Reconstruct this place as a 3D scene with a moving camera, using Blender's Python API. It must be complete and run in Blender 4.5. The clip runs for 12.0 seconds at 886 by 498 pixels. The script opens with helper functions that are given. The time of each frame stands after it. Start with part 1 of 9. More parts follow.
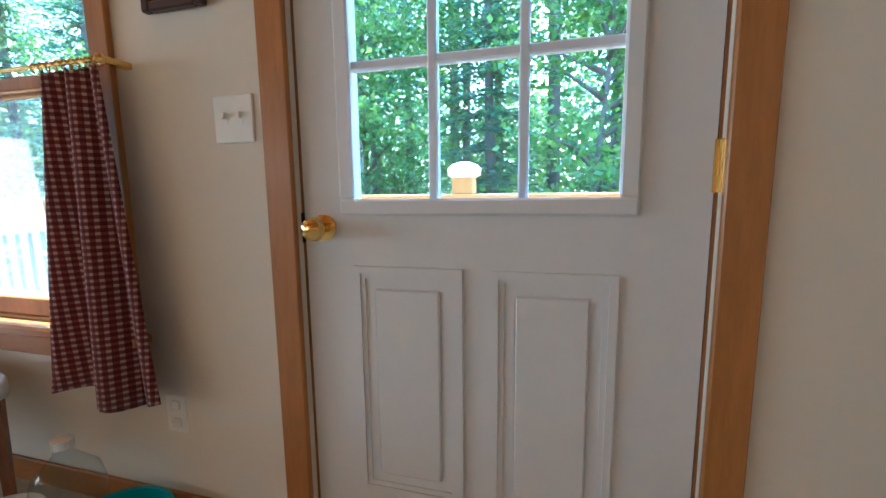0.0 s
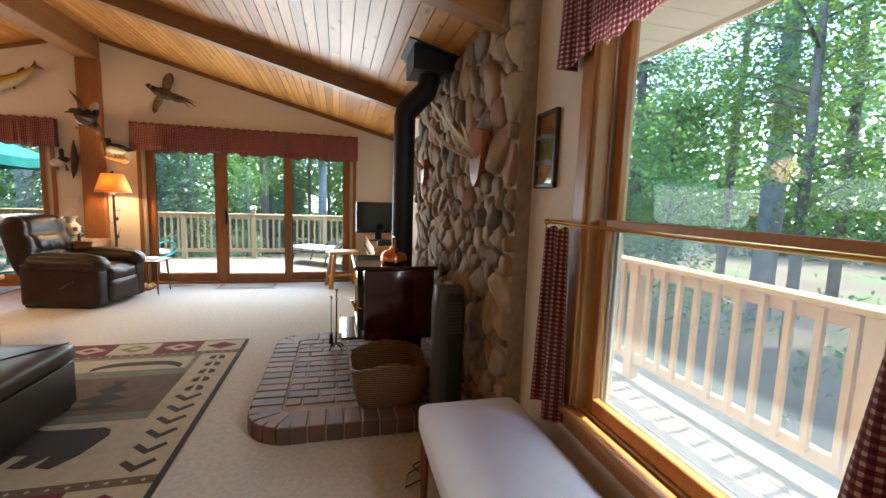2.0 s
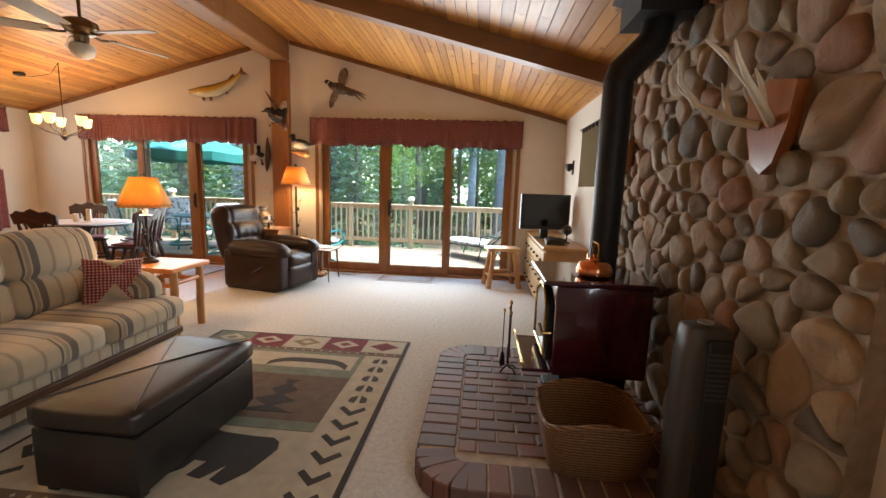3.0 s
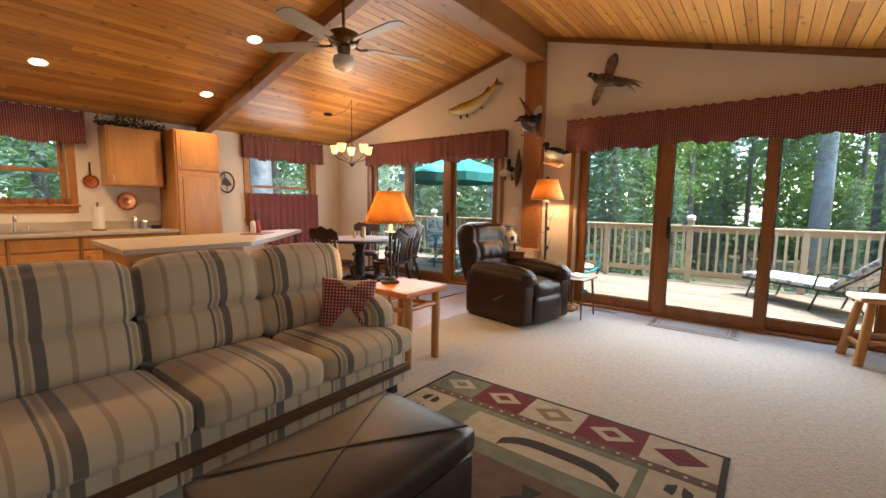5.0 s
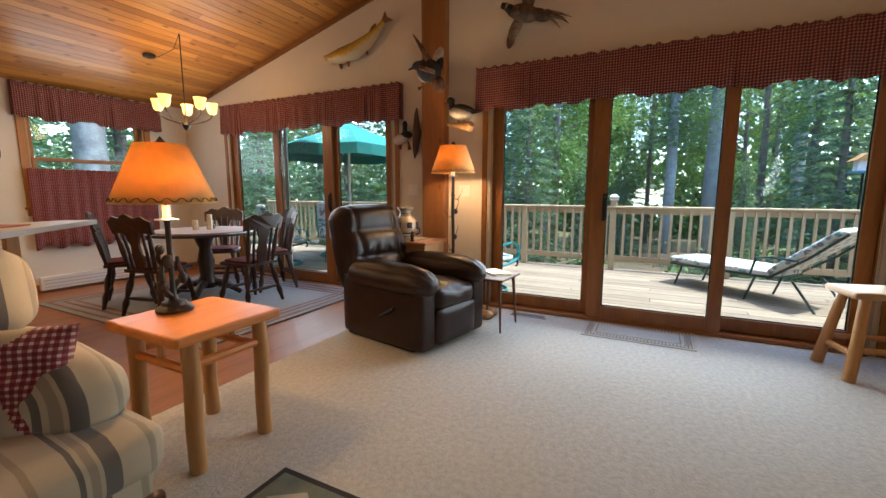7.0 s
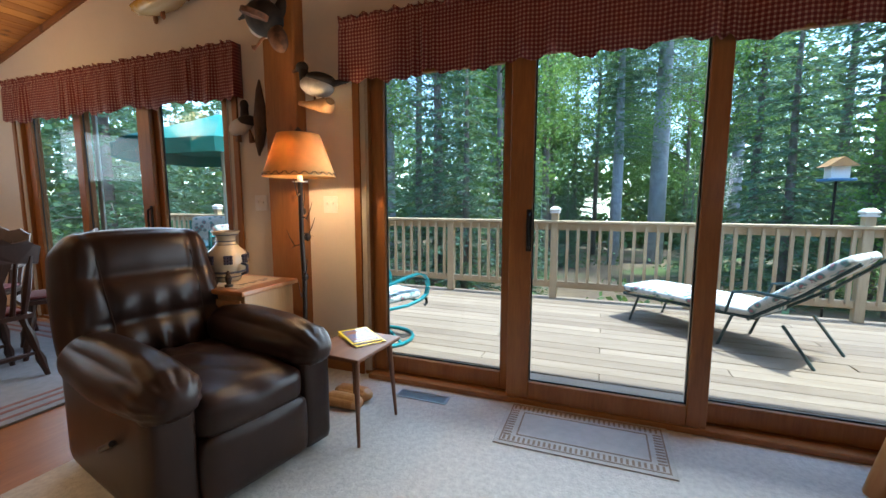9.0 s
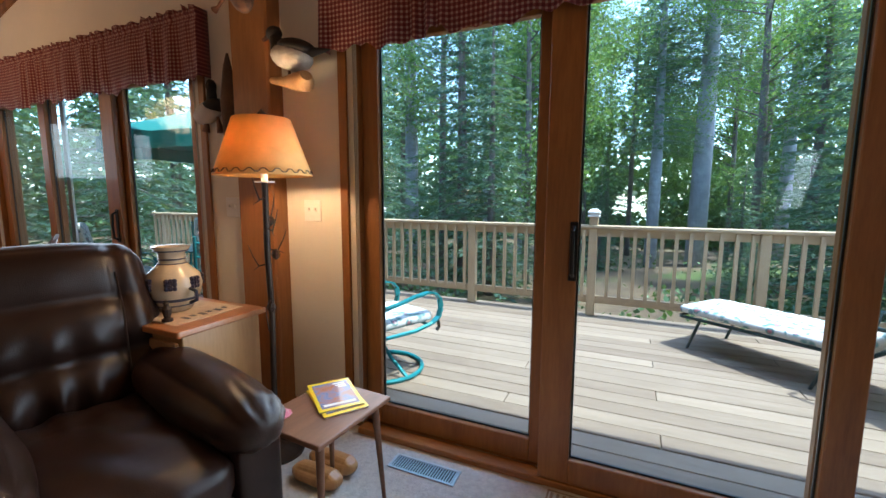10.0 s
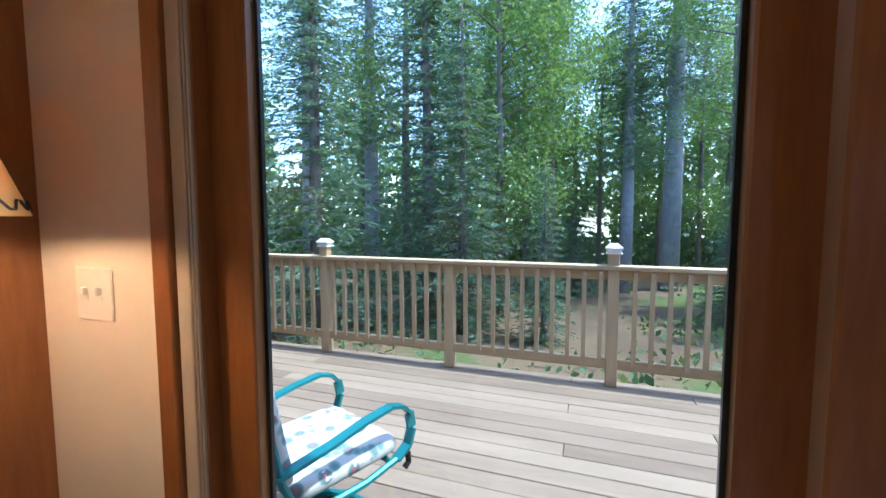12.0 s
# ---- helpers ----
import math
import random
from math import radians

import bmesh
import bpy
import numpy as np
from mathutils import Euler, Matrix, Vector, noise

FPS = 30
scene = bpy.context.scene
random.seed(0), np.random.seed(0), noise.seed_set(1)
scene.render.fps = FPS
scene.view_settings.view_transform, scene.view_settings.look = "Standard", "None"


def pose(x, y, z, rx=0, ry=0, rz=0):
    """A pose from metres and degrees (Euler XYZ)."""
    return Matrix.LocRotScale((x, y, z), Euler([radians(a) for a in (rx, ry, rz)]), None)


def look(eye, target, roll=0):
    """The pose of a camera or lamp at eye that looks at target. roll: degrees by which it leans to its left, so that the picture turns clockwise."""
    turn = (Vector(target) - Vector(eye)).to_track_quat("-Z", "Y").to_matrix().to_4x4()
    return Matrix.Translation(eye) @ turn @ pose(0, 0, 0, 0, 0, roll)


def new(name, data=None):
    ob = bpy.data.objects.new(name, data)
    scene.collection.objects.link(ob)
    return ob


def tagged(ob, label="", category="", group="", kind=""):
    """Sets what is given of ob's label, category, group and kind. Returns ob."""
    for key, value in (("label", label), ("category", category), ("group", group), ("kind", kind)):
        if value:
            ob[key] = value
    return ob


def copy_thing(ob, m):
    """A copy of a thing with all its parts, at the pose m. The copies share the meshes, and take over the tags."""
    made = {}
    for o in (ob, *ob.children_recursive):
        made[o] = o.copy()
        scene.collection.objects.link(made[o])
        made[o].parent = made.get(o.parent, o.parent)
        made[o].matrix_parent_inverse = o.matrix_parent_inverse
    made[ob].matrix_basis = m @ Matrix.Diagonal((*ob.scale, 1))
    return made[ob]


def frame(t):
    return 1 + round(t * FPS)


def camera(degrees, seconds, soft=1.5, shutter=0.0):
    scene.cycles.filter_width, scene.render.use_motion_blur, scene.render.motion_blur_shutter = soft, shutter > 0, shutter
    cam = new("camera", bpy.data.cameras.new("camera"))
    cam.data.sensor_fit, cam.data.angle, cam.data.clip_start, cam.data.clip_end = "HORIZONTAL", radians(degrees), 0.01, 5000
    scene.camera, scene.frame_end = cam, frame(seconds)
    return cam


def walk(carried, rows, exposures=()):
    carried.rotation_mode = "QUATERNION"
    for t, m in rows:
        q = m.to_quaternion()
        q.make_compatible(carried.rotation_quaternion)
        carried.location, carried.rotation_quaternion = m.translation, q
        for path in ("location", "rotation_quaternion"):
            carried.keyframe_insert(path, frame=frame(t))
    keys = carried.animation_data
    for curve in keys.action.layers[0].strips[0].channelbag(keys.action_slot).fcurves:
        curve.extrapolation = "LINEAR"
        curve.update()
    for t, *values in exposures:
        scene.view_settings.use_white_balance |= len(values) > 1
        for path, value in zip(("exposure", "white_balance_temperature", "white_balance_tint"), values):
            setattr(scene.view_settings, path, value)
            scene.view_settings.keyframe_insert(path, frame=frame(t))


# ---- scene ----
cam = camera(93.5, 12.0)
PATH = [
    (0, (0.28, -0.024, 0.977), (-0.251, 1.885, 0.707), -0.7),
    (0.4, (0.175, 0.055, 1.138), (-0.719, 1.823, 0.867), -0.3),
    (0.5, (0.144, 0.042, 1.148), (-0.848, 1.763, 0.915), 0.2),
    (0.9, (-0.028, 0.024, 1.227), (-1.415, 1.456, 1.073), 1.9),
    (1, (-0.086, 0.023, 1.264), (-1.558, 1.369, 1.106), 1.8),
    (1.5, (-0.352, 0.007, 1.409), (-2.127, 0.916, 1.249), 1.8),
    (1.8, (-0.484, -0.027, 1.417), (-2.365, 0.623, 1.22), 1.8),
    (2, (-0.6, -0.052, 1.39), (-2.526, 0.438, 1.162), 1.9),
    (2.5, (-0.958, -0.114, 1.385), (-2.933, -0.014, 1.087), 1.7),
    (3, (-1.296, -0.302, 1.396), (-3.267, -0.475, 1.101), 1.9),
    (3.5, (-1.577, -0.41, 1.327), (-3.499, -0.873, 1.022), 1.9),
    (3.7, (-1.685, -0.448, 1.329), (-3.565, -1.047, 1.003), 1.8),
    (5.3, (-2.489, -0.868, 1.283), (-4.024, -2.137, 1.103), 0.7),
    (5.5, (-2.609, -0.897, 1.271), (-4.142, -2.171, 1.107), 0.7),
    (6, (-2.919, -1.009, 1.228), (-4.501, -2.219, 1.041), 0.5),
    (6.5, (-3.294, -1.184, 1.197), (-4.973, -2.244, 0.955), 0.3),
    (7, (-3.672, -1.308, 1.185), (-5.439, -2.204, 0.912), 0.1),
    (7.5, (-4.072, -1.383, 1.213), (-5.905, -2.136, 0.938), -0.1),
    (7.7, (-4.244, -1.382, 1.207), (-6.095, -2.093, 0.944), -0.1),
    (9.3, (-5.44, -1.32, 1.235), (-7.293, -2.04, 1.014), 0.1),
    (9.5, (-5.564, -1.345, 1.247), (-7.4, -2.106, 1.02), -0.2),
    (10, (-5.909, -1.501, 1.267), (-7.715, -2.324, 1.019), 0.2),
    (10.5, (-6.232, -1.655, 1.283), (-8.041, -2.476, 1.047), -0.4),
    (11, (-6.513, -1.783, 1.307), (-8.337, -2.576, 1.1), -0.1),
    (11.5, (-6.819, -1.945, 1.324), (-8.669, -2.683, 1.145), 0.3),
    (12, (-7.098, -2.078, 1.356), (-8.979, -2.742, 1.206), -0.1),
]
walk(cam, [(t, look(eye, target, roll)) for t, eye, target, roll in PATH],
     [(0.0, 4.5, 5000, -4), (0.5, 4.05, 5450, -1), (1.0, 3.8, 6350, 9), (1.6, 3.8, 6200, 7), (2.3, 3.72, 6500, 10), (3.0, 3.75, 6600, 11), (3.6, 3.75, 6600, 11), (5.4, 3.3, 6900, 14), (7.5, 3.0, 6050, 8), (9.4, 2.85, 5800, 7), (12.0, 2.65, 5600, 14)])

# ---- world, sun and exposure ----
world = bpy.data.worlds.new("sky")
scene.world = world
world.use_nodes = True
wn = world.node_tree.nodes
wl = world.node_tree.links
sky = wn.new("ShaderNodeTexSky")
sky.sky_type = "NISHITA"
sky.sun_disc = False
sky.sun_elevation = radians(66)
sky.sun_rotation = radians(-9)
wl.new(sky.outputs[0], wn["Background"].inputs[0])
wn["Background"].inputs[1].default_value = 0.15
sun = new("sun", bpy.data.lights.new("sun", "SUN"))
sun.data.energy = 1.35
sun.data.angle = radians(0.6)
sun.data.color = (1.0, 0.95, 0.86)
sun.matrix_world = look((-0.6, 3.9, 9.2), (0, 0, 0))


# ---- mesh helpers ----
def part(name, bm, material, parent=None, label=""):
    """Links a bmesh as one mesh object under a thing or a part."""
    me = bpy.data.meshes.new(name)
    bmesh.ops.recalc_face_normals(bm, faces=bm.faces[:])
    bm.to_mesh(me)
    bm.free()
    mats = material if isinstance(material, (list, tuple)) else [material]
    for m in mats:
        me.materials.append(m)
    ob = new(name, me)
    if parent is not None:
        ob.parent = parent
    if label:
        ob["label"] = label
    return ob


def smooth(ob, angle=40):
    for p in ob.data.polygons:
        p.use_smooth = True
    if angle < 180:
        ob.data.set_sharp_from_angle(angle=radians(angle))
    return ob


def thing(name, label, category, m=None, group="", kind=""):
    ob = new(name)
    ob.empty_display_size = 0.1
    if m is not None:
        ob.matrix_basis = m
    return tagged(ob, label, category, group, kind)


def B():
    return bmesh.new()


def box(bm, x0, y0, z0, x1, y1, z1, bevel=0.0, seg=1, mat=0):
    vs = [bm.verts.new((x, y, z)) for z in (z0, z1) for y in (y0, y1) for x in (x0, x1)]
    idx = ((0, 2, 3, 1), (4, 5, 7, 6), (0, 1, 5, 4), (2, 6, 7, 3), (0, 4, 6, 2), (1, 3, 7, 5))
    fs = [bm.faces.new([vs[i] for i in f]) for f in idx]
    for f in fs:
        f.material_index = mat
    if bevel > 0:
        es = list({e for f in fs for e in f.edges})
        r = bmesh.ops.bevel(bm, geom=es, offset=bevel, segments=seg, affect="EDGES", profile=0.5)
        for f in r["faces"]:
            f.material_index = mat
    return vs


def frame_of(p0, p1):
    d = Vector(p1) - Vector(p0)
    w = d.normalized()
    a = Vector((0, 0, 1)) if abs(w.z) < 0.95 else Vector((1, 0, 0))
    u = w.cross(a).normalized()
    return w, u, w.cross(u)


def beam(bm, p0, p1, wide, high, mat=0):
    """A straight square-edged bar from p0 to p1; wide is level, high is the other way."""
    w, u, v = frame_of(p0, p1)
    vs = []
    for p in (p0, p1):
        for a, b in ((-1, -1), (1, -1), (1, 1), (-1, 1)):
            vs.append(bm.verts.new(Vector(p) + u * (a * wide / 2) + v * (b * high / 2)))
    for f in ((0, 1, 2, 3), (7, 6, 5, 4), (0, 4, 5, 1), (1, 5, 6, 2), (2, 6, 7, 3), (3, 7, 4, 0)):
        bm.faces.new([vs[i] for i in f]).material_index = mat


def cyl(bm, p0, p1, r0, r1=None, seg=12, caps=True, mat=0):
    r1 = r0 if r1 is None else r1
    w, u, v = frame_of(p0, p1)
    rings = []
    for p, r in ((p0, r0), (p1, r1)):
        rings.append([bm.verts.new(Vector(p) + (u * math.cos(6.28318 * i / seg) + v * math.sin(6.28318 * i / seg)) * r) for i in range(seg)])
    for i in range(seg):
        j = (i + 1) % seg
        bm.faces.new((rings[0][i], rings[0][j], rings[1][j], rings[1][i])).material_index = mat
    if caps:
        bm.faces.new(rings[0][::-1]).material_index = mat
        bm.faces.new(rings[1]).material_index = mat


def tube(bm, pts, r, seg=8, mat=0, closed=False):
    """A round bar along a line of points; r is one radius or one for each point."""
    pts = [Vector(p) for p in pts]
    n = len(pts)
    rs = r if isinstance(r, (list, tuple)) else [r] * n
    rings = []
    up = None
    for i, p in enumerate(pts):
        a = pts[(i - 1) % n] if (closed or i > 0) else p
        b = pts[(i + 1) % n] if (closed or i < n - 1) else p
        w = (b - a).normalized()
        if up is None:
            up = w.orthogonal().normalized()
        u = (up - w * up.dot(w)).normalized()
        up = u
        v = w.cross(u)
        rings.append([bm.verts.new(p + (u * math.cos(6.28318 * k / seg) + v * math.sin(6.28318 * k / seg)) * rs[i]) for k in range(seg)])
    m = n if closed else n - 1
    for i in range(m):
        q = rings[(i + 1) % n]
        for k in range(seg):
            j = (k + 1) % seg
            bm.faces.new((rings[i][k], rings[i][j], q[j], q[k])).material_index = mat
    if not closed:
        bm.faces.new(rings[0][::-1]).material_index = mat
        bm.faces.new(rings[-1]).material_index = mat


def lathe(bm, prof, seg=20, at=(0, 0, 0), mat=0):
    """A turned shape: rows of (radius, height) round the upright through at."""
    rings = []
    for r, z in prof:
        rings.append([bm.verts.new((at[0] + r * math.cos(6.28318 * k / seg), at[1] + r * math.sin(6.28318 * k / seg), at[2] + z)) for k in range(seg)])
    for a, b in zip(rings, rings[1:]):
        for k in range(seg):
            j = (k + 1) % seg
            bm.faces.new((a[k], a[j], b[j], b[k])).material_index = mat
    if prof[0][0] > 1e-4:
        bm.faces.new(rings[0][::-1]).material_index = mat
    if prof[-1][0] > 1e-4:
        bm.faces.new(rings[-1]).material_index = mat
    bmesh.ops.remove_doubles(bm, verts=rings[0] + rings[-1], dist=1e-5)


def ball(bm, c, r, seg=12, rings=8, mat=0):
    r = r if isinstance(r, (list, tuple)) else (r, r, r)
    m = Matrix.Translation(c) @ Matrix.Diagonal((*r, 1))
    res = bmesh.ops.create_uvsphere(bm, u_segments=seg, v_segments=rings, radius=1, matrix=m)
    for f in {f for v in res["verts"] for f in v.link_faces}:
        f.material_index = mat


def prism(bm, pts, z0, z1, mat=0):
    """A flat outline (x, y) raised from z0 to z1."""
    a = [bm.verts.new((x, y, z0)) for x, y in pts]
    b = [bm.verts.new((x, y, z1)) for x, y in pts]
    n = len(pts)
    fs = [bm.faces.new(a[::-1]), bm.faces.new(b)]
    fs += [bm.faces.new((a[i], a[(i + 1) % n], b[(i + 1) % n], b[i])) for i in range(n)]
    for f in fs:
        f.material_index = mat
    return fs


def slab(bm, pts, axis, a0, a1, mat=0):
    """A flat outline in the plane across an axis ('x': (y, z), 'y': (x, z)), thick from a0 to a1."""
    def at(p, a):
        return (a, p[0], p[1]) if axis == "x" else (p[0], a, p[1])
    a = [bm.verts.new(at(p, a0)) for p in pts]
    b = [bm.verts.new(at(p, a1)) for p in pts]
    n = len(pts)
    fs = [bm.faces.new(a[::-1]), bm.faces.new(b)]
    fs += [bm.faces.new((a[i], a[(i + 1) % n], b[(i + 1) % n], b[i])) for i in range(n)]
    for f in fs:
        f.material_index = mat
    return fs


def xform(bm, m, start=0):
    bm.verts.ensure_lookup_table()
    for v in bm.verts[start:]:
        v.co = m @ v.co


def cushion(bm, x0, y0, z0, x1, y1, z1, r=0.06, crown=0.03, n=8, mat=0):
    """A soft block with rounded edges and swollen faces."""
    start = len(bm.verts)
    c = Vector(((x0 + x1) / 2, (y0 + y1) / 2, (z0 + z1) / 2))
    h = Vector(((x1 - x0) / 2, (y1 - y0) / 2, (z1 - z0) / 2))
    res = bmesh.ops.create_cube(bm, size=2)
    es = list({e for v in res["verts"] for e in v.link_edges})
    sub = bmesh.ops.subdivide_edges(bm, edges=es, cuts=n, use_grid_fill=True)
    bm.verts.ensure_lookup_table()
    for v in bm.verts[start:]:
        p = v.co.copy()
        q = Vector((p.x * h.x, p.y * h.y, p.z * h.z))
        inner = Vector([max(-(h[i] - r), min(h[i] - r, q[i])) for i in range(3)])
        d = q - inner
        if d.length > 1e-6:
            q = inner + d.normalized() * min(r, d.length * 1.0 if d.length < r else r)
        for i in range(3):
            o = [j for j in range(3) if j != i]
            fall = (1 - p[o[0]] ** 2) * (1 - p[o[1]] ** 2)
            q[i] += crown * fall * (1 if p[i] > 0.99 else -1 if p[i] < -0.99 else p[i])
        v.co = c + q
    bm.faces.ensure_lookup_table()
    for f in bm.faces:
        if f.verts[0].index >= start or f.verts[0].index == -1:
            f.material_index = mat if mat else f.material_index


# ---- materials ----
def nodes_of(name):
    m = bpy.data.materials.new(name)
    m.use_nodes = True
    nt = m.node_tree
    return m, nt, nt.nodes["Principled BSDF"]


def ramp(nt, fac, stops):
    r = nt.nodes.new("ShaderNodeValToRGB")
    while len(r.color_ramp.elements) < len(stops):
        r.color_ramp.elements.new(0.5)
    for e, (p, c) in zip(r.color_ramp.elements, stops):
        e.position = p
        e.color = (*c, 1)
    nt.links.new(fac, r.inputs[0])
    return r.outputs[0]


def coords(nt, scale=(1, 1, 1), rot=(0, 0, 0)):
    tc = nt.nodes.new("ShaderNodeTexCoord")
    mp = nt.nodes.new("ShaderNodeMapping")
    mp.inputs["Scale"].default_value = scale
    mp.inputs["Rotation"].default_value = [radians(a) for a in rot]
    nt.links.new(tc.outputs["Object"], mp.inputs[0])
    return mp.outputs[0]


def noise_tex(nt, vec, scale, detail=4, rough=0.55, dist=0.0):
    n = nt.nodes.new("ShaderNodeTexNoise")
    n.inputs["Scale"].default_value = scale
    n.inputs["Detail"].default_value = detail
    n.inputs["Roughness"].default_value = rough
    n.inputs["Distortion"].default_value = dist
    nt.links.new(vec, n.inputs["Vector"])
    return n.outputs["Fac"]


def mixc(nt, fac, a, b, mode="MIX"):
    m = nt.nodes.new("ShaderNodeMix")
    m.data_type = "RGBA"
    m.blend_type = mode
    for sock, v in ((m.inputs[0], fac), (m.inputs[6], a), (m.inputs[7], b)):
        if hasattr(v, "is_linked"):
            nt.links.new(v, sock)
        elif isinstance(v, (int, float)):
            sock.default_value = v
        else:
            sock.default_value = (*v, 1)
    return m.outputs[2]


def math_n(nt, op, a, b=0.0):
    m = nt.nodes.new("ShaderNodeMath")
    m.operation = op
    for i, v in enumerate((a, b)):
        if hasattr(v, "is_linked"):
            nt.links.new(v, m.inputs[i])
        else:
            m.inputs[i].default_value = v
    return m.outputs[0]


def bump(nt, bs, height, strength=0.3, dist=0.01):
    b = nt.nodes.new("ShaderNodeBump")
    b.inputs["Strength"].default_value = strength
    b.inputs["Distance"].default_value = dist
    nt.links.new(height, b.inputs["Height"])
    nt.links.new(b.outputs[0], bs.inputs["Normal"])


def plain(name, c, rough=0.5, metal=0.0, vary=0.12, scale=6.0, bumps=0.0, bscale=200.0, coat=0.0):
    """A surface with blotches at a large scale and grain at a small one."""
    m, nt, bs = nodes_of(name)
    v = coords(nt)
    big = noise_tex(nt, v, scale, 3)
    fine = noise_tex(nt, v, scale * 14, 3)
    f = math_n(nt, "ADD", math_n(nt, "MULTIPLY", big, 0.65), math_n(nt, "MULTIPLY", fine, 0.35))
    lo = [x * (1 - vary) for x in c]
    hi = [min(1.0, x * (1 + vary)) for x in c]
    nt.links.new(ramp(nt, f, ((0.3, lo), (0.7, hi))), bs.inputs["Base Color"])
    bs.inputs["Roughness"].default_value = rough
    bs.inputs["Metallic"].default_value = metal
    bs.inputs["Coat Weight"].default_value = coat
    if bumps:
        bump(nt, bs, noise_tex(nt, v, bscale, 3), bumps, 0.004)
    return m


def wood(name, dark, light, axis="x", grain=9.0, rough=0.4, knots=True, coat=0.0, each=0.0):
    """Sawn wood whose grain runs along an axis; each: how far pieces differ in tone."""
    m, nt, bs = nodes_of(name)
    sc = {"x": (0.12, 1, 1), "y": (1, 0.12, 1), "z": (1, 1, 0.12)}[axis]
    v = coords(nt, sc)
    inf = nt.nodes.new("ShaderNodeObjectInfo")
    geo = nt.nodes.new("ShaderNodeNewGeometry")
    rnd = math_n(nt, "FRACT", math_n(nt, "ADD", inf.outputs["Random"], geo.outputs["Random Per Island"]))
    sh = nt.nodes.new("ShaderNodeVectorMath")
    sh.operation = "ADD"
    nt.links.new(v, sh.inputs[0])
    cmb = nt.nodes.new("ShaderNodeCombineXYZ")
    off = math_n(nt, "MULTIPLY", rnd, 37.0)
    for i in range(3):
        nt.links.new(off, cmb.inputs[i])
    nt.links.new(cmb.outputs[0], sh.inputs[1])
    v = sh.outputs[0]
    broad = noise_tex(nt, v, grain, 5, 0.6, 0.6)
    fine = noise_tex(nt, v, grain * 9, 4, 0.7)
    f = math_n(nt, "ADD", math_n(nt, "MULTIPLY", broad, 0.6), math_n(nt, "MULTIPLY", fine, 0.4))
    if each:
        f = math_n(nt, "ADD", f, math_n(nt, "MULTIPLY", math_n(nt, "SUBTRACT", rnd, 0.5), each))
    col = ramp(nt, f, ((0.28, dark), (0.72, light)))
    if knots:
        vo = nt.nodes.new("ShaderNodeTexVoronoi")
        vo.inputs["Scale"].default_value = 4.0
        vo.voronoi_dimensions = "3D" if axis == "z" else "2D"
        nt.links.new(coords(nt, {"x": (0.5, 1, 0), "y": (1, 0.5, 0), "z": (0, 1, 0.5)}[axis]), vo.inputs["Vector"])
        k = ramp(nt, vo.outputs["Distance"], ((0.03, (1, 1, 1)), (0.09, (0, 0, 0))))
        col = mixc(nt, math_n(nt, "MULTIPLY", k, 0.75), col, [x * 0.35 for x in dark])
    nt.links.new(col, bs.inputs["Base Color"])
    bs.inputs["Roughness"].default_value = rough
    bs.inputs["Coat Weight"].default_value = coat
    bs.inputs["Coat Roughness"].default_value = 0.15
    bump(nt, bs, fine, 0.12, 0.002)
    return m


def gingham(name, axis, pitch, deep, pale, mid, wide=0.5, through_light=0.0, second=2):
    """Woven checks: squares of pitch metres; axis is the level direction of the cloth."""
    m, nt, bs = nodes_of(name)
    tc = nt.nodes.new("ShaderNodeTexCoord")
    sp = nt.nodes.new("ShaderNodeSeparateXYZ")
    nt.links.new(tc.outputs["Object"], sp.inputs[0])
    h = sp.outputs["xyz".index(axis)]
    a = math_n(nt, "LESS_THAN", math_n(nt, "FRACT", math_n(nt, "DIVIDE", h, pitch)), wide)
    b = math_n(nt, "LESS_THAN", math_n(nt, "FRACT", math_n(nt, "DIVIDE", sp.outputs[second], pitch)), wide)
    s = math_n(nt, "MULTIPLY", math_n(nt, "ADD", a, b), 0.5)
    col = ramp(nt, s, ((0.0, pale), (0.5, mid), (1.0, deep)))
    v = coords(nt)
    col = mixc(nt, math_n(nt, "MULTIPLY", noise_tex(nt, v, 900, 2), 0.3), col, [x * 0.5 for x in deep])
    nt.links.new(col, bs.inputs["Base Color"])
    bs.inputs["Roughness"].default_value = 0.9
    bs.inputs["Sheen Weight"].default_value = 0.2
    bump(nt, bs, noise_tex(nt, v, 600, 2), 0.15, 0.001)
    if through_light:
        tr = nt.nodes.new("ShaderNodeBsdfTranslucent")
        nt.links.new(col, tr.inputs[0])
        mx = nt.nodes.new("ShaderNodeMixShader")
        mx.inputs[0].default_value = through_light
        nt.links.new(bs.outputs[0], mx.inputs[1])
        nt.links.new(tr.outputs[0], mx.inputs[2])
        nt.links.new(mx.outputs[0], nt.nodes["Material Output"].inputs[0])
    return m


def glow(name, c, strength):
    m, nt, bs = nodes_of(name)
    bs.inputs["Base Color"].default_value = (*c, 1)
    bs.inputs["Emission Color"].default_value = (*c, 1)
    bs.inputs["Emission Strength"].default_value = strength
    return m


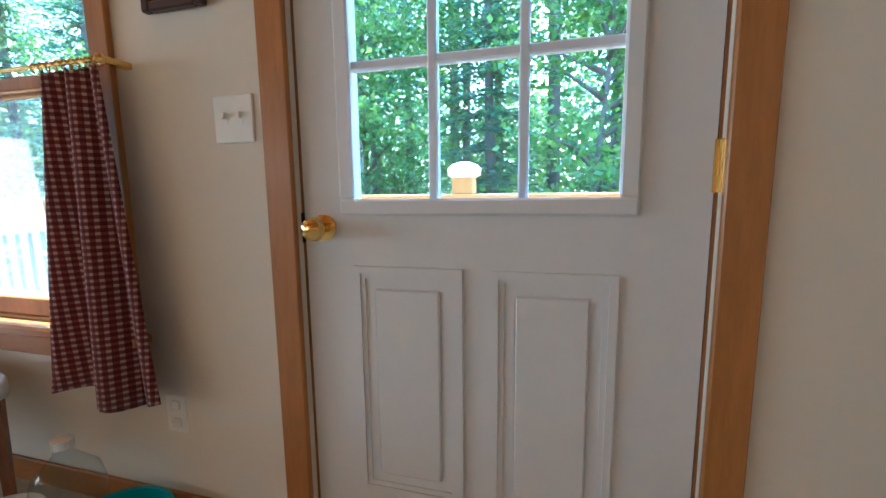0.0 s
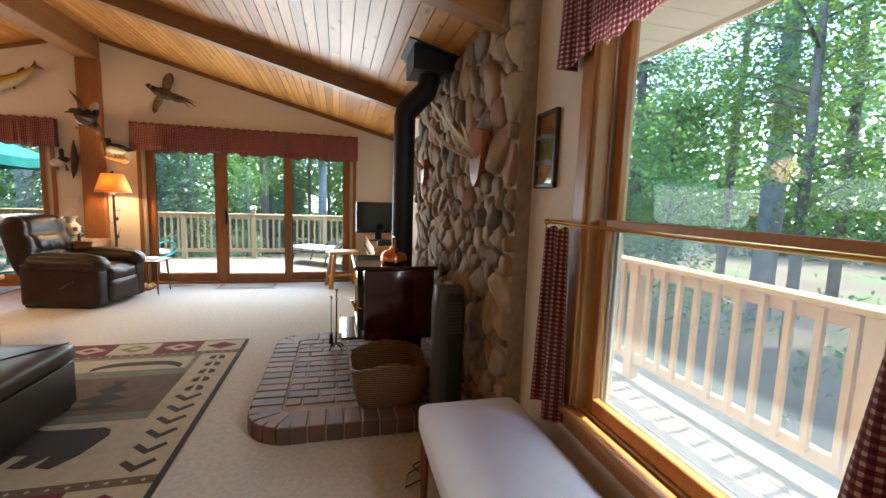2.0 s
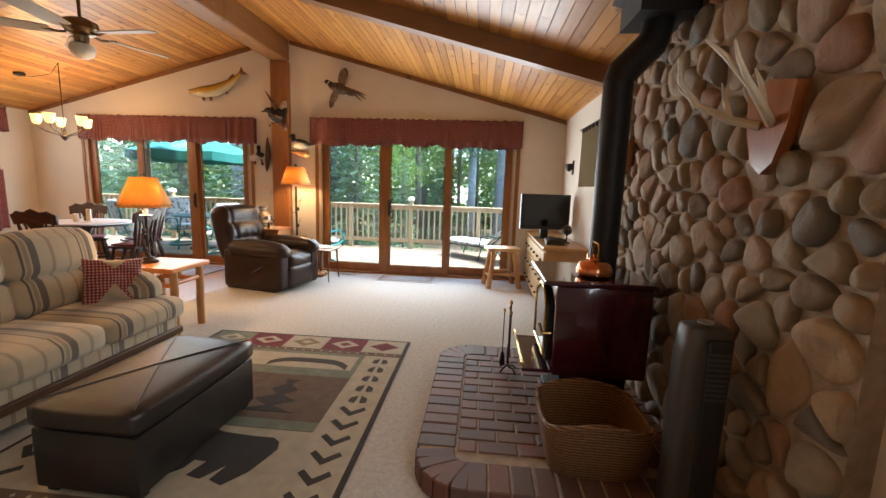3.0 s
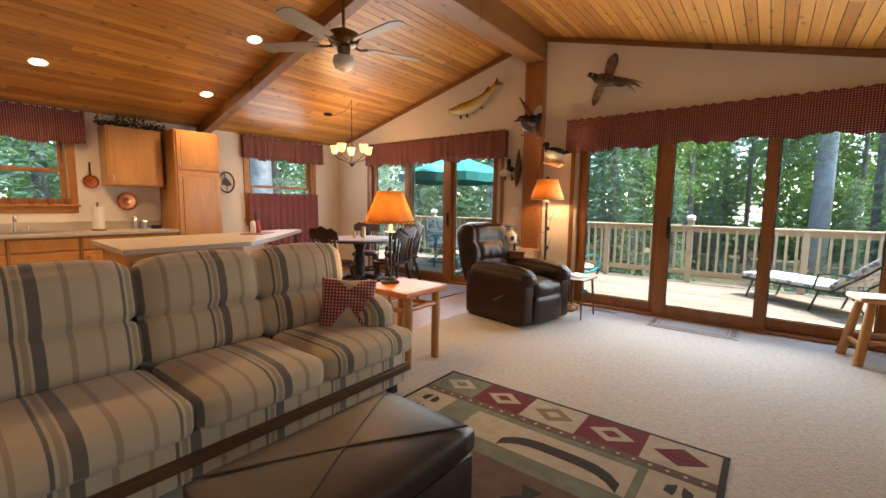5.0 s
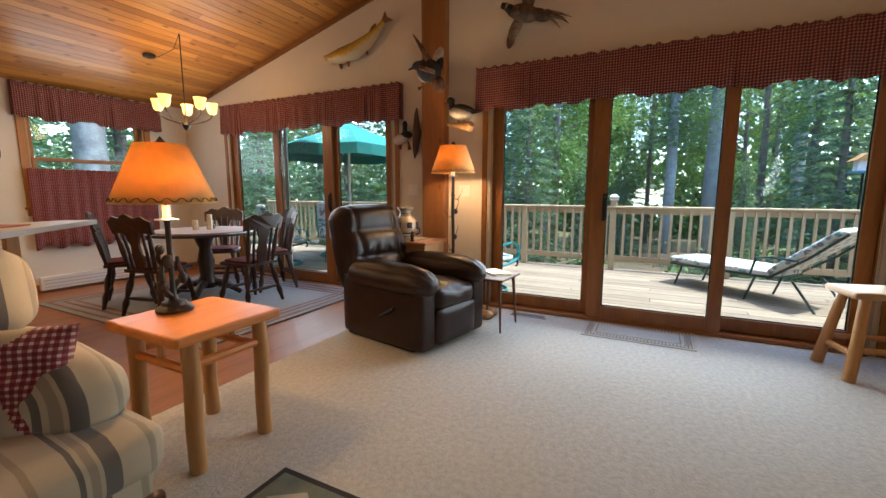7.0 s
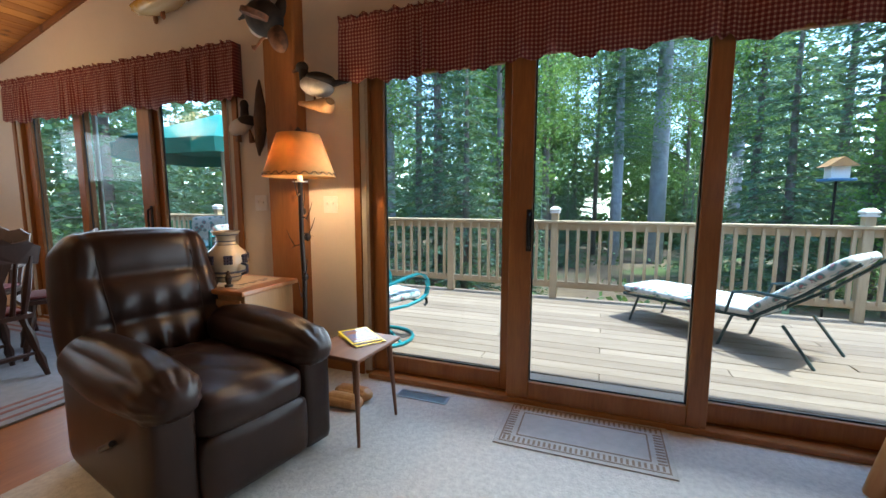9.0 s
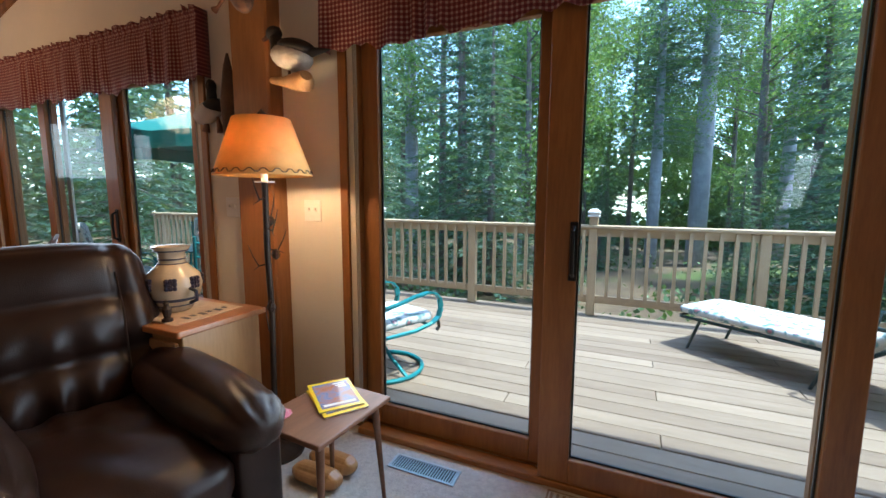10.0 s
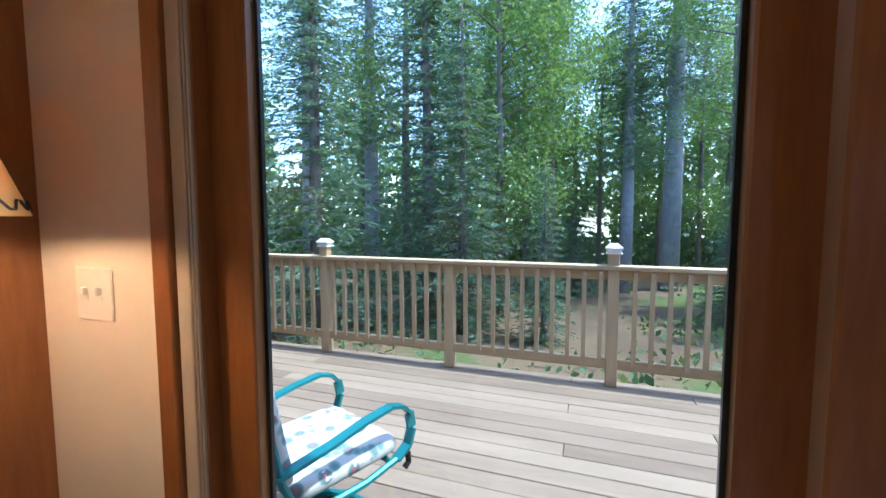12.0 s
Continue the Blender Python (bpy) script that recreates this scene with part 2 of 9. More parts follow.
def glass_mat(name, tint=(0.93, 0.995, 1.0), rough=0.0):
    m, nt, bs = nodes_of(name)
    tr = nt.nodes.new("ShaderNodeBsdfTransparent")
    tr.inputs[0].default_value = (*tint, 1)
    gl = nt.nodes.new("ShaderNodeBsdfGlossy")
    gl.inputs["Roughness"].default_value = rough
    lw = nt.nodes.new("ShaderNodeLayerWeight")
    lw.inputs[0].default_value = 0.5
    gain = math_n(nt, "ADD", math_n(nt, "MULTIPLY", math_n(nt, "POWER", lw.outputs["Facing"], 4.0), 0.55), 0.022)
    mx = nt.nodes.new("ShaderNodeMixShader")
    nt.links.new(gain, mx.inputs[0])
    nt.links.new(tr.outputs[0], mx.inputs[1])
    nt.links.new(gl.outputs[0], mx.inputs[2])
    nt.links.new(mx.outputs[0], nt.nodes["Material Output"].inputs[0])
    return m


M_WALL = plain("wall_paint", (0.72, 0.66, 0.57), 0.85, vary=0.03, scale=3, bumps=0.08, bscale=350)
M_DOORPAINT = plain("door_paint", (0.70, 0.70, 0.72), 0.45, vary=0.03, scale=4)
M_WHITE = plain("white_plastic", (0.78, 0.76, 0.72), 0.4, vary=0.03)
M_TRIM = wood("oak_trim", (0.18, 0.062, 0.014), (0.38, 0.155, 0.038), "z", 8, 0.42, False, 0.08)
M_TRIM_X = wood("oak_trim_along_x", (0.26, 0.095, 0.021), (0.48, 0.205, 0.052), "x", 8, 0.42, False, 0.08)
M_TRIM_N = wood("honey_oak_trim", (0.27, 0.098, 0.021), (0.50, 0.215, 0.054), "z", 8, 0.42, False, 0.08)
M_JAMB = wood("pale_pine_jamb", (0.42, 0.24, 0.085), (0.64, 0.42, 0.19), "z", 8, 0.5, False)
M_TRIM_Y = wood("oak_trim_along_y", (0.18, 0.062, 0.014), (0.38, 0.155, 0.038), "y", 8, 0.38, False, 0.2)
M_PINE = wood("knotty_pine_ceiling", (0.35, 0.132, 0.022), (0.63, 0.29, 0.064), "x", 6, 0.4, True, 0.12, 0.4)
M_BEAM = wood("stained_beam", (0.17, 0.07, 0.022), (0.33, 0.15, 0.05), "x", 6, 0.45, True, 0.1)
M_BEAM_Y = wood("stained_rafter", (0.17, 0.07, 0.022), (0.33, 0.15, 0.05), "y", 6, 0.45, True, 0.1)
M_POST = wood("stained_post", (0.20, 0.075, 0.022), (0.38, 0.16, 0.05), "z", 6, 0.4, True, 0.2)
M_GLASS = glass_mat("window_glass")
M_METAL = plain("window_track", (0.45, 0.45, 0.44), 0.35, 0.9, 0.05)
M_CARPET = plain("beige_carpet", (0.49, 0.455, 0.40), 0.97, vary=0.20, scale=34, bumps=1.0, bscale=70)
M_OAKFLOOR = wood("hardwood_floor", (0.22, 0.075, 0.02), (0.42, 0.17, 0.052), "x", 8, 0.42, False, 0.06, 0.3)
M_VAL_Y = gingham("valance_check_y", "y", 0.022, (0.15, 0.020, 0.022), (0.54, 0.35, 0.27), (0.30, 0.077, 0.065), 0.58, 0.2)
M_VAL_X = gingham("valance_check_x", "x", 0.022, (0.15, 0.020, 0.022), (0.54, 0.35, 0.27), (0.30, 0.077, 0.065), 0.58, 0.2)

# ---- the house: measures ----
XG, XB = -7.70, 2.60          # gable wall's inner face; wall behind the start
YN, YS = 0.88, -7.72          # window and stove wall; kitchen wall
YR, ZR, SLOPE = -3.42, 3.53, 0.262
THICK = 0.16


def roof(y):
    return ZR - SLOPE * abs(y - YR)


def side_wall(name, y0, y1, openings, material):
    """A wall along x with rectangular openings (x0, x1, z0, z1)."""
    bm = B()
    xs = sorted({XG - THICK, XB + THICK, *[v for o in openings for v in o[:2]]})
    for a, b in zip(xs, xs[1:]):
        o = [q for q in openings if q[0] <= a + 1e-6 and q[1] >= b - 1e-6]
        top = roof(y0 if abs(y0 - YR) > abs(y1 - YR) else y1) + 0.14
        if not o:
            box(bm, a, y0, -0.3, b, y1, top)
        else:
            box(bm, a, y0, -0.3, b, y1, o[0][2])
            box(bm, a, y0, o[0][3], b, y1, top)
    ob = part(name, bm, material)
    return tagged(ob, kind="structure")


def gable(name, x0, x1, openings, material):
    bm = B()
    ys = sorted({YS, YN, YR, *[v for o in openings for v in o[:2]]})
    for a, b in zip(ys, ys[1:]):
        o = [q for q in openings if q[0] <= a + 1e-6 and q[1] >= b - 1e-6]
        up = 0.1
        if not o:
            slab(bm, [(a, -0.3), (b, -0.3), (b, roof(b) + up), (a, roof(a) + up)], "x", x0, x1)
        else:
            box(bm, x0, a, -0.3, x1, b, o[0][2])
            slab(bm, [(a, o[0][3]), (b, o[0][3]), (b, roof(b) + up), (a, roof(a) + up)], "x", x0, x1)
    return tagged(part(name, bm, material), kind="structure")


# openings: entry door, double-hung window; sliders; kitchen windows
DOOR = (-0.345, 0.575, 0.0, 2.06)
WIN = (-2.03, -0.95, 0.56, 2.12)
SLIDE = (-2.85, 0.19, 0.0, 2.12)
DSLIDE = (-6.78, -3.95, 0.0, 2.12)
KWIN = (-7.10, -5.86, 0.98, 2.12)
SWIN = (-3.58, -2.35, 1.22, 2.08)
side_wall("wall_north", YN, YN + THICK, [DOOR, WIN], M_WALL)
side_wall("wall_south", YS - THICK, YS, [KWIN, SWIN], M_WALL)
gable("wall_west", XG - THICK, XG, [SLIDE, DSLIDE], M_WALL)
gable("wall_east", XB, XB + THICK, [], M_WALL)
bm = B()
box(bm, XG, YS, -0.3, XB, YN, -0.012)
tagged(part("floor", bm, M_OAKFLOOR), "red-brown hardwood floor beside the carpet", kind="structure")
bm = B()
prism(bm, [(XG, -3.62), (XG, YN), (XB, YN), (XB, YS), (-3.0, YS), (-3.0, -3.62)], -0.010, 0.0)
tagged(part("carpet", bm, M_CARPET), "cream wall-to-wall carpet in the living room", "carpet", kind="structure")

# daylight that enters by the glass, as soft lamps in the openings
def window_light(name, eye, target, w, h, watts):
    l = new(name, bpy.data.lights.new(name, "AREA"))
    l.data.shape = "RECTANGLE"
    l.data.size, l.data.size_y = w, h
    l.data.energy = watts
    l.data.color = (0.86, 0.95, 1.0)
    l.matrix_world = look(eye, target)


def mid(a, b):
    return (a + b) / 2


window_light("slider_daylight", (XG + 0.19, mid(SLIDE[0], SLIDE[1]), 1.15), (0, mid(SLIDE[0], SLIDE[1]), 2.1), SLIDE[1] - SLIDE[0] - 0.2, 1.4, 7.4)
window_light("dining_daylight", (XG + 0.15, mid(DSLIDE[0], DSLIDE[1]), 1.15), (0, mid(DSLIDE[0], DSLIDE[1]), 2.1), DSLIDE[1] - DSLIDE[0] - 0.2, 1.4, 4.6)
window_light("entry_window_daylight", (mid(WIN[0], WIN[1]), YN - 0.15, 1.55), (mid(WIN[0], WIN[1]), -5, 2.9), WIN[1] - WIN[0] - 0.15, 0.9, 2.5)
window_light("dining_window_daylight", (mid(KWIN[0], KWIN[1]), YS + 0.11, 1.78), (mid(KWIN[0], KWIN[1]), 0, 1.78), 1.1, 0.6, 0.8)

# ceiling: boards along x on both slopes
bm = B()
PITCH = 0.089
for side in (-1, 1):
    far = (YN - YR) if side > 0 else (YR - YS)
    n = int(far / PITCH) + 1
    for i in range(n):
        a, b = i * PITCH + 0.0028, min((i + 1) * PITCH - 0.0028, far + 0.02)
        xs = [XG, XB]
        k = XG + random.uniform(0.4, 3.2)
        while k < XB - 0.4:
            xs.insert(-1, k)
            k += random.uniform(2.0, 3.6)
        for xa, xb in zip(xs, xs[1:]):
            ya, yb = YR + side * a, YR + side * b
            za, zb = roof(ya), roof(yb)
            vs = [bm.verts.new((x, y, z + dz)) for dz in (0, 0.02) for x, y, z in ((xa + 0.001, ya, za), (xb - 0.001, ya, za), (xb - 0.001, yb, zb), (xa + 0.001, yb, zb))]
            for f in ((0, 1, 2, 3), (7, 6, 5, 4), (0, 4, 5, 1), (1, 5, 6, 2), (2, 6, 7, 3), (3, 7, 4, 0)):
                bm.faces.new([vs[j] for j in f])
tagged(part("ceiling", bm, M_PINE), "golden knotty pine tongue-and-groove board ceiling", kind="structure")
bm = B()
for s in (-1, 1):
    ye = YN + THICK + 0.50 if s > 0 else YS - THICK - 0.75
    slab(bm, [(YR, ZR + 0.03), (ye, roof(ye) + 0.03), (ye, roof(ye) + 0.17), (YR, ZR + 0.17)], "x", XG - 0.75, XB + 0.6)
tagged(part("roof", bm, plain("shingle_roof", (0.12, 0.11, 0.10), 0.9, vary=0.3, scale=20)), kind="structure")
# white soffit panels and fascia under the north eave
bm = B()
x = XG - 0.7
while x < XB + 0.5:
    box(bm, x + 0.002, YN + THICK + 0.003, 2.19, x + 0.148, YN + THICK + 0.475, 2.202, 0.002)
    x += 0.15
tagged(part("soffit", bm, plain("soffit_white", (0.72, 0.72, 0.70), 0.6, vary=0.05)), "white grooved soffit under the eave", kind="structure")
bm = B()
box(bm, XG - 0.74, YN + THICK + 0.477, 2.17, XB + 0.58, YN + THICK + 0.497, 2.30)
tagged(part("fascia", bm, M_WALL), "pale fascia board along the eave", kind="structure")
# beams
bm = B()
box(bm, XG, YR - 0.13, 3.18, XB, YR + 0.13, 3.50, 0.012)
tagged(part("ridge_beam", bm, M_BEAM), "heavy stained timber ridge beam", "beam", kind="structure")
for x in (-5.15, -2.75, 0.6):
    for s in (-1, 1):
        bm = B()
        ye = YN if s > 0 else YS
        ya = YR + s * 0.13
        slab(bm, [(ya, roof(ya) + 0.0), (ye, roof(ye) + 0.0), (ye, roof(ye) - 0.15), (ya, roof(ya) - 0.15)], "x", x - 0.06, x + 0.06)
        tagged(part("rafter", bm, M_BEAM_Y), "dark stained timber rafter", "beam", kind="structure")
bm = B()
box(bm, XG - 0.01, YR - 0.135, 0.0, XG + 0.10, YR + 0.135, 3.18, 0.01)
tagged(part("ridge_post", bm, M_POST), "varnished timber post against the gable wall", "post", kind="structure")

# ---- trim, doors and windows ----
def casing_y(name, x0, x1, z0, z1, wall, out, w=0.075, d=0.018, sill=False):
    """Flat casing round an opening in a wall along x, proud of its face towards out."""
    bm = B()
    a, b = sorted((wall, wall + out * d))
    box(bm, x0 - w, a, z0, x0, b, z1 + w, 0.003)
    box(bm, x1, a, z0, x1 + w, b, z1 + w, 0.003)
    box(bm, x0 - 0.001, a, z1, x1 + 0.001, b, z1 + w, 0.003)
    return tagged(part(name, bm, M_TRIM_N), kind="structure")


def casing_x(name, y0, y1, z0, z1, wall, w=0.075, d=0.018):
    bm = B()
    box(bm, wall, y0 - w, z0, wall + d, y0, z1 + w, 0.003)
    box(bm, wall, y1, z0, wall + d, y1 + w, z1 + w, 0.003)
    box(bm, wall, y0 - 0.001, z1, wall + d, y1 + 0.001, z1 + w, 0.003)
    return tagged(part(name, bm, M_TRIM), kind="structure")


def base(name, pts, wall_axis, face, out, h=0.085, d=0.014):
    bm = B()
    for a, b in pts:
        if wall_axis == "x":
            lo, hi = sorted((face, face + out * d))
            box(bm, a, lo, 0.0, b, hi, h, 0.003)
        else:
            lo, hi = sorted((face, face + out * d))
            box(bm, lo, a, 0.0, hi, b, h, 0.003)
    return tagged(part(name, bm, M_TRIM_X if wall_axis == "x" else M_TRIM_Y), kind="structure")


casing_y("door_trim", DOOR[0], DOOR[1], 0.0, DOOR[3], YN, -1)
casing_y("window_trim", WIN[0], WIN[1], WIN[2] + 0.02, WIN[3], YN, -1, 0.07)
casing_y("kitchen_window_trim", KWIN[0], KWIN[1], KWIN[2], KWIN[3], YS, 1)
casing_y("sink_window_trim", SWIN[0], SWIN[1], SWIN[2], SWIN[3], YS, 1)
casing_x("slider_trim", SLIDE[0], SLIDE[1], 0.0, SLIDE[3], XG, 0.05)
casing_x("dining_slider_trim", DSLIDE[0], DSLIDE[1], 0.0, DSLIDE[3], XG, 0.05)
base("baseboard", [(XG + 0.02, -4.06), (-2.5, -2.12), (-2.12, -0.44), (0.66, XB)], "x", YN, -1)
base("baseboard_west", [(YS, DSLIDE[0] - 0.06), (DSLIDE[1] + 0.06, YR - 0.14), (YR + 0.14, SLIDE[0] - 0.06), (SLIDE[1] + 0.06, YN - 0.02)], "y", XG, 1)
base("baseboard_south", [(XG + 0.02, -5.15)], "x", YS, 1)
base("baseboard_east", [(YS + 0.7, YN - 0.02)], "y", XB, -1)
# rake trim where the ceiling meets the gable
bm = B()
for s, ye in ((1, YN), (-1, YS)):
    ya = YR + s * 0.14
    slab(bm, [(ya, roof(ya) - 0.001), (ye, roof(ye) - 0.001), (ye, roof(ye) - 0.06), (ya, roof(ya) - 0.06)], "x", XG + 0.001, XG + 0.02)
tagged(part("rake_trim", bm, M_BEAM_Y), kind="structure")

M_BRASS = plain("polished_brass", (0.75, 0.50, 0.16), 0.16, 1.0, 0.06, 20)
M_BLACK = plain("black_metal", (0.02, 0.02, 0.02), 0.4, 0.6, 0.2)
M_BLACKPL = plain("black_plastic", (0.018, 0.018, 0.02), 0.35, 0.0, 0.2)
M_SILVER = plain("brushed_metal", (0.55, 0.55, 0.56), 0.3, 1.0, 0.08, 30)
M_LINER = plain("jamb_vinyl", (0.50, 0.44, 0.35), 0.45, 0, 0.06)
M_BLUEWHITE = plain("white_vinyl_muntin", (0.72, 0.76, 0.84), 0.35, 0, 0.03)


def pane(name, parent, bm):
    ob = part(name, bm, M_GLASS, parent)
    ob.visible_shadow = False
    return ob


# entry door: white, nine-lite upper half and two raised panels
dr = thing("door_1", "white closed entry door with nine-pane window and two raised panels", "door", kind="structure")
X0, X1 = DOOR[0] + 0.008, DOOR[1] - 0.008
GX0, GX1, GZ0, GZ1 = -0.20, 0.405, 0.955, 1.90
bm = B()
yf, yb = YN + 0.018, YN + 0.062
box(bm, X0, yf, 0.015, GX0, yb, 2.045)
box(bm, GX1, yf, 0.015, X1, yb, 2.045)
box(bm, GX0, yf, 0.015, GX1, yb, GZ0)
box(bm, GX0, yf, GZ1, GX1, yb, 2.045)
part("slab", bm, M_DOORPAINT, dr)
for a, b in ((-0.205, 0.07), (0.135, 0.405)):
    bm = B()
    z0, z1 = 0.20, 0.80
    # sunk moulding and raised field
    for k0, k1, d in ((0.0, 0.018, 0.009), (0.018, 0.03, 0.004)):
        box(bm, a + k0, yf - d, z0 + k0, b - k0, yf, z0 + k1)
        box(bm, a + k0, yf - d, z1 - k1, b - k0, yf, z1 - k0)
        box(bm, a + k0, yf - d, z0 + k1, a + k1, yf, z1 - k1)
        box(bm, b - k1, yf - d, z0 + k1, b - k0, yf, z1 - k1)
    box(bm, a + 0.055, yf - 0.007, z0 + 0.055, b - 0.055, yf, z1 - 0.055, 0.005)
    part("raised_panel", bm, M_DOORPAINT, dr)
bm = B()
for a, b, c, d in ((GX0 - 0.03, GX1 + 0.03, GZ0 - 0.03, GZ0 + 0.008), (GX0 - 0.03, GX1 + 0.03, GZ1 - 0.008, GZ1 + 0.03), (GX0 - 0.03, GX0 + 0.008, GZ0 + 0.008, GZ1 - 0.008), (GX1 - 0.008, GX1 + 0.03, GZ0 + 0.008, GZ1 - 0.008)):
    box(bm, a, yf - 0.016, c, b, yf + 0.002, d, 0.005)
part("lite_frame", bm, M_DOORPAINT, dr)
for i in (1, 2):
    bm = B()
    x = GX0 + (GX1 - GX0) * i / 3
    box(bm, x - 0.011, yf + 0.002, GZ0, x + 0.011, yf + 0.03, GZ1, 0.004)
    part("muntin", bm, M_BLUEWHITE, dr)
    bm = B()
    z = GZ0 + (GZ1 - GZ0) * i / 3
    box(bm, GX0, yf + 0.004, z - 0.011, GX1, yf + 0.028, z + 0.011, 0.004)
    part("muntin", bm, M_BLUEWHITE, dr)
for i in range(3):
    for j in range(3):
        bm = B()
        w, h = (GX1 - GX0) / 3, (GZ1 - GZ0) / 3
        box(bm, GX0 + i * w + 0.011, yf + 0.014, GZ0 + j * h + 0.011, GX0 + (i + 1) * w - 0.011, yf + 0.017, GZ0 + (j + 1) * h - 0.011)
        pane("pane", dr, bm)
knob = part("knob", B(), M_BRASS, dr)
bm = bmesh.new()
lathe(bm, [(0.033, 0), (0.033, 0.006), (0.014, 0.012), (0.012, 0.03), (0.024, 0.038), (0.029, 0.05), (0.026, 0.064), (0.012, 0.072), (0.0, 0.073)], 20)
xform(bm, pose(-0.282, yf, 0.893, 90, 0, 0))
bmesh.ops.recalc_face_normals(bm, faces=bm.faces[:])
bm.to_mesh(knob.data)
bm.free()
smooth(knob)
bm = B()
box(bm, DOOR[0] - 0.004, yf - 0.004, 0.855, DOOR[0] + 0.007, yf + 0.03, 0.93)
part("latch_plate", bm, M_BLACK, dr)
for z in (0.22, 1.02, 1.84):
    bm = B()
    cyl(bm, (DOOR[1] + 0.0, YN + 0.008, z - 0.05), (DOOR[1] + 0.0, YN + 0.008, z + 0.05), 0.007, seg=10)
    box(bm, DOOR[1] - 0.012, YN + 0.012, z - 0.05, DOOR[1] + 0.012, YN + 0.017, z + 0.05)
    part("hinge", bm, M_BRASS, dr)
bm = B()
box(bm, DOOR[0], YN + 0.018, -0.005, DOOR[0] + 0.006, YN + THICK, 2.06)
box(bm, DOOR[1] - 0.006, YN + 0.018, -0.005, DOOR[1], YN + THICK, 2.06)
box(bm, DOOR[0] + 0.006, YN + 0.018, 2.048, DOOR[1] - 0.006, YN + THICK, 2.06)
part("jamb", bm, M_TRIM, dr)


def double_hung(name, x0, x1, z0, z1, face, out, label, stool=True, split=0.5):
    """An oak double-hung window in a wall along x. out: +1 if outdoors lies towards +y."""
    w = thing(name, label, "window", kind="structure")
    y = lambda d: face + out * d
    def bx(bm, a, d0, c, b, d1, e, bv=0.004):
        lo, hi = sorted((y(d0), y(d1)))
        box(bm, a, lo, c, b, hi, e, bv)
    bm = B()
    bx(bm, x0, 0.0, z0, x0 + 0.02, THICK, z1)
    bx(bm, x1 - 0.02, 0.0, z0, x1, THICK, z1)
    bx(bm, x0 + 0.02, 0.0, z1 - 0.02, x1 - 0.02, THICK, z1)
    bx(bm, x0 + 0.02, 0.02, z0, x1 - 0.02, THICK, z0 + 0.025)
    part("jamb", bm, M_JAMB, w)
    for s in (0.028, 0.075):
        bm = B()
        bx(bm, x0 + 0.02, s + 0.03, z0 + 0.03, x0 + 0.032, s + 0.042, z1 - 0.02, 0.002)
        bx(bm, x1 - 0.032, s + 0.03, z0 + 0.03, x1 - 0.02, s + 0.042, z1 - 0.02, 0.002)
        part("track", bm, M_SILVER, w)
    zm = z0 + (z1 - z0) * split
    for nm, d, a, b in (("lower_sash", 0.03, z0 + 0.026, zm + 0.025), ("upper_sash", 0.075, zm - 0.02, z1 - 0.02)):
        bm = B()
        q = 0.045
        bx(bm, x0 + 0.033, d, a, x0 + 0.033 + q, d + 0.03, b)
        bx(bm, x1 - 0.033 - q, d, a, x1 - 0.033, d + 0.03, b)
        bx(bm, x0 + 0.033 + q, d, a, x1 - 0.033 - q, d + 0.03, a + (0.06 if nm == "lower_sash" else 0.04))
        bx(bm, x0 + 0.033 + q, d, b - 0.04, x1 - 0.033 - q, d + 0.03, b)
        so = part(nm, bm, M_TRIM_N, w)
        bm = B()
        bx(bm, x0 + 0.033 + q, d + 0.012, a + 0.035, x1 - 0.033 - q, d + 0.016, b - 0.035, 0)
        pane("pane", so, bm)
    if stool:
        bm = B()
        bx(bm, x0 - 0.09, -0.05, z0 - 0.012, x1 + 0.09, 0.03, z0 + 0.018, 0.006)
        part("sill", bm, M_TRIM_X, w)
        bm = B()
        bx(bm, x0 - 0.07, -0.018, z0 - 0.085, x1 + 0.07, 0.0, z0 - 0.012)
        part("apron", bm, M_TRIM_X, w)
    return w


double_hung("window_1", *WIN, YN, 1, "tall oak double-hung window beside the entry door", True, 0.485)
scr = bpy.data.objects["window_1"]
bm = B()
for a, b, c, d in ((WIN[0] + 0.022, WIN[0] + 0.045, WIN[2] + 0.03, 1.33), (WIN[1] - 0.045, WIN[1] - 0.022, WIN[2] + 0.03, 1.33), (WIN[0] + 0.045, WIN[1] - 0.045, WIN[2] + 0.03, WIN[2] + 0.052), (WIN[0] + 0.045, WIN[1] - 0.045, 1.308, 1.33)):
    box(bm, a, YN + 0.118, c, b, YN + 0.128, d, 0.002)
part("screen_frame", bm, M_WHITE, scr)
M_SCREEN, _nt, _bs = nodes_of("insect_screen")
_tr = _nt.nodes.new("ShaderNodeBsdfTransparent")
_tl = _nt.nodes.new("ShaderNodeBsdfTranslucent")
_tl.inputs[0].default_value = (0.62, 0.66, 0.70, 1)
_bs.inputs["Base Color"].default_value = (0.45, 0.47, 0.5, 1)
_ma, _mb = _nt.nodes.new("ShaderNodeMixShader"), _nt.nodes.new("ShaderNodeMixShader")
_ma.inputs[0].default_value = 0.75
_nt.links.new(_bs.outputs[0], _ma.inputs[1])
_nt.links.new(_tl.outputs[0], _ma.inputs[2])
_mb.inputs[0].default_value = 0.15
_nt.links.new(_tr.outputs[0], _mb.inputs[1])
_nt.links.new(_ma.outputs[0], _mb.inputs[2])
_nt.links.new(_mb.outputs[0], _nt.nodes["Material Output"].inputs[0])
bm = B()
box(bm, WIN[0] + 0.045, YN + 0.122, WIN[2] + 0.052, WIN[1] - 0.045, YN + 0.123, 1.308)
part("insect_screen", bm, M_SCREEN, scr, "fine grey insect screen over the lower sash").visible_shadow = False
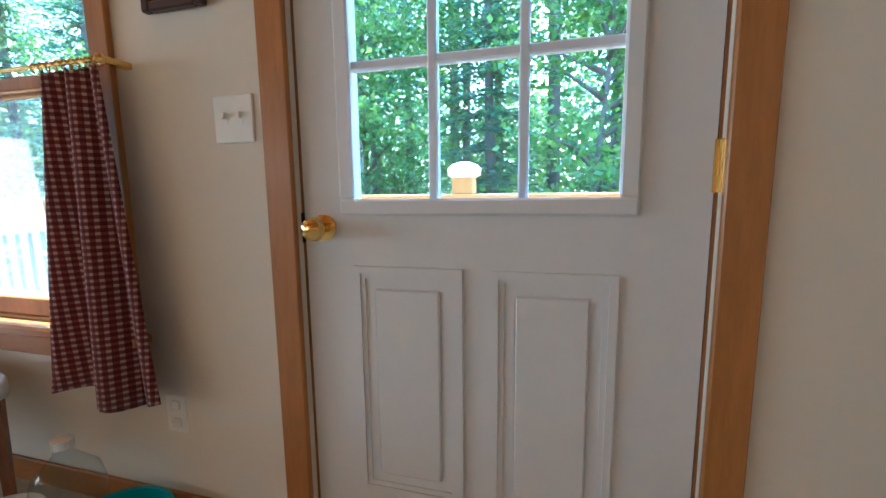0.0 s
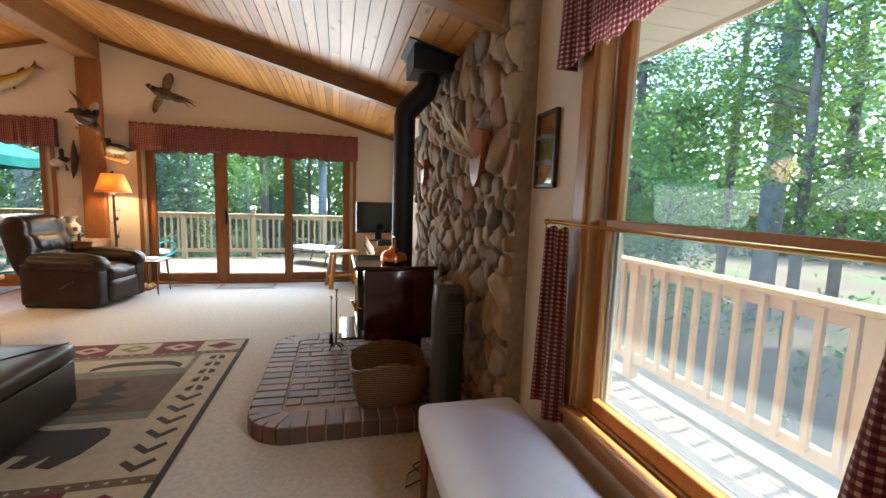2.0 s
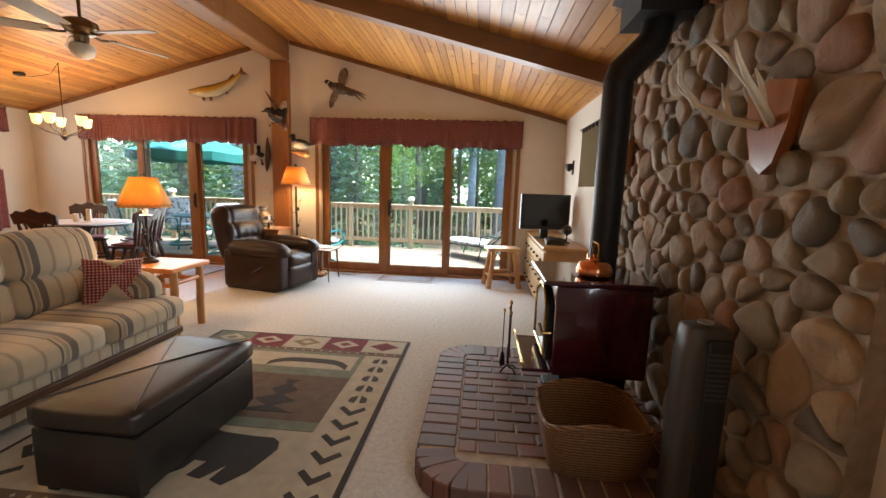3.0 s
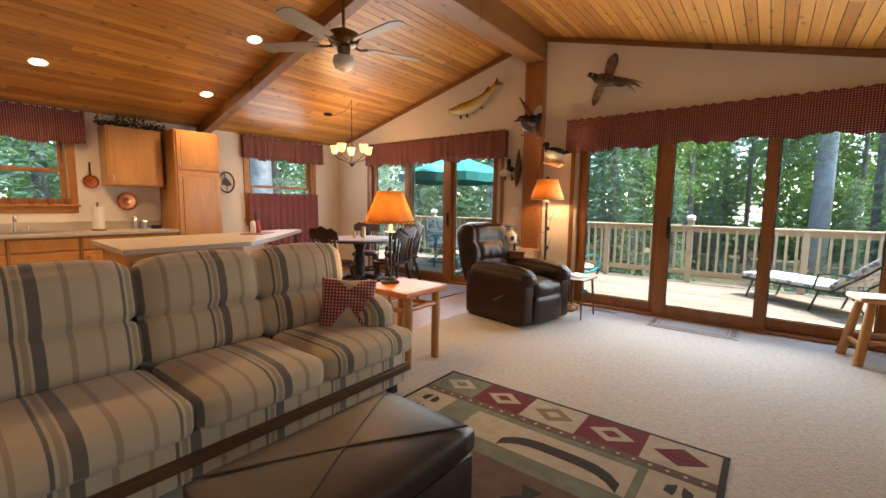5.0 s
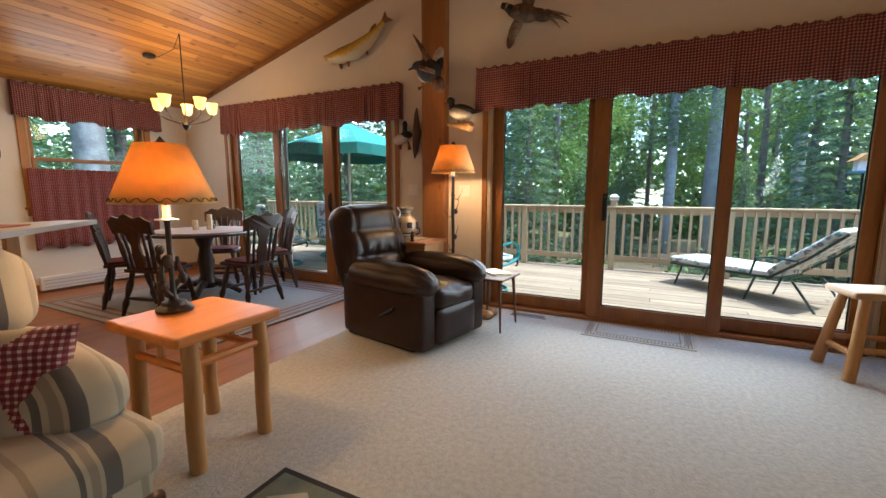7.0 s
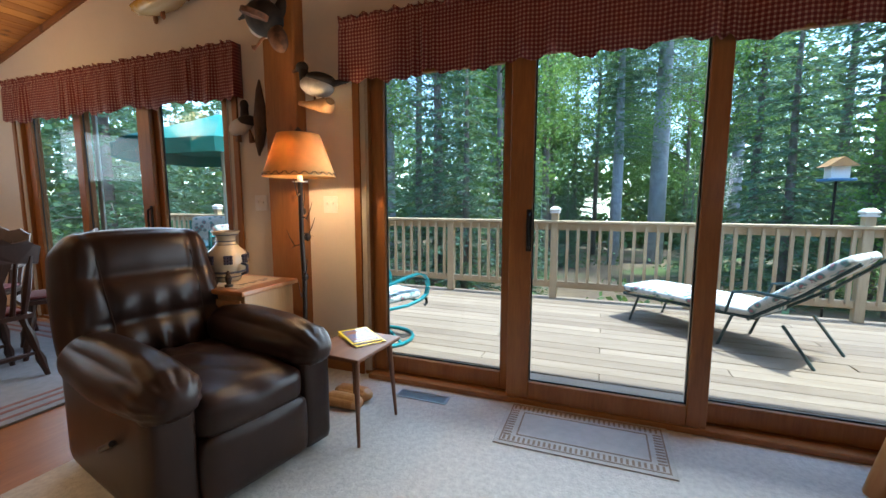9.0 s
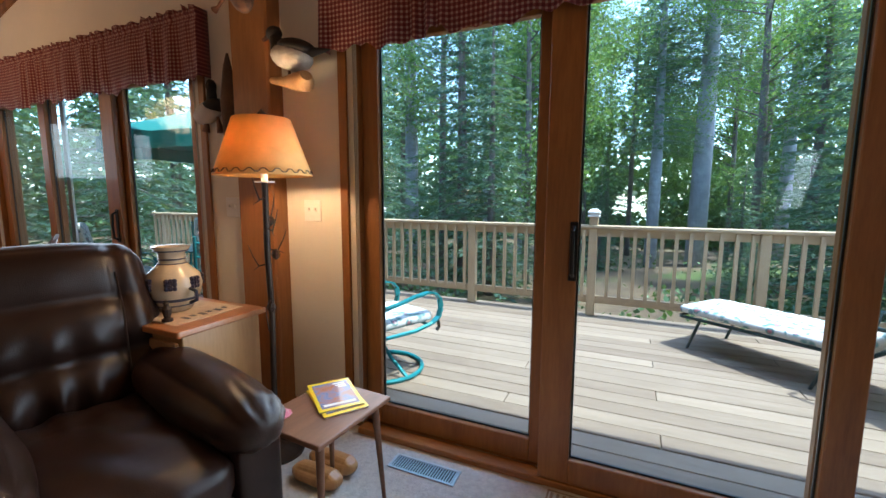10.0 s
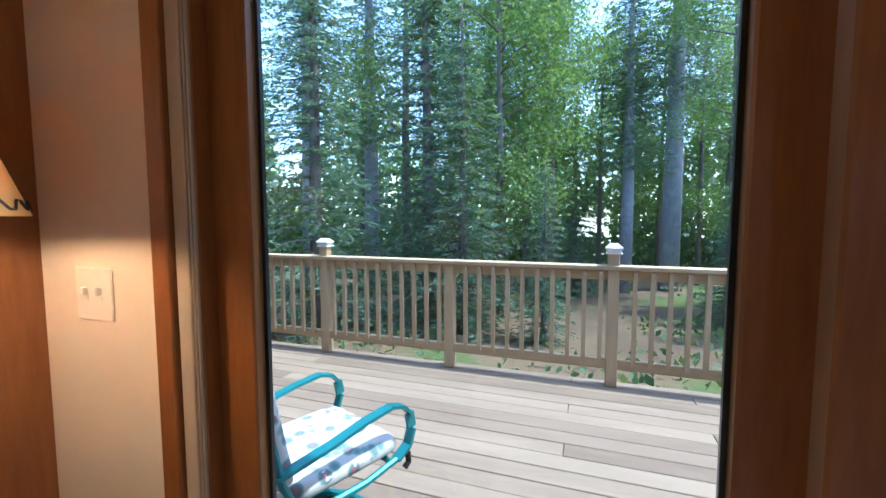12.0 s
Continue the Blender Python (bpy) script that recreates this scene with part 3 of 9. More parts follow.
double_hung("window_2", *KWIN, YS, -1, "oak dining window half covered by a cafe curtain")
double_hung("window_3", *SWIN, YS, -1, "oak window above the kitchen sink")


def slider(name, y0, y1, ym1, ym2, label, lead):
    """A three-panel oak sliding door; the middle panel stands inside the others. lead: which joint is the wide one."""
    s = thing(name, label, "sliding door", kind="structure")
    z1 = SLIDE[3]
    bm = B()
    box(bm, XG - THICK, y0, 0.0, XG + 0.002, y0 + 0.06, z1, 0.004)
    box(bm, XG - THICK, y1 - 0.06, 0.0, XG + 0.002, y1, z1, 0.004)
    box(bm, XG - THICK, y0 + 0.06, z1 - 0.05, XG + 0.002, y1 - 0.06, z1, 0.004)
    for k in (0.018, 0.034, 0.05):
        for yy in (y0 + 0.06, y1 - 0.066):
            box(bm, XG - 0.045 - k * 2, yy, 0.03, XG - 0.037 - k * 2, yy + 0.006, z1 - 0.05)
    part("frame", bm, M_TRIM, s)
    for yy, sg in ((y0, 1), (y1, -1)):
        bm = B()
        for a, b in ((0.004, 0.040), (0.044, 0.049), (0.053, 0.058)):
            lo, hi = sorted((yy + sg * a, yy + sg * b))
            box(bm, XG, lo, 0.03, XG + 0.008, hi, z1 - 0.05, 0.002)
        part("jamb_liner", bm, M_LINER, s, "pale ribbed vinyl jamb liner")
    if lead == 2:
        bm = B()
        box(bm, XG - 0.115, ym1 + 0.03, 0.03, XG - 0.095, ym1 + 0.085, z1 - 0.05, 0.003)
        part("screen_stile", bm, M_SILVER, s, "bare aluminium screen door stile")
    bm = B()
    box(bm, XG - THICK, y0 + 0.06, 0.0, XG + (0.062 if lead == 1 else -0.004), y1 - 0.06, 0.034 if lead == 1 else 0.028, 0.004)
    part("threshold", bm, M_TRIM_Y, s)
    bm = B()
    box(bm, XG - 0.075, y0 + 0.06, 0.028, XG - 0.055, y1 - 0.06, 0.036)
    box(bm, XG - 0.025, y0 + 0.06, 0.028, XG - 0.012, y1 - 0.06, 0.034)
    part("track", bm, M_SILVER, s)
    if lead == 1:
        spans = ((y0 + 0.06, ym1, -0.055), (ym1 - 0.035, ym2 + 0.045, 0.032), (ym2 - 0.045, y1 - 0.06, -0.055))
    else:
        spans = ((y0 + 0.06, ym1 + 0.045, -0.055), (ym1 - 0.045, ym2, -0.008), (ym2 - 0.045, y1 - 0.06, -0.055))
    for i, (a, b, d) in enumerate(spans):
        q = 0.095
        qa = 0.13 if lead == 1 and i == 1 else q
        qb = 0.15 if lead == 2 and i == 1 else q
        bm = B()
        x0, x1 = XG + d - 0.02, XG + d + 0.022
        box(bm, x0, a, 0.036, x1, a + qa, z1 - 0.05, 0.004)
        box(bm, x0, b - qb, 0.036, x1, b, z1 - 0.05, 0.004)
        box(bm, x0, a + qa, 0.036, x1, b - qb, 0.145, 0.004)
        box(bm, x0, a + qa, z1 - 0.105, x1, b - qb, z1 - 0.05, 0.004)
        po = part("door_panel", bm, M_TRIM, s)
        bm = B()
        box(bm, XG + d - 0.004, a + qa, 0.145, XG + d + 0.004, b - qb, z1 - 0.105)
        pane("pane", po, bm)
        bm = B()
        g = 0.008
        for yy in (a + qa, b - qb - g):
            box(bm, XG + d - 0.014, yy, 0.145, XG + d - 0.005, yy + g, z1 - 0.105)
        box(bm, XG + d - 0.014, a + qa + g, 0.145, XG + d - 0.005, b - qb - g, 0.145 + g)
        part("gasket", bm, M_BLACKPL, po)
        if i == 1:
            yh = a + 0.116 if lead == 1 else b - 0.045
            bm = B()
            box(bm, XG + d + 0.022, yh - 0.016, 0.93, XG + d + 0.03, yh + 0.016, 1.17, 0.003)
            tube(bm, [(XG + d + 0.03, yh, 0.95), (XG + d + 0.055, yh, 0.965), (XG + d + 0.06, yh, 1.05), (XG + d + 0.055, yh, 1.135), (XG + d + 0.03, yh, 1.15)], 0.009)
            part("door_handle", bm, M_BLACK, po, "black pull handle")
    return s


slider("sliding_door_1", SLIDE[0], SLIDE[1], -1.795, -0.82, "three-panel oak sliding glass door onto the deck", 1)
slider("sliding_door_2", DSLIDE[0], DSLIDE[1], -5.82, -4.86, "three-panel oak sliding glass door in the dining corner", 2)


# ---- curtains ----
def valance(name, axis, a0, a1, wall, out, z0, z1, material, label, seed=0, arch=0.0):
    """A gathered valance on a rod: a ruffle on top, folds below, a wavy hem."""
    rnd = random.Random(seed)
    v = thing(name, label, "valance")
    n = int((a1 - a0) / 0.011)
    fr = [rnd.uniform(0.55, 1.9) for _ in range(400)]
    bm = B()
    rows = []
    zs = [z1 + 0.012, z1 - 0.02, z1 - 0.042, z1 - 0.07, z1 - 0.14, z1 - 0.21, z1 - 0.28, z0]
    zs = [z for z in zs if z >= z0]
    ph = 0.0
    phases = []
    for i in range(n + 1):
        ph += 6.28318 * 0.011 / (0.115 * fr[int(i / 9) % 400])
        phases.append(ph)
    for j, z in enumerate(zs):
        t = (z1 - z) / (z1 - z0)
        row = []
        for i in range(n + 1):
            u = a0 + (a1 - a0) * i / n
            gather = max(0.0, 1 - t * 3.2)
            amp = (0.005 + 0.013 * t) * (0.55 + 0.45 * math.sin(phases[i] * 0.17 + seed))
            d = 0.078 + amp * math.sin(phases[i]) + 0.011 * t * math.sin(phases[i] * 0.37 + 1) + 0.006 * gather * math.sin(phases[i] * 3.3 + seed)
            if j == 0:
                d += 0.011 * math.sin(phases[i] * 1.9 + 0.7)
            if j == 2:
                d = 0.068 + 0.004 * math.sin(phases[i] * 2.7)
            zz = z + (0.009 * math.sin(phases[i] * 1.3 + 0.5) if j in (0, len(zs) - 1) else 0)
            if j == len(zs) - 1:
                zz += 0.015 * math.sin(phases[i] * 0.21) + 0.011 * math.sin(phases[i] * 0.53 + 1.0) + arch * math.sin(3.14159 * i / n)
            row.append(bm.verts.new((u, wall + out * d, zz) if axis == "x" else (wall + out * d, u, zz)))
        rows.append(row)
    for r0, r1 in zip(rows, rows[1:]):
        for i in range(n):
            bm.faces.new((r0[i], r0[i + 1], r1[i + 1], r1[i]))
    # returns to the wall
    for e in (0, n):
        col = [r[e] for r in rows]
        back = []
        for q in col:
            p = q.co.copy()
            if axis == "x":
                p.y = wall + out * 0.004
            else:
                p.x = wall + out * 0.004
            back.append(bm.verts.new(p))
        for k in range(len(col) - 1):
            bm.faces.new((col[k], col[k + 1], back[k + 1], back[k]))
    ob = part("cloth", bm, material, v)
    smooth(ob, 180)
    so = ob.modifiers.new("thickness", "SOLIDIFY")
    so.thickness = 0.002
    bm = B()
    r0 = (a0 + 0.02, wall + out * 0.055, z1 - 0.043) if axis == "x" else (wall + out * 0.055, a0 + 0.02, z1 - 0.043)
    r1 = (a1 - 0.02, wall + out * 0.055, z1 - 0.043) if axis == "x" else (wall + out * 0.055, a1 - 0.02, z1 - 0.043)
    cyl(bm, r0, r1, 0.006, seg=8)
    part("rod", bm, M_WHITE, v)
    return v


valance("valance", "y", -2.95, 0.26, XG, 1, 1.96, 2.36, M_VAL_Y, "long red checked gathered valance above the living room sliding door", 3, 0.02)
valance("valance", "y", -6.80, -3.84, XG, 1, 1.96, 2.34, M_VAL_Y, "red checked gathered valance above the dining sliding door", 4)
valance("valance", "x", -7.30, -5.76, YS, 1, 2.00, 2.37, M_VAL_X, "red checked gathered valance over the dining window", 5)
valance("valance", "x", -3.76, -2.18, YS, 1, 1.98, 2.37, M_VAL_X, "red checked gathered valance over the sink window", 6)
M_STRIPE_V = gingham("window_cloth", "x", 0.018, (0.12, 0.016, 0.022), (0.66, 0.50, 0.44), (0.30, 0.07, 0.07), 0.58, 0.38)
valance("valance", "x", -2.16, -0.80, YN, -1, 1.90, 2.30, M_STRIPE_V, "red and cream checked valance with scalloped hem over the entry window", 7, 0.06)


def cafe(name, label, x0, x1, wall, out, z0, z1, mat, spread=0.0, seed=1, folds=0.085, depth=0.03):
    rnd = random.Random(seed)
    v = thing(name, label, "curtain")
    n = int((x1 - x0) / 0.007)
    ph = 0
    P = []
    for i in range(n + 1):
        ph += 6.28318 * 0.007 / (folds * rnd.uniform(0.85, 1.15))
        P.append(ph)
    rows = []
    bm = B()
    for j in range(13):
        t = j / 12
        row = []
        for i in range(n + 1):
            s = i / n
            u = x0 + (x1 - x0) * s + spread * t * (s - 0.5)
            d = 0.075 + depth * (0.35 + 0.65 * t) * math.sin(P[i]) + 0.01 * t * math.sin(P[i] * 0.4)
            z = z1 + (z0 - z1) * t
            if j == 12:
                z += 0.025 * math.sin(P[i] * 0.5)
            if j == 0:
                z += 0.006 * math.sin(P[i] * 2)
            row.append(bm.verts.new((u, wall + out * d, z)))
        rows.append(row)
    for r0, r1 in zip(rows, rows[1:]):
        for i in range(n):
            bm.faces.new((r0[i], r0[i + 1], r1[i + 1], r1[i]))
    ob = smooth(part("cloth", bm, mat, v), 180)
    so = ob.modifiers.new("thickness", "SOLIDIFY")
    so.thickness = 0.002
    return v


cafe("cafe_curtain", "red checked cafe curtain gathered beside the window, hem flared", -1.035, -0.835, YN, -1, 0.40, 1.30, M_STRIPE_V, 0.20, 2, 0.085, 0.036)
cafe("cafe_curtain", "red checked cafe curtain gathered at the window edge", -2.20, -2.04, YN, -1, 0.52, 1.30, M_STRIPE_V, 0.02, 3)
M_CAFE = gingham("cafe_cloth", "x", 0.018, (0.17, 0.022, 0.03), (0.48, 0.30, 0.26), (0.30, 0.075, 0.075), 0.62, 0.2)
cafe("cafe_curtain", "closed red checked cafe curtain across the lower dining window", -7.16, -5.80, YS, 1, 0.52, 1.44, M_CAFE, 0.0, 4, 0.12, 0.016)
rd = thing("curtain_rod", "thin brass cafe rod across the entry window", "curtain rod")
bm = B()
cyl(bm, (-2.2, YN - 0.075, 1.318), (-0.835, YN - 0.075, 1.318), 0.006, seg=8)
part("bar", bm, M_BRASS, rd)
for x in (-2.2, -0.835):
    bm = B()
    ball(bm, (x, YN - 0.075, 1.318), 0.014, 10, 6)
    box(bm, x - 0.01, YN - 0.075, 1.31, x + 0.01, YN, 1.326)
    part("bracket", bm, M_BRASS, rd)
for k in range(9):
    bm = B()
    x = -1.06 + k * 0.027
    tube(bm, [(x, YN - 0.075 + 0.014 * math.cos(a), 1.312 + 0.014 * math.sin(a)) for a in [6.28318 * i / 10 for i in range(10)]], 0.002, 5, closed=True)
    part("ring", bm, M_BRASS, rd)

# ---- outdoors: deck, rails, ground ----
M_DECK = wood("weathered_deck", (0.15, 0.105, 0.072), (0.26, 0.198, 0.142), "y", 7, 0.8, False, 0, 0.35)
M_DECK_X = wood("weathered_deck_along_x", (0.15, 0.105, 0.072), (0.26, 0.198, 0.142), "x", 7, 0.8, False, 0, 0.35)
M_RAIL = wood("weathered_rail", (0.33, 0.23, 0.13), (0.52, 0.39, 0.24), "z", 8, 0.75, False)
M_RAIL_Y = wood("weathered_rail_along_y", (0.33, 0.23, 0.13), (0.52, 0.39, 0.24), "y", 8, 0.75, False)
M_CEDAR = wood("new_cedar_rail", (0.42, 0.22, 0.08), (0.62, 0.36, 0.15), "z", 8, 0.7, False)
M_CEDAR_X = wood("new_cedar_rail_along_x", (0.42, 0.22, 0.08), (0.62, 0.36, 0.15), "x", 8, 0.7, False)
XD, ZD = -10.85, -0.04
YD0, YD1, YW = -9.6, 3.2, 2.36


def rail_line(name, label, axis, at, a0, a1, posts, caps, mats, top=0.93, low=0.10, pitch=0.128):
    r = thing(name, label, "railing")
    mp, ml = mats
    def bx(nm, u0, v0, z0, u1, v1, z1, m, bv=0.006):
        bm = B()
        if axis == "y":
            box(bm, at + v0, u0, z0, at + v1, u1, z1, bv)
        else:
            box(bm, u0, at + v0, z0, u1, at + v1, z1, bv)
        return part(nm, bm, m, r)
    bx("top_rail", a0, -0.065, top, a1, 0.065, top + 0.036, ml)
    bx("upper_rail", a0, -0.02, top - 0.085, a1, 0.02, top, ml)
    bx("lower_rail", a0, -0.02, low, a1, 0.02, low + 0.085, ml)
    for p in posts:
        tall = p in caps
        po = bx("post", p - 0.045, -0.045 + (0.0 if tall else -0.001), ZD, p + 0.045, 0.045, top + (0.13 if tall else -0.001), mp)
        if tall:
            bm = B()
            c = (at, p) if axis == "y" else (p, at)
            zt = top + 0.13
            for h0, h1, w in ((0, 0.014, 0.062), (0.014, 0.026, 0.048), (0.026, 0.038, 0.06), (0.038, 0.055, 0.066)):
                box(bm, c[0] - w, c[1] - w, zt + h0, c[0] + w, c[1] + w, zt + h1, 0.003)
            start = len(bm.verts)
            vs = [bm.verts.new((c[0] + a * 0.06, c[1] + b * 0.06, zt + 0.055)) for a, b in ((-1, -1), (1, -1), (1, 1), (-1, 1))]
            vt = [bm.verts.new((c[0] + a * 0.03, c[1] + b * 0.03, zt + 0.085)) for a, b in ((-1, -1), (1, -1), (1, 1), (-1, 1))]
            bm.faces.new(vt)
            for k in range(4):
                bm.faces.new((vs[k], vs[(k + 1) % 4], vt[(k + 1) % 4], vt[k]))
            part("post_cap", bm, M_WHITE, po, "white moulded post cap")
    me = None
    n = int((a1 - a0) / pitch)
    for i in range(n):
        u = a0 + (i + 0.5) * pitch
        if any(abs(u - p) < 0.07 for p in posts):
            continue
        if me is None:
            bm = B()
            box(bm, -0.017, -0.017, low + 0.05, 0.017, 0.017, top - 0.01)
            b = part("baluster", bm, mp, r)
            me = b.data
        else:
            b = new("baluster", me)
            b.parent = r
        b.location = (at + 0.036, u, 0) if axis == "y" else (u, at - 0.036, 0)
    return r


rail_line("deck_railing", "weathered wooden deck railing with square balusters and white post caps", "y", XD + 0.1, YD0, YD1,
          [-9.3, -7.7, -6.2, -4.66, -3.3, -1.89, -0.35, 1.2, 2.7], (-7.7, -4.66, -1.89, 1.2), (M_RAIL, M_RAIL_Y))
rail_line("walkway_railing", "honey-coloured cedar railing along the side walkway", "x", YW, XG - 0.2, 3.4,
          [-6.9, -5.2, -3.5, -1.9, 0.55, 1.9, 3.2], (), (M_CEDAR, M_CEDAR_X), 0.93, 0.10, 0.15)
# deck boards
deck = thing("deck", "weathered grey-brown plank deck around the house", "deck", kind="structure")
n = int((XG - THICK - XD) / 0.145)
for i in range(n + 1):
    x0 = XD + i * 0.145
    cuts = [YD0, YD0 + 2.6 + 1.2 * ((i * 7) % 3), YD0 + 7.4 + 0.9 * ((i * 5) % 4), YD1]
    for a, b in zip(cuts, cuts[1:]):
        bm = B()
        dz = random.uniform(-0.0025, 0.0015)
        box(bm, x0 + 0.003, a + 0.002, ZD - 0.04 + dz, min(x0 + 0.142, XG - THICK - 0.005), b - 0.002, ZD + dz, 0.004)
        part("plank", bm, M_DECK, deck)
for i in range(10):
    y0 = YN + THICK + 0.003 + i * 0.145
    if y0 > YW + 0.04:
        break
    bm = B()
    box(bm, XG - THICK + 0.003, y0, ZD - 0.041, 3.5, y0 + 0.139, ZD - 0.001, 0.004)
    part("plank", bm, M_DECK_X, deck)
bm = B()
box(bm, XD + 0.03, YD0, ZD - 0.3, XD + 0.07, YD1, ZD - 0.045)
part("rim_joist", bm, M_RAIL_Y, deck)
bm = B()
for y in (-9.3, -6.2, -3.3, -0.35, 2.7):
    box(bm, XD + 0.3, y - 0.07, -2.6, XD + 0.44, y + 0.07, ZD - 0.045)
part("deck_support", bm, M_RAIL, deck)

# cap lamp on the walkway rail
lp = thing("post_lamp", "white lantern cap on a cedar post of the walkway railing", "post lamp", pose(-0.25, YW, 0.966))
bm = B()
box(bm, -0.06, -0.06, 0.0, 0.06, 0.06, 0.09, 0.005)
part("neck", bm, M_CEDAR, lp)
bm = B()
lathe(bm, [(0.07, 0.09), (0.095, 0.105), (0.10, 0.14), (0.075, 0.165), (0.03, 0.18), (0.0, 0.182)], 16)
smooth(part("cap", bm, M_WHITE, lp))

# ---- hearth, stone wall, stove ----
def stone_mat():
    m, nt, bs = nodes_of("field_stone")
    v = coords(nt)
    inf = nt.nodes.new("ShaderNodeObjectInfo")
    geo = nt.nodes.new("ShaderNodeNewGeometry")
    rnd = math_n(nt, "FRACT", math_n(nt, "ADD", inf.outputs["Random"], geo.outputs["Random Per Island"]))
    tone = ramp(nt, rnd, ((0.0, (0.17, 0.15, 0.12)), (0.15, (0.50, 0.34, 0.19)), (0.3, (0.25, 0.23, 0.17)), (0.45, (0.52, 0.40, 0.27)), (0.6, (0.34, 0.17, 0.10)), (0.72, (0.40, 0.29, 0.19)), (0.86, (0.22, 0.16, 0.12)), (1.0, (0.14, 0.16, 0.16))))
    f = noise_tex(nt, v, 26, 5, 0.65)
    g = noise_tex(nt, v, 7, 3)
    col = mixc(nt, math_n(nt, "MULTIPLY", f, 0.5), tone, (0.12, 0.09, 0.065))
    col = mixc(nt, math_n(nt, "MULTIPLY", g, 0.18), col, (0.46, 0.33, 0.2))
    nt.links.new(col, bs.inputs["Base Color"])
    bs.inputs["Roughness"].default_value = 0.75
    bump(nt, bs, math_n(nt, "ADD", f, math_n(nt, "MULTIPLY", g, 2.0)), 0.6, 0.010)
    return m


M_STONE = stone_mat()
M_MORTAR = plain("grey_mortar", (0.36, 0.28, 0.20), 0.95, vary=0.3, scale=18, bumps=0.6, bscale=120)
SX0, SX1, SY = -5.08, -2.52, 0.80
sw = thing("stone_wall", "floor-to-ceiling rounded fieldstone wall behind the wood stove", "stone wall", kind="structure")
bm = B()
box(bm, SX0, SY, 0.0, SX1, YN + 0.002, roof(YN) + 0.02)
part("mortar_bed", bm, M_MORTAR, sw)
# fieldstones: irregular cells grown from scattered seeds, each rounded and domed
rs = random.Random(11)
ZT = roof(YN)


def cut(poly, px, pz, nx, nz):
    """The part of a polygon on the near side of a line."""
    res = []
    for k, a in enumerate(poly):
        b = poly[(k + 1) % len(poly)]
        da = (a[0] - px) * nx + (a[1] - pz) * nz
        db = (b[0] - px) * nx + (b[1] - pz) * nz
        if da <= 0:
            res.append(a)
        if da * db < 0:
            t = da / (da - db)
            res.append((a[0] + (b[0] - a[0]) * t, a[1] + (b[1] - a[1]) * t))
    return res


seeds = []
tries = 0
while tries < 6000:
    tries += 1
    big = rs.choice((0.095, 0.125, 0.16, 0.19))
    p = (rs.uniform(SX0, SX1), rs.uniform(0.02, ZT - 0.02), big)
    if all(math.hypot((p[0] - q[0]) * 1.1, p[1] - q[1]) > (p[2] + q[2]) * 0.5 for q in seeds):
        seeds.append(p)
for p in seeds:
    poly = [(SX0, 0.0), (SX1, 0.0), (SX1, ZT), (SX0, ZT)]
    for q in seeds:
        d = math.hypot(p[0] - q[0], p[1] - q[1])
        if 0 < d < 0.6:
            nx, nz = (q[0] - p[0]) / d, (q[1] - p[1]) / d
            f = d * p[2] / (p[2] + q[2]) - 0.009
            poly = cut(poly, p[0] + nx * f, p[1] + nz * f, nx, nz)
    if len(poly) < 3:
        continue
    for _ in range(2):
        soft = []
        for k, a in enumerate(poly):
            b = poly[(k + 1) % len(poly)]
            soft += [(a[0] * 0.75 + b[0] * 0.25, a[1] * 0.75 + b[1] * 0.25), (a[0] * 0.25 + b[0] * 0.75, a[1] * 0.25 + b[1] * 0.75)]
        poly = soft
    cx = sum(a[0] for a in poly) / len(poly)
    cz = sum(a[1] for a in poly) / len(poly)
    out = rs.uniform(0.024, 0.056)
    tx, tz = rs.uniform(-0.16, 0.16), rs.uniform(-0.16, 0.16)
    bm = B()
    grid = []
    for q, h in ((1.0, -0.1), (0.985, 0.3), (0.93, 0.62), (0.80, 0.87), (0.55, 0.98), (0.25, 1.0)):
        grid.append([bm.verts.new(((a[0] - cx) * q, -out * h + h * (tx * (a[0] - cx) + tz * (a[1] - cz)), (a[1] - cz) * q)) for a in poly])
    for ra, rb in zip(grid, grid[1:]):
        for k in range(len(poly)):
            bm.faces.new((ra[k], ra[(k + 1) % len(poly)], rb[(k + 1) % len(poly)], rb[k]))
    bm.faces.new(grid[-1])
    ob = smooth(part("stone", bm, M_STONE, sw), 60)
    ob.location = (cx, SY + 0.002, cz)

M_BRICK, _nt, _bs = nodes_of("hearth_brick")
_v = coords(_nt)
_inf = _nt.nodes.new("ShaderNodeObjectInfo")
_tone = ramp(_nt, _inf.outputs["Random"], ((0.0, (0.095, 0.046, 0.032)), (0.4, (0.20, 0.075, 0.044)), (0.75, (0.15, 0.077, 0.054)), (1.0, (0.085, 0.056, 0.047))))
_f = noise_tex(_nt, _v, 60, 5, 0.7)
_nt.links.new(mixc(_nt, math_n(_nt, "MULTIPLY", _f, 0.45), _tone, (0.10, 0.07, 0.06)), _bs.inputs["Base Color"])
_bs.inputs["Roughness"].default_value = 0.62
bump(_nt, _bs, _f, 0.35, 0.003)
HX0, HX1, HY0, HZ = -4.62, -2.93, -0.57, 0.105
he = thing("hearth", "raised brick hearth with rounded corners under the wood stove", "hearth", kind="structure")
bm = B()
c = 0.26
outline = [(HX0, SY), (HX0, HY0 + c), (HX0 + 0.09, HY0 + 0.09), (HX0 + c, HY0), (HX1 - c, HY0), (HX1 - 0.09, HY0 + 0.09), (HX1, HY0 + c), (HX1, SY)]
ins = [(x + (0.012 if x < -3.8 else -0.012), y + (0.012 if y < 0.5 else 0)) for x, y in outline]
prism(bm, ins, 0.0, HZ - 0.008)
part("mortar_bed", bm, M_MORTAR, he)


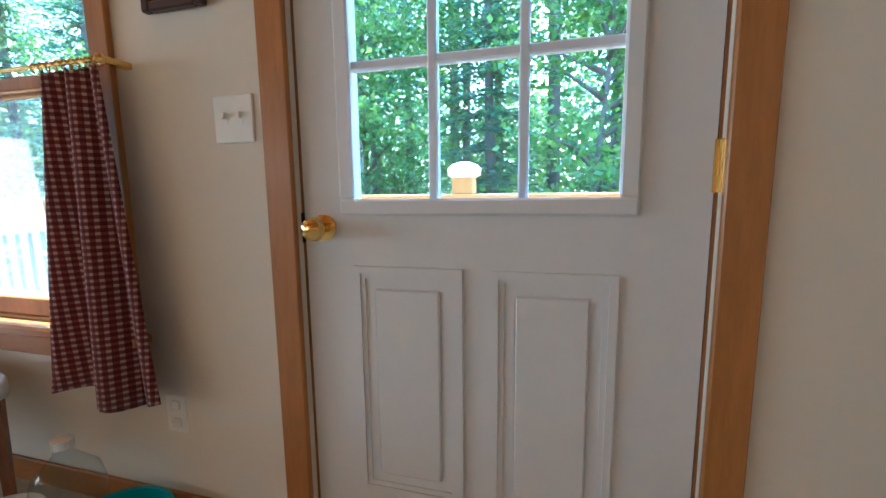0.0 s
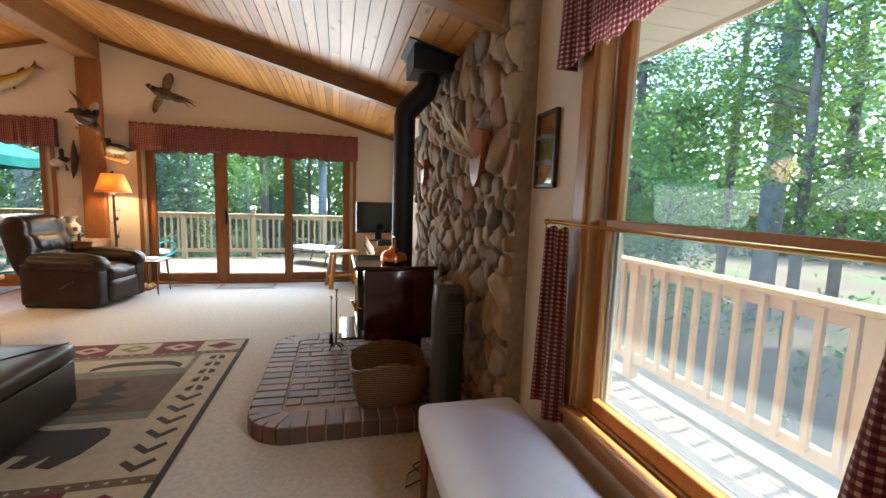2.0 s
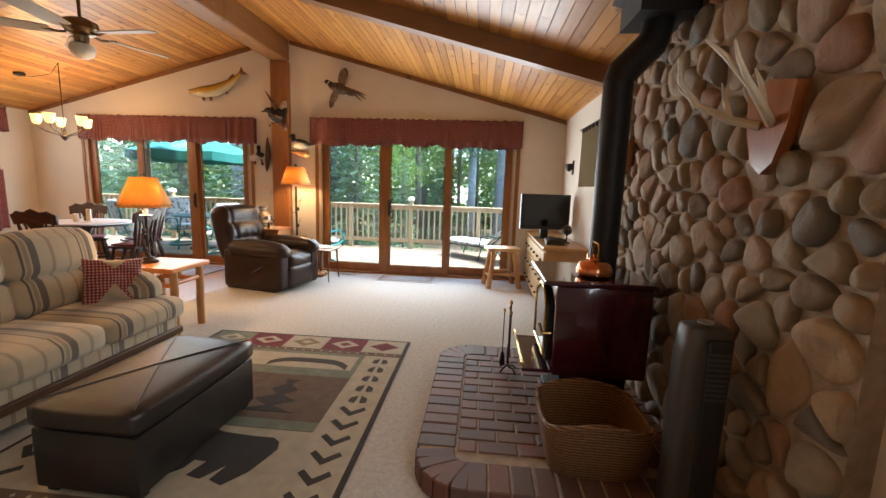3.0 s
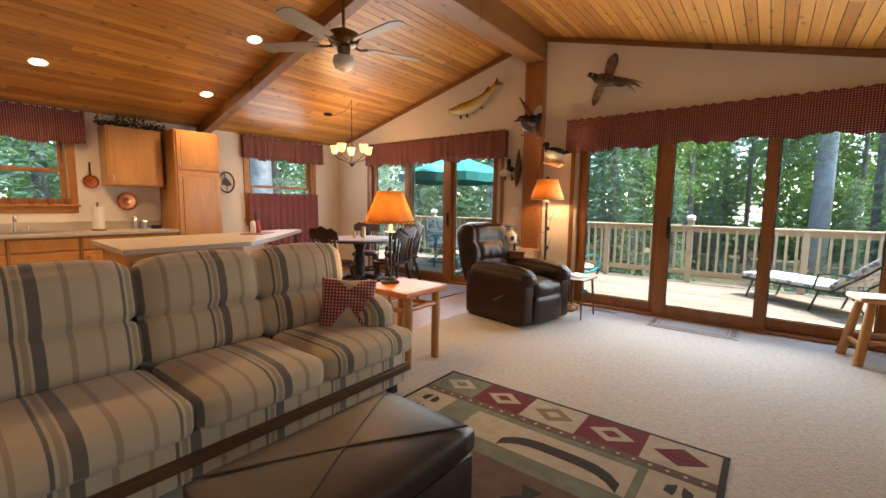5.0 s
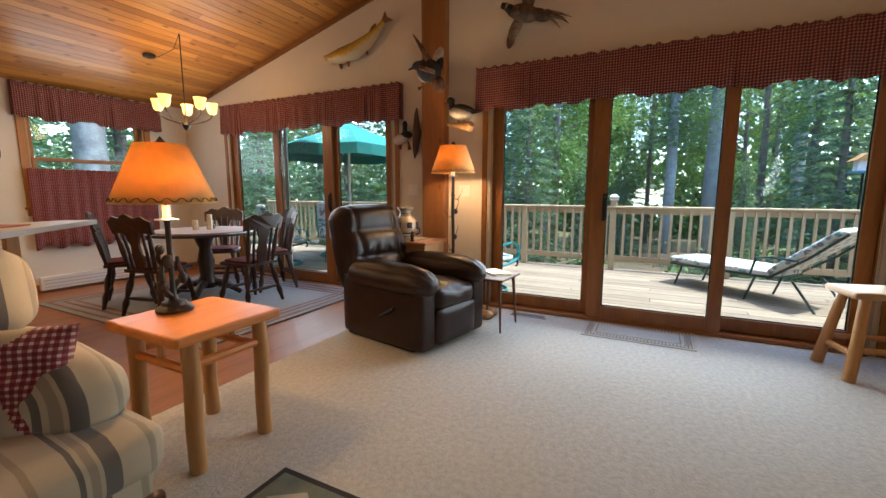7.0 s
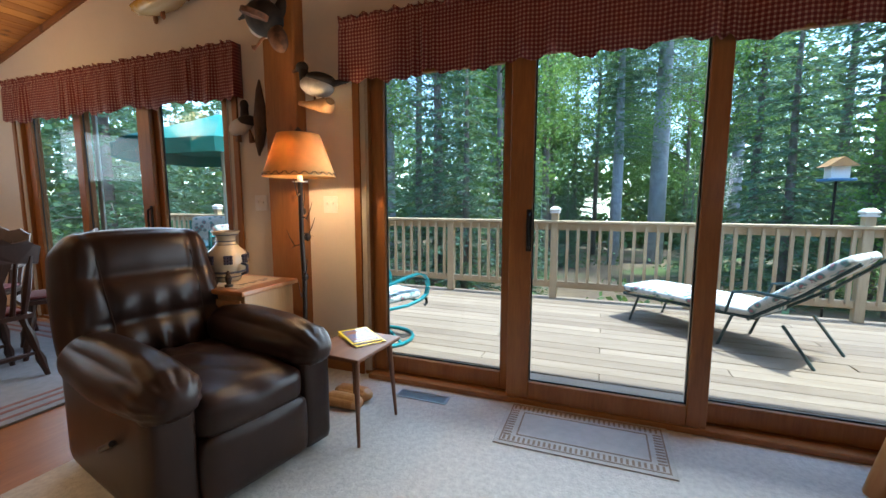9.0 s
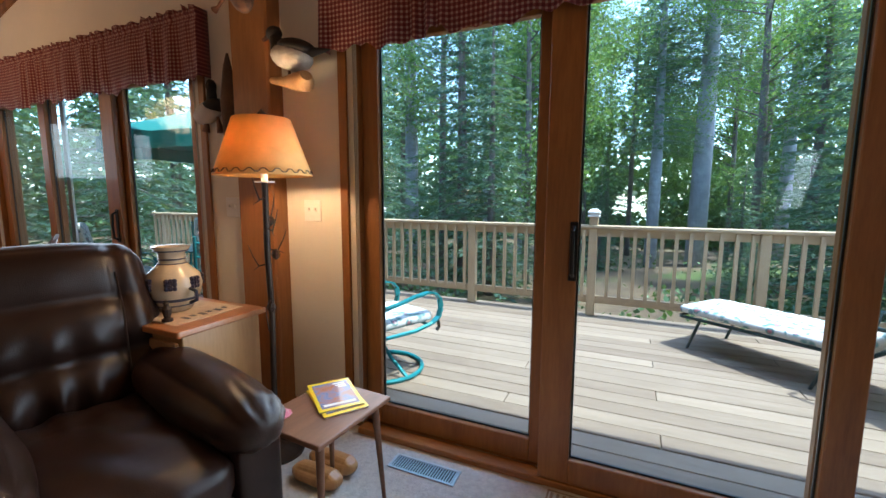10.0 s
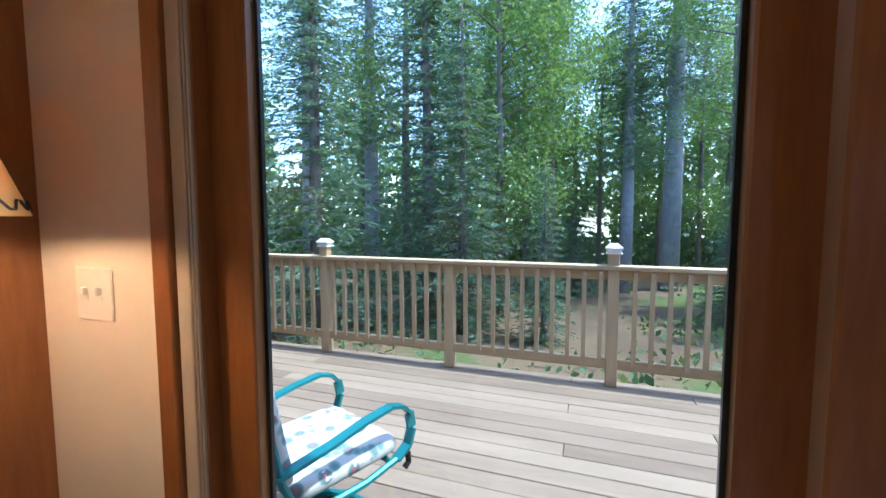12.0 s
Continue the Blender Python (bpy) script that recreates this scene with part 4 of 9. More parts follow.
def brick_at(x, y, lx, ly, rz=0.0, zb=0.0):
    bm = B()
    box(bm, -lx / 2, -ly / 2, zb, lx / 2, ly / 2, HZ, 0.006)
    ob = part("brick", bm, M_BRICK, he)
    ob.location = (x, y, random.uniform(-0.002, 0.001))
    ob.rotation_euler = (0, 0, rz)


# soldier course round the edge
L, W, G = 0.195, 0.092, 0.010
x = HX0 + c + W / 2 + 0.02
while x < HX1 - c - W / 2 + 0.02:
    brick_at(x, HY0 + L / 2, W, L)
    x += W + G
y = HY0 + c + W / 2
while y < SY - W / 2:
    brick_at(HX0 + L / 2, y, L, W)
    brick_at(HX1 - L / 2, y, L, W)
    y += W + G
for cx, sx in ((HX0 + c, -1), (HX1 - c, 1)):
    for k in range(5):
        a = radians(8 + 18.5 * k)
        brick_at(cx + sx * math.cos(a) * (c - L / 2), HY0 + c - math.sin(a) * (c - L / 2), L, 0.075, -sx * a)
# field: running bond along y
x = HX0 + L + G + W / 2
k = 0
while x < HX1 - L - W / 2:
    y = HY0 + L + G - (0.1 if k % 2 else 0.0)
    while y < SY - 0.02:
        y1 = min(y + L, SY - 0.003)
        ya = max(y, HY0 + L + G)
        if y1 - ya > 0.03:
            brick_at(x, (ya + y1) / 2, W, y1 - ya)
        y += L + G
    x += W + G
    k += 1

M_ENAMEL = plain("dark_red_enamel", (0.045, 0.004, 0.008), 0.16, vary=0.1, coat=0.6)
M_IRON = plain("cast_iron", (0.014, 0.014, 0.015), 0.5, 0.3, 0.3, 12, 0.2, 300)
M_STOVEGLASS = plain("stove_glass", (0.02, 0.02, 0.022), 0.06, 0, 0.1)
st = thing("wood_stove", "dark red enamelled wood stove with brass-trimmed arched glass door", "wood stove")
bm = B()
box(bm, -4.14, 0.13, 0.37, -3.55, 0.64, 0.885, 0.012, 2)
smooth(part("body", bm, M_ENAMEL, st))
bm = B()
box(bm, -4.17, 0.06, 0.885, -3.53, 0.66, 0.915, 0.008, 2)
part("top_plate", bm, M_ENAMEL, st)
bm = B()
box(bm, -4.02, 0.2, HZ, -3.67, 0.58, 0.37, 0.006)
box(bm, -4.08, 0.16, HZ, -3.61, 0.62, HZ + 0.03, 0.006)
part("pedestal", bm, M_IRON, st)
bm = B()
box(bm, -4.12, -0.03, 0.375, -3.57, 0.13, 0.395, 0.004)
part("ash_shelf", bm, M_ENAMEL, st)
bm = B()
tube(bm, [(-4.12, -0.03, 0.40), (-4.12, -0.03, 0.425), (-3.57, -0.03, 0.425), (-3.57, -0.03, 0.40)], 0.008)
part("shelf_rail", bm, M_BRASS, st)


def arch(x0, x1, z0, z1, rise, n=10):
    pts = [(x0, z0), (x1, z0), (x1, z1)]
    for k in range(1, n):
        t = k / n
        pts.append((x1 + (x0 - x1) * t, z1 + rise * math.sin(3.14159 * t)))
    pts.append((x0, z1))
    return pts


bm = B()
slab(bm, arch(-4.07, -3.62, 0.43, 0.76, 0.085), "y", 0.10, 0.13)
dr2 = part("fire_door", bm, M_IRON, st)
bm = B()
slab(bm, arch(-4.02, -3.67, 0.48, 0.74, 0.07), "y", 0.094, 0.10)
part("door_glass", bm, M_STOVEGLASS, dr2)
bm = B()
o = arch(-4.045, -3.645, 0.455, 0.755, 0.08)
tube(bm, [(x, 0.096, z) for x, z in o], 0.011, 6, closed=True)
part("brass_trim", bm, M_BRASS, dr2, "polished brass arched trim")
bm = B()
tube(bm, [(-3.60, 0.12, 0.60), (-3.60, 0.07, 0.60), (-3.60, 0.05, 0.66)], 0.01)
part("door_handle", bm, M_BRASS, dr2)
pipe = thing("stove_pipe", "matte black stove pipe with an elbow and ceiling box", "stove pipe")
bm = B()
cyl(bm, (-3.85, 0.44, 0.915), (-3.85, 0.44, 2.02), 0.082, seg=24, caps=False)
cyl(bm, (-3.85, 0.44, 1.50), (-3.85, 0.44, 1.515), 0.086, seg=24)
smooth(part("lower_pipe", bm, M_IRON, pipe))
bm = B()
tube(bm, [(-3.85, 0.44, 2.0), (-3.85, 0.45, 2.06), (-3.85, 0.60, 2.22), (-3.85, 0.62, 2.30), (-3.85, 0.62, 2.40)], 0.084, 24)
smooth(part("elbow", bm, M_IRON, pipe))
bm = B()
z1 = roof(0.62)
slab(bm, [(0.47, roof(0.47)), (0.77, roof(0.77)), (0.77, z1 - 0.14), (0.47, z1 - 0.14)], "x", -4.02, -3.68)
slab(bm, [(0.43, roof(0.43) - 0.0), (0.80, roof(0.80)), (0.80, roof(0.80) - 0.012), (0.43, roof(0.43) - 0.012)], "x", -4.08, -3.62)
part("ceiling_box", bm, M_IRON, pipe)
M_COPPER = plain("copper", (0.80, 0.33, 0.16), 0.2, 1.0, 0.12, 12)
kt = thing("kettle", "polished copper kettle with a brass handle on the stove", "kettle", pose(-3.72, 0.36, 0.916))
bm = B()
lathe(bm, [(0.075, 0), (0.095, 0.012), (0.10, 0.04), (0.085, 0.075), (0.05, 0.095), (0.03, 0.1)], 24)
smooth(part("body", bm, M_COPPER, kt))
bm = B()
lathe(bm, [(0.034, 0.098), (0.03, 0.108), (0.008, 0.112), (0.012, 0.128), (0.0, 0.132)], 16)
smooth(part("lid", bm, M_COPPER, kt))
bm = B()
tube(bm, [(-0.085, 0, 0.05), (-0.13, 0, 0.08), (-0.15, 0, 0.105)], [0.018, 0.012, 0.008], 8)
part("spout", bm, M_COPPER, kt)
bm = B()
tube(bm, [(-0.06, 0, 0.085), (-0.065, 0, 0.17), (-0.045, 0, 0.195), (0.045, 0, 0.195), (0.065, 0, 0.17), (0.06, 0, 0.085)], 0.006, 6)
part("handle", bm, M_BRASS, kt)
# tools
ft = thing("fireplace_tools", "black iron fireplace tool set with brass knobs on the hearth", "fireplace tools", pose(-4.16, -0.06, HZ) @ Matrix.Scale(0.72, 4))
bm = B()
for a in range(4):
    tube(bm, [(0, 0, 0.06), (0.06 * math.cos(a * 1.57 + .7), 0.06 * math.sin(a * 1.57 + .7), 0.05), (0.11 * math.cos(a * 1.57 + .7), 0.11 * math.sin(a * 1.57 + .7), 0.008)], 0.008, 6)
cyl(bm, (0, 0, 0.05), (0, 0, 0.68), 0.008, seg=8)
tube(bm, [(-0.09, 0, 0.55), (-0.07, 0, 0.52), (0, 0, 0.55), (0.07, 0, 0.52), (0.09, 0, 0.55)], 0.006, 6)
part("stand", bm, M_BLACK, ft)
for i, (dx, dy) in enumerate(((-0.085, 0.0), (0.0, -0.06), (0.085, 0.0))):
    bm = B()
    cyl(bm, (dx, dy, 0.18), (dx, dy, 0.6), 0.005, seg=6)
    if i == 0:
        box(bm, dx - 0.055, dy - 0.012, 0.06, dx + 0.055, dy + 0.006, 0.23, 0.005)
    elif i == 1:
        cyl(bm, (dx, dy, 0.07), (dx, dy, 0.2), 0.03, 0.015, 8)
    t = part("tool", bm, M_BLACK, ft)
    bm = B()
    ball(bm, (dx, dy, 0.62), (0.013, 0.013, 0.022), 8, 6)
    part("knob", bm, M_BRASS, t)
bm = B()
ball(bm, (0, 0, 0.70), (0.016, 0.016, 0.026), 8, 6)
part("knob", bm, M_BRASS, ft)
# log basket
M_WICKER, _nt, _bs = nodes_of("wicker")
_v = coords(_nt)
_w = _nt.nodes.new("ShaderNodeTexWave")
_w.bands_direction = "Z"
_w.inputs["Scale"].default_value = 22
_w.inputs["Distortion"].default_value = 3
_w.inputs["Detail Scale"].default_value = 8
_nt.links.new(_v, _w.inputs[0])
_nt.links.new(ramp(_nt, _w.outputs[1], ((0.1, (0.10, 0.04, 0.012)), (0.8, (0.34, 0.17, 0.06)))), _bs.inputs[0])
_bs.inputs["Roughness"].default_value = 0.6
bump(_nt, _bs, _w.outputs[1], 0.8, 0.008)
bk = thing("log_basket", "brown woven wicker log basket with a scooped rim", "basket", pose(-3.26, 0.28, HZ))
bm = B()
hw, hd = 0.23, 0.25
ringsb = []
N = 44
for t, q in ((0.0, 0.84), (0.25, 0.9), (0.5, 0.95), (0.75, 0.98), (1.0, 1.02), (1.0, 0.95), (0.5, 0.89), (0.03, 0.78)):
    rr = []
    for k in range(N):
        a = 6.28318 * k / N
        cc, ss = math.cos(a), math.sin(a)
        f = (abs(cc) ** 5 + abs(ss) ** 5) ** -0.2
        top = 0.23 + 0.05 * abs(cc) ** 2 * 1.0 - 0.02 * abs(ss)
        rr.append(bm.verts.new((cc * f * hw * q, ss * f * hd * q, top * t + 0.005 * math.sin(k * 3) * (t > 0.9))))
    ringsb.append(rr)
bm.faces.new(ringsb[0][::-1])
bm.faces.new(ringsb[-1])
for a, b in zip(ringsb, ringsb[1:]):
    for k in range(N):
        bm.faces.new((a[k], a[(k + 1) % N], b[(k + 1) % N], b[k]))
smooth(part("body", bm, M_WICKER, bk))
bm = B()
tube(bm, [(math.cos(6.28318 * k / N) * hw * ((abs(math.cos(6.28318 * k / N)) ** 5 + abs(math.sin(6.28318 * k / N)) ** 5) ** -0.2) * 0.99, math.sin(6.28318 * k / N) * hd * ((abs(math.cos(6.28318 * k / N)) ** 5 + abs(math.sin(6.28318 * k / N)) ** 5) ** -0.2) * 0.99, 0.23 + 0.05 * math.cos(6.28318 * k / N) ** 2 - 0.02 * abs(math.sin(6.28318 * k / N))) for k in range(N)], 0.013, 6, closed=True)
part("rim", bm, M_WICKER, bk)
M_BARK = plain("bark", (0.10, 0.065, 0.045), 0.95, vary=0.4, scale=10, bumps=1.0, bscale=40)
for i, (x, y, z, r) in enumerate(((-0.09, 0.0, 0.055, 0.05), (0.02, 0.01, 0.055, 0.055), (0.12, 0.0, 0.055, 0.045))):
    lg = thing("firewood_log", "split bark-covered firewood log in the basket", "log", pose(-3.26, 0.28, HZ))
    bm = B()
    cyl(bm, (x, -0.19, z - 0.018), (x, 0.17, z - 0.018), r * 0.9, r, 9)
    part("log", bm, M_BARK, lg)
# air purifier tower
M_PUR = plain("grey_plastic", (0.085, 0.085, 0.09), 0.38, 0.2, 0.05)
M_PURD = plain("dark_grey_plastic", (0.03, 0.032, 0.035), 0.3, 0.1, 0.1)
pf = thing("tower_heater", "slim grey and black tower heater standing by the stone wall", "heater", pose(-2.95, 0.59, 0.0))
bm = B()
cushion(bm, -0.07, -0.095, 0.03, 0.07, 0.095, 0.905, 0.045, 0.0, 7)
smooth(part("body", bm, M_PUR, pf), 180)
bm = B()
box(bm, 0.055, -0.02, 0.06, 0.078, 0.075, 0.86, 0.012, 2)
part("grille_strip", bm, M_PURD, pf)
for k in range(10):
    bm = B()
    box(bm, 0.0775, -0.012, 0.62 + k * 0.02, 0.081, 0.067, 0.63 + k * 0.02)
    part("slat", bm, M_PUR, pf)
bm = B()
box(bm, -0.10, -0.13, 0.0, 0.10, 0.13, 0.03, 0.01, 2)
part("foot", bm, M_PURD, pf)
bm = B()
lathe(bm, [(0.03, 0.903), (0.03, 0.912), (0.0, 0.914)], 14)
part("dial", bm, M_SILVER, pf)

# ---- bench under the window ----
M_CREAM = plain("cream_upholstery", (0.62, 0.62, 0.66), 0.9, vary=0.04, scale=10, bumps=0.25, bscale=500)
M_LEG = wood("reddish_leg", (0.17, 0.06, 0.025), (0.30, 0.12, 0.05), "z", 9, 0.4, False)
M_LEG_X = wood("reddish_apron", (0.17, 0.06, 0.025), (0.30, 0.12, 0.05), "x", 9, 0.4, False)
bn = thing("window_bench", "cream upholstered bench with reddish wooden legs under the window", "bench")
bm = B()
cushion(bm, -2.40, 0.30, 0.36, -1.30, 0.79, 0.47, 0.045, 0.015, 9)
smooth(part("seat", bm, M_CREAM, bn), 180)
for y in (0.33, 0.745):
    bm = B()
    box(bm, -2.34, y, 0.31, -1.36, y + 0.02, 0.372, 0.003)
    part("apron", bm, M_LEG_X, bn)
for x in (-2.36, -1.37):
    for y in (0.32, 0.74):
        bm = B()
        cyl(bm, (x + 0.018, y + 0.018, 0.0), (x + 0.018, y + 0.018, 0.37), 0.015, 0.024, 4)
        part("leg", bm, M_LEG, bn)
bm = B()
tube(bm, [(-2.62, 0.42, 0.008), (-2.55, 0.3, 0.008), (-2.45, 0.27, 0.008), (-2.5, 0.38, 0.008), (-2.6, 0.33, 0.012), (-2.7, 0.48, 0.008)], 0.004, 5)
tagged(part("power_cord", bm, M_BLACKPL), "loose black power cord lying on the carpet", "cord")

# ---- pictures and plates by the door ----
M_FRAME = plain("dark_red_frame", (0.055, 0.018, 0.014), 0.35, 0, 0.2, 8)
M_FRAMEB = plain("black_brown_frame", (0.025, 0.018, 0.014), 0.4, 0, 0.2, 8)


def scene_paint(name, cols, scale=9):
    m, nt, bs = nodes_of(name)
    v = coords(nt)
    n = noise_tex(nt, v, scale, 5, 0.6, 0.8)
    st = [(i / (len(cols) - 1) * 0.5 + 0.25, c) for i, c in enumerate(cols)]
    nt.links.new(ramp(nt, n, st), bs.inputs[0])
    bs.inputs["Roughness"].default_value = 0.08
    return m


def picture(name, label, x0, x1, z0, z1, y, out, mats, frame_mat, fw=0.022, split=3):
    p = thing(name, label, "picture")
    a, b = sorted((y, y + out * 0.022))
    bm = B()
    box(bm, x0, a, z0, x0 + fw, b, z1, 0.004)
    box(bm, x1 - fw, a, z0, x1, b, z1, 0.004)
    box(bm, x0 + fw, a, z0, x1 - fw, b, z0 + fw, 0.004)
    box(bm, x0 + fw, a, z1 - fw, x1 - fw, b, z1, 0.004)
    for i in range(1, split):
        z = z0 + (z1 - z0) * i / split
        box(bm, x0 + fw, a, z - 0.008, x1 - fw, b - 0.004 if out > 0 else b, z + 0.008)
    part("frame", bm, frame_mat, p)
    for i in range(split):
        h = (z1 - z0 - 2 * fw) / split
        bm = B()
        yy = sorted((y + out * 0.004, y + out * 0.010))
        box(bm, x0 + fw, yy[0], z0 + fw + i * h, x1 - fw, yy[1], z0 + fw + (i + 1) * h)
        part("print", bm, mats[i % len(mats)], p)
    return p


PA = scene_paint("print_marsh", [(0.05, 0.05, 0.02), (0.12, 0.14, 0.05), (0.3, 0.25, 0.12)])
PB = scene_paint("print_autumn", [(0.04, 0.05, 0.02), (0.3, 0.12, 0.04), (0.1, 0.12, 0.05)])
PC = scene_paint("print_shore", [(0.05, 0.03, 0.015), (0.32, 0.2, 0.1), (0.55, 0.42, 0.28)])
picture("framed_picture", "dark red framed stack of three landscape prints under glass", -0.75, -0.561, 1.436, 1.80, YN - 0.002, -1, [PC, PB, PA], M_FRAME, 0.024)
picture("framed_picture", "narrow black framed set of three small prints beside the stone wall", -2.46, -2.27, 1.465, 1.81, YN - 0.002, -1, [PC, PA, PB], M_FRAMEB, 0.02)


def plate(name, label, cat, m, w=0.075, h=0.118, toggles=1, outlet=False):
    p = thing(name, label, cat, m)
    bm = B()
    box(bm, -w / 2, -0.006, -h / 2, w / 2, 0.0, h / 2, 0.003)
    part("cover", bm, M_WHITE, p)
    for i in range(toggles):
        x = (i - (toggles - 1) / 2) * 0.046
        bm = B()
        if outlet:
            box(bm, x - 0.016, -0.009, -0.042, x + 0.016, -0.006, -0.012, 0.004)
            box(bm, x - 0.016, -0.009, 0.012, x + 0.016, -0.006, 0.042, 0.004)
        else:
            box(bm, x - 0.005, -0.018, 0.0, x + 0.005, -0.006, 0.016, 0.002)
            box(bm, x - 0.006, -0.007, -0.013, x + 0.006, -0.006, 0.013)
        part("outlet" if outlet else "toggle", bm, M_WHITE, p)
    return p


plate("light_switch", "white double light switch plate beside the entry door", "light switch", pose(-0.51, YN, 1.165), 0.118, 0.118, 2)
plate("wall_outlet", "white wall outlet with a plug in it near the window", "outlet", pose(-0.79, YN, 0.34), 0.075, 0.118, 1, True)
plate("light_switch", "cream double switch plate lit by the floor lamp", "light switch", pose(XG, -3.10, 1.19, 0, 0, 90), 0.118, 0.118, 2)
plate("light_switch", "cream double switch plate beside the dining slider", "light switch", pose(XG, -3.72, 1.2, 0, 0, 90), 0.118, 0.118, 2)
# water jug and blue tub by the door
M_CLEAR = glass_mat("clear_plastic", (0.9, 0.95, 0.97), 0.05)
jg = thing("water_jug", "clear plastic water jug with white cap on the floor", "jug", pose(-1.02, 0.72, 0.0))
bm = B()
lathe(bm, [(0.075, 0.0), (0.085, 0.02), (0.085, 0.18), (0.075, 0.22), (0.03, 0.27), (0.022, 0.28), (0.022, 0.30)], 20)
smooth(part("body", bm, M_CLEAR, jg))
bm = B()
lathe(bm, [(0.026, 0.295), (0.026, 0.318), (0.0, 0.32)], 14)
part("cap", bm, M_WHITE, jg)
wb = thing("pet_bowl", "shallow white bowl on the floor under the window", "bowl", pose(-1.26, 0.66, 0.0))
bm = B()
lathe(bm, [(0.07, 0.0), (0.085, 0.012), (0.115, 0.06), (0.12, 0.062), (0.108, 0.055), (0.075, 0.016), (0.0, 0.014)], 24)
smooth(part("dish", bm, M_WHITE, wb))
M_AQUA = plain("aqua_plastic", (0.02, 0.30, 0.38), 0.3, 0, 0.1)
tb = thing("plastic_basin", "bright aqua plastic basin on the floor by the wall", "basin", pose(-0.84, 0.70, 0.0))
bm = B()
lathe(bm, [(0.09, 0.0), (0.105, 0.01), (0.13, 0.12), (0.14, 0.122), (0.135, 0.115), (0.10, 0.02), (0.0, 0.018)], 24)
smooth(part("bowl", bm, M_AQUA, tb))
# antler mount
M_BONE = plain("antler", (0.50, 0.40, 0.27), 0.5, 0, 0.2, 15)
M_PLAQUE = wood("mount_wood", (0.24, 0.07, 0.02), (0.45, 0.16, 0.05), "z", 10, 0.3, False, 0.3)
am = thing("antler_mount", "carved reddish wooden plaque with a set of pale antlers", "antler mount", pose(-2.98, 0.755, 1.66))
bm = B()
slab(bm, [(-0.13, 0.13), (0.0, 0.16), (0.13, 0.13), (0.11, -0.02), (0.06, -0.14), (0.0, -0.18), (-0.06, -0.14), (-0.11, -0.02)], "y", -0.03, 0.012)
part("plaque", bm, M_PLAQUE, am)
for s in (-1, 1):
    bm = B()
    tube(bm, [(s * 0.03, -0.03, 0.0), (s * 0.10, -0.10, 0.03), (s * 0.17, -0.20, 0.10), (s * 0.16, -0.28, 0.19), (s * 0.10, -0.32, 0.26)], [0.018, 0.016, 0.013, 0.010, 0.004], 8)
    tube(bm, [(s * 0.10, -0.10, 0.03), (s * 0.11, -0.13, 0.12), (s * 0.10, -0.15, 0.17)], [0.012, 0.009, 0.003], 6)
    tube(bm, [(s * 0.17, -0.20, 0.10), (s * 0.20, -0.26, 0.17), (s * 0.20, -0.28, 0.23)], [0.011, 0.008, 0.003], 6)
    smooth(part("antler", bm, M_BONE, am))
mb = thing("antler_mount", "small wooden plaque with short antlers far along the stone wall", "antler mount", pose(-4.55, 0.755, 1.66))
bm = B()
slab(bm, [(-0.09, 0.11), (0.09, 0.11), (0.07, -0.06), (0.0, -0.13), (-0.07, -0.06)], "y", -0.03, 0.012)
part("plaque", bm, M_PLAQUE, mb)
for s in (-1, 1):
    bm = B()
    tube(bm, [(s * 0.02, -0.03, 0.03), (s * 0.09, -0.10, 0.08), (s * 0.12, -0.16, 0.18), (s * 0.08, -0.18, 0.25)], [0.014, 0.012, 0.009, 0.003], 7)
    smooth(part("antler", bm, M_BONE, mb))

# ---- rug ----
RX0, RX1, RY0, RY1 = -4.84, -2.42, -2.66, -0.875


def cloth(name, c, vary=0.15):
    return plain(name, c, 0.95, 0, vary, 12, 0.5, 420)


C_DARK, C_CREAM, C_BURG = cloth("rug_charcoal", (0.035, 0.028, 0.024)), cloth("rug_cream", (0.42, 0.36, 0.26)), cloth("rug_burgundy", (0.14, 0.014, 0.02))
C_BROWN, C_SAGE, C_TAN = cloth("rug_brown", (0.12, 0.075, 0.045), 0.3), cloth("rug_sage", (0.16, 0.17, 0.12), 0.3), cloth("rug_olive", (0.20, 0.15, 0.07))
rug = thing("area_rug", "lodge-style patchwork area rug with diamonds, tracks and dark border", "rug")
bm = B()
box(bm, RX0, RY0, 0.0, RX1, RY1, 0.008, 0.002)
part("border", bm, C_DARK, rug)


def patch(nm, pts, mat, lift=0):
    bm = B()
    prism(bm, pts, 0.007, 0.0095 + lift * 0.0012)
    part(nm, bm, mat, rug)


def rect(x0, y0, x1, y1):
    return [(x0, y0), (x1, y0), (x1, y1), (x0, y1)]


def diamond(cx, cy, rx, ry):
    return [(cx - rx, cy), (cx, cy - ry), (cx + rx, cy), (cx, cy + ry)]


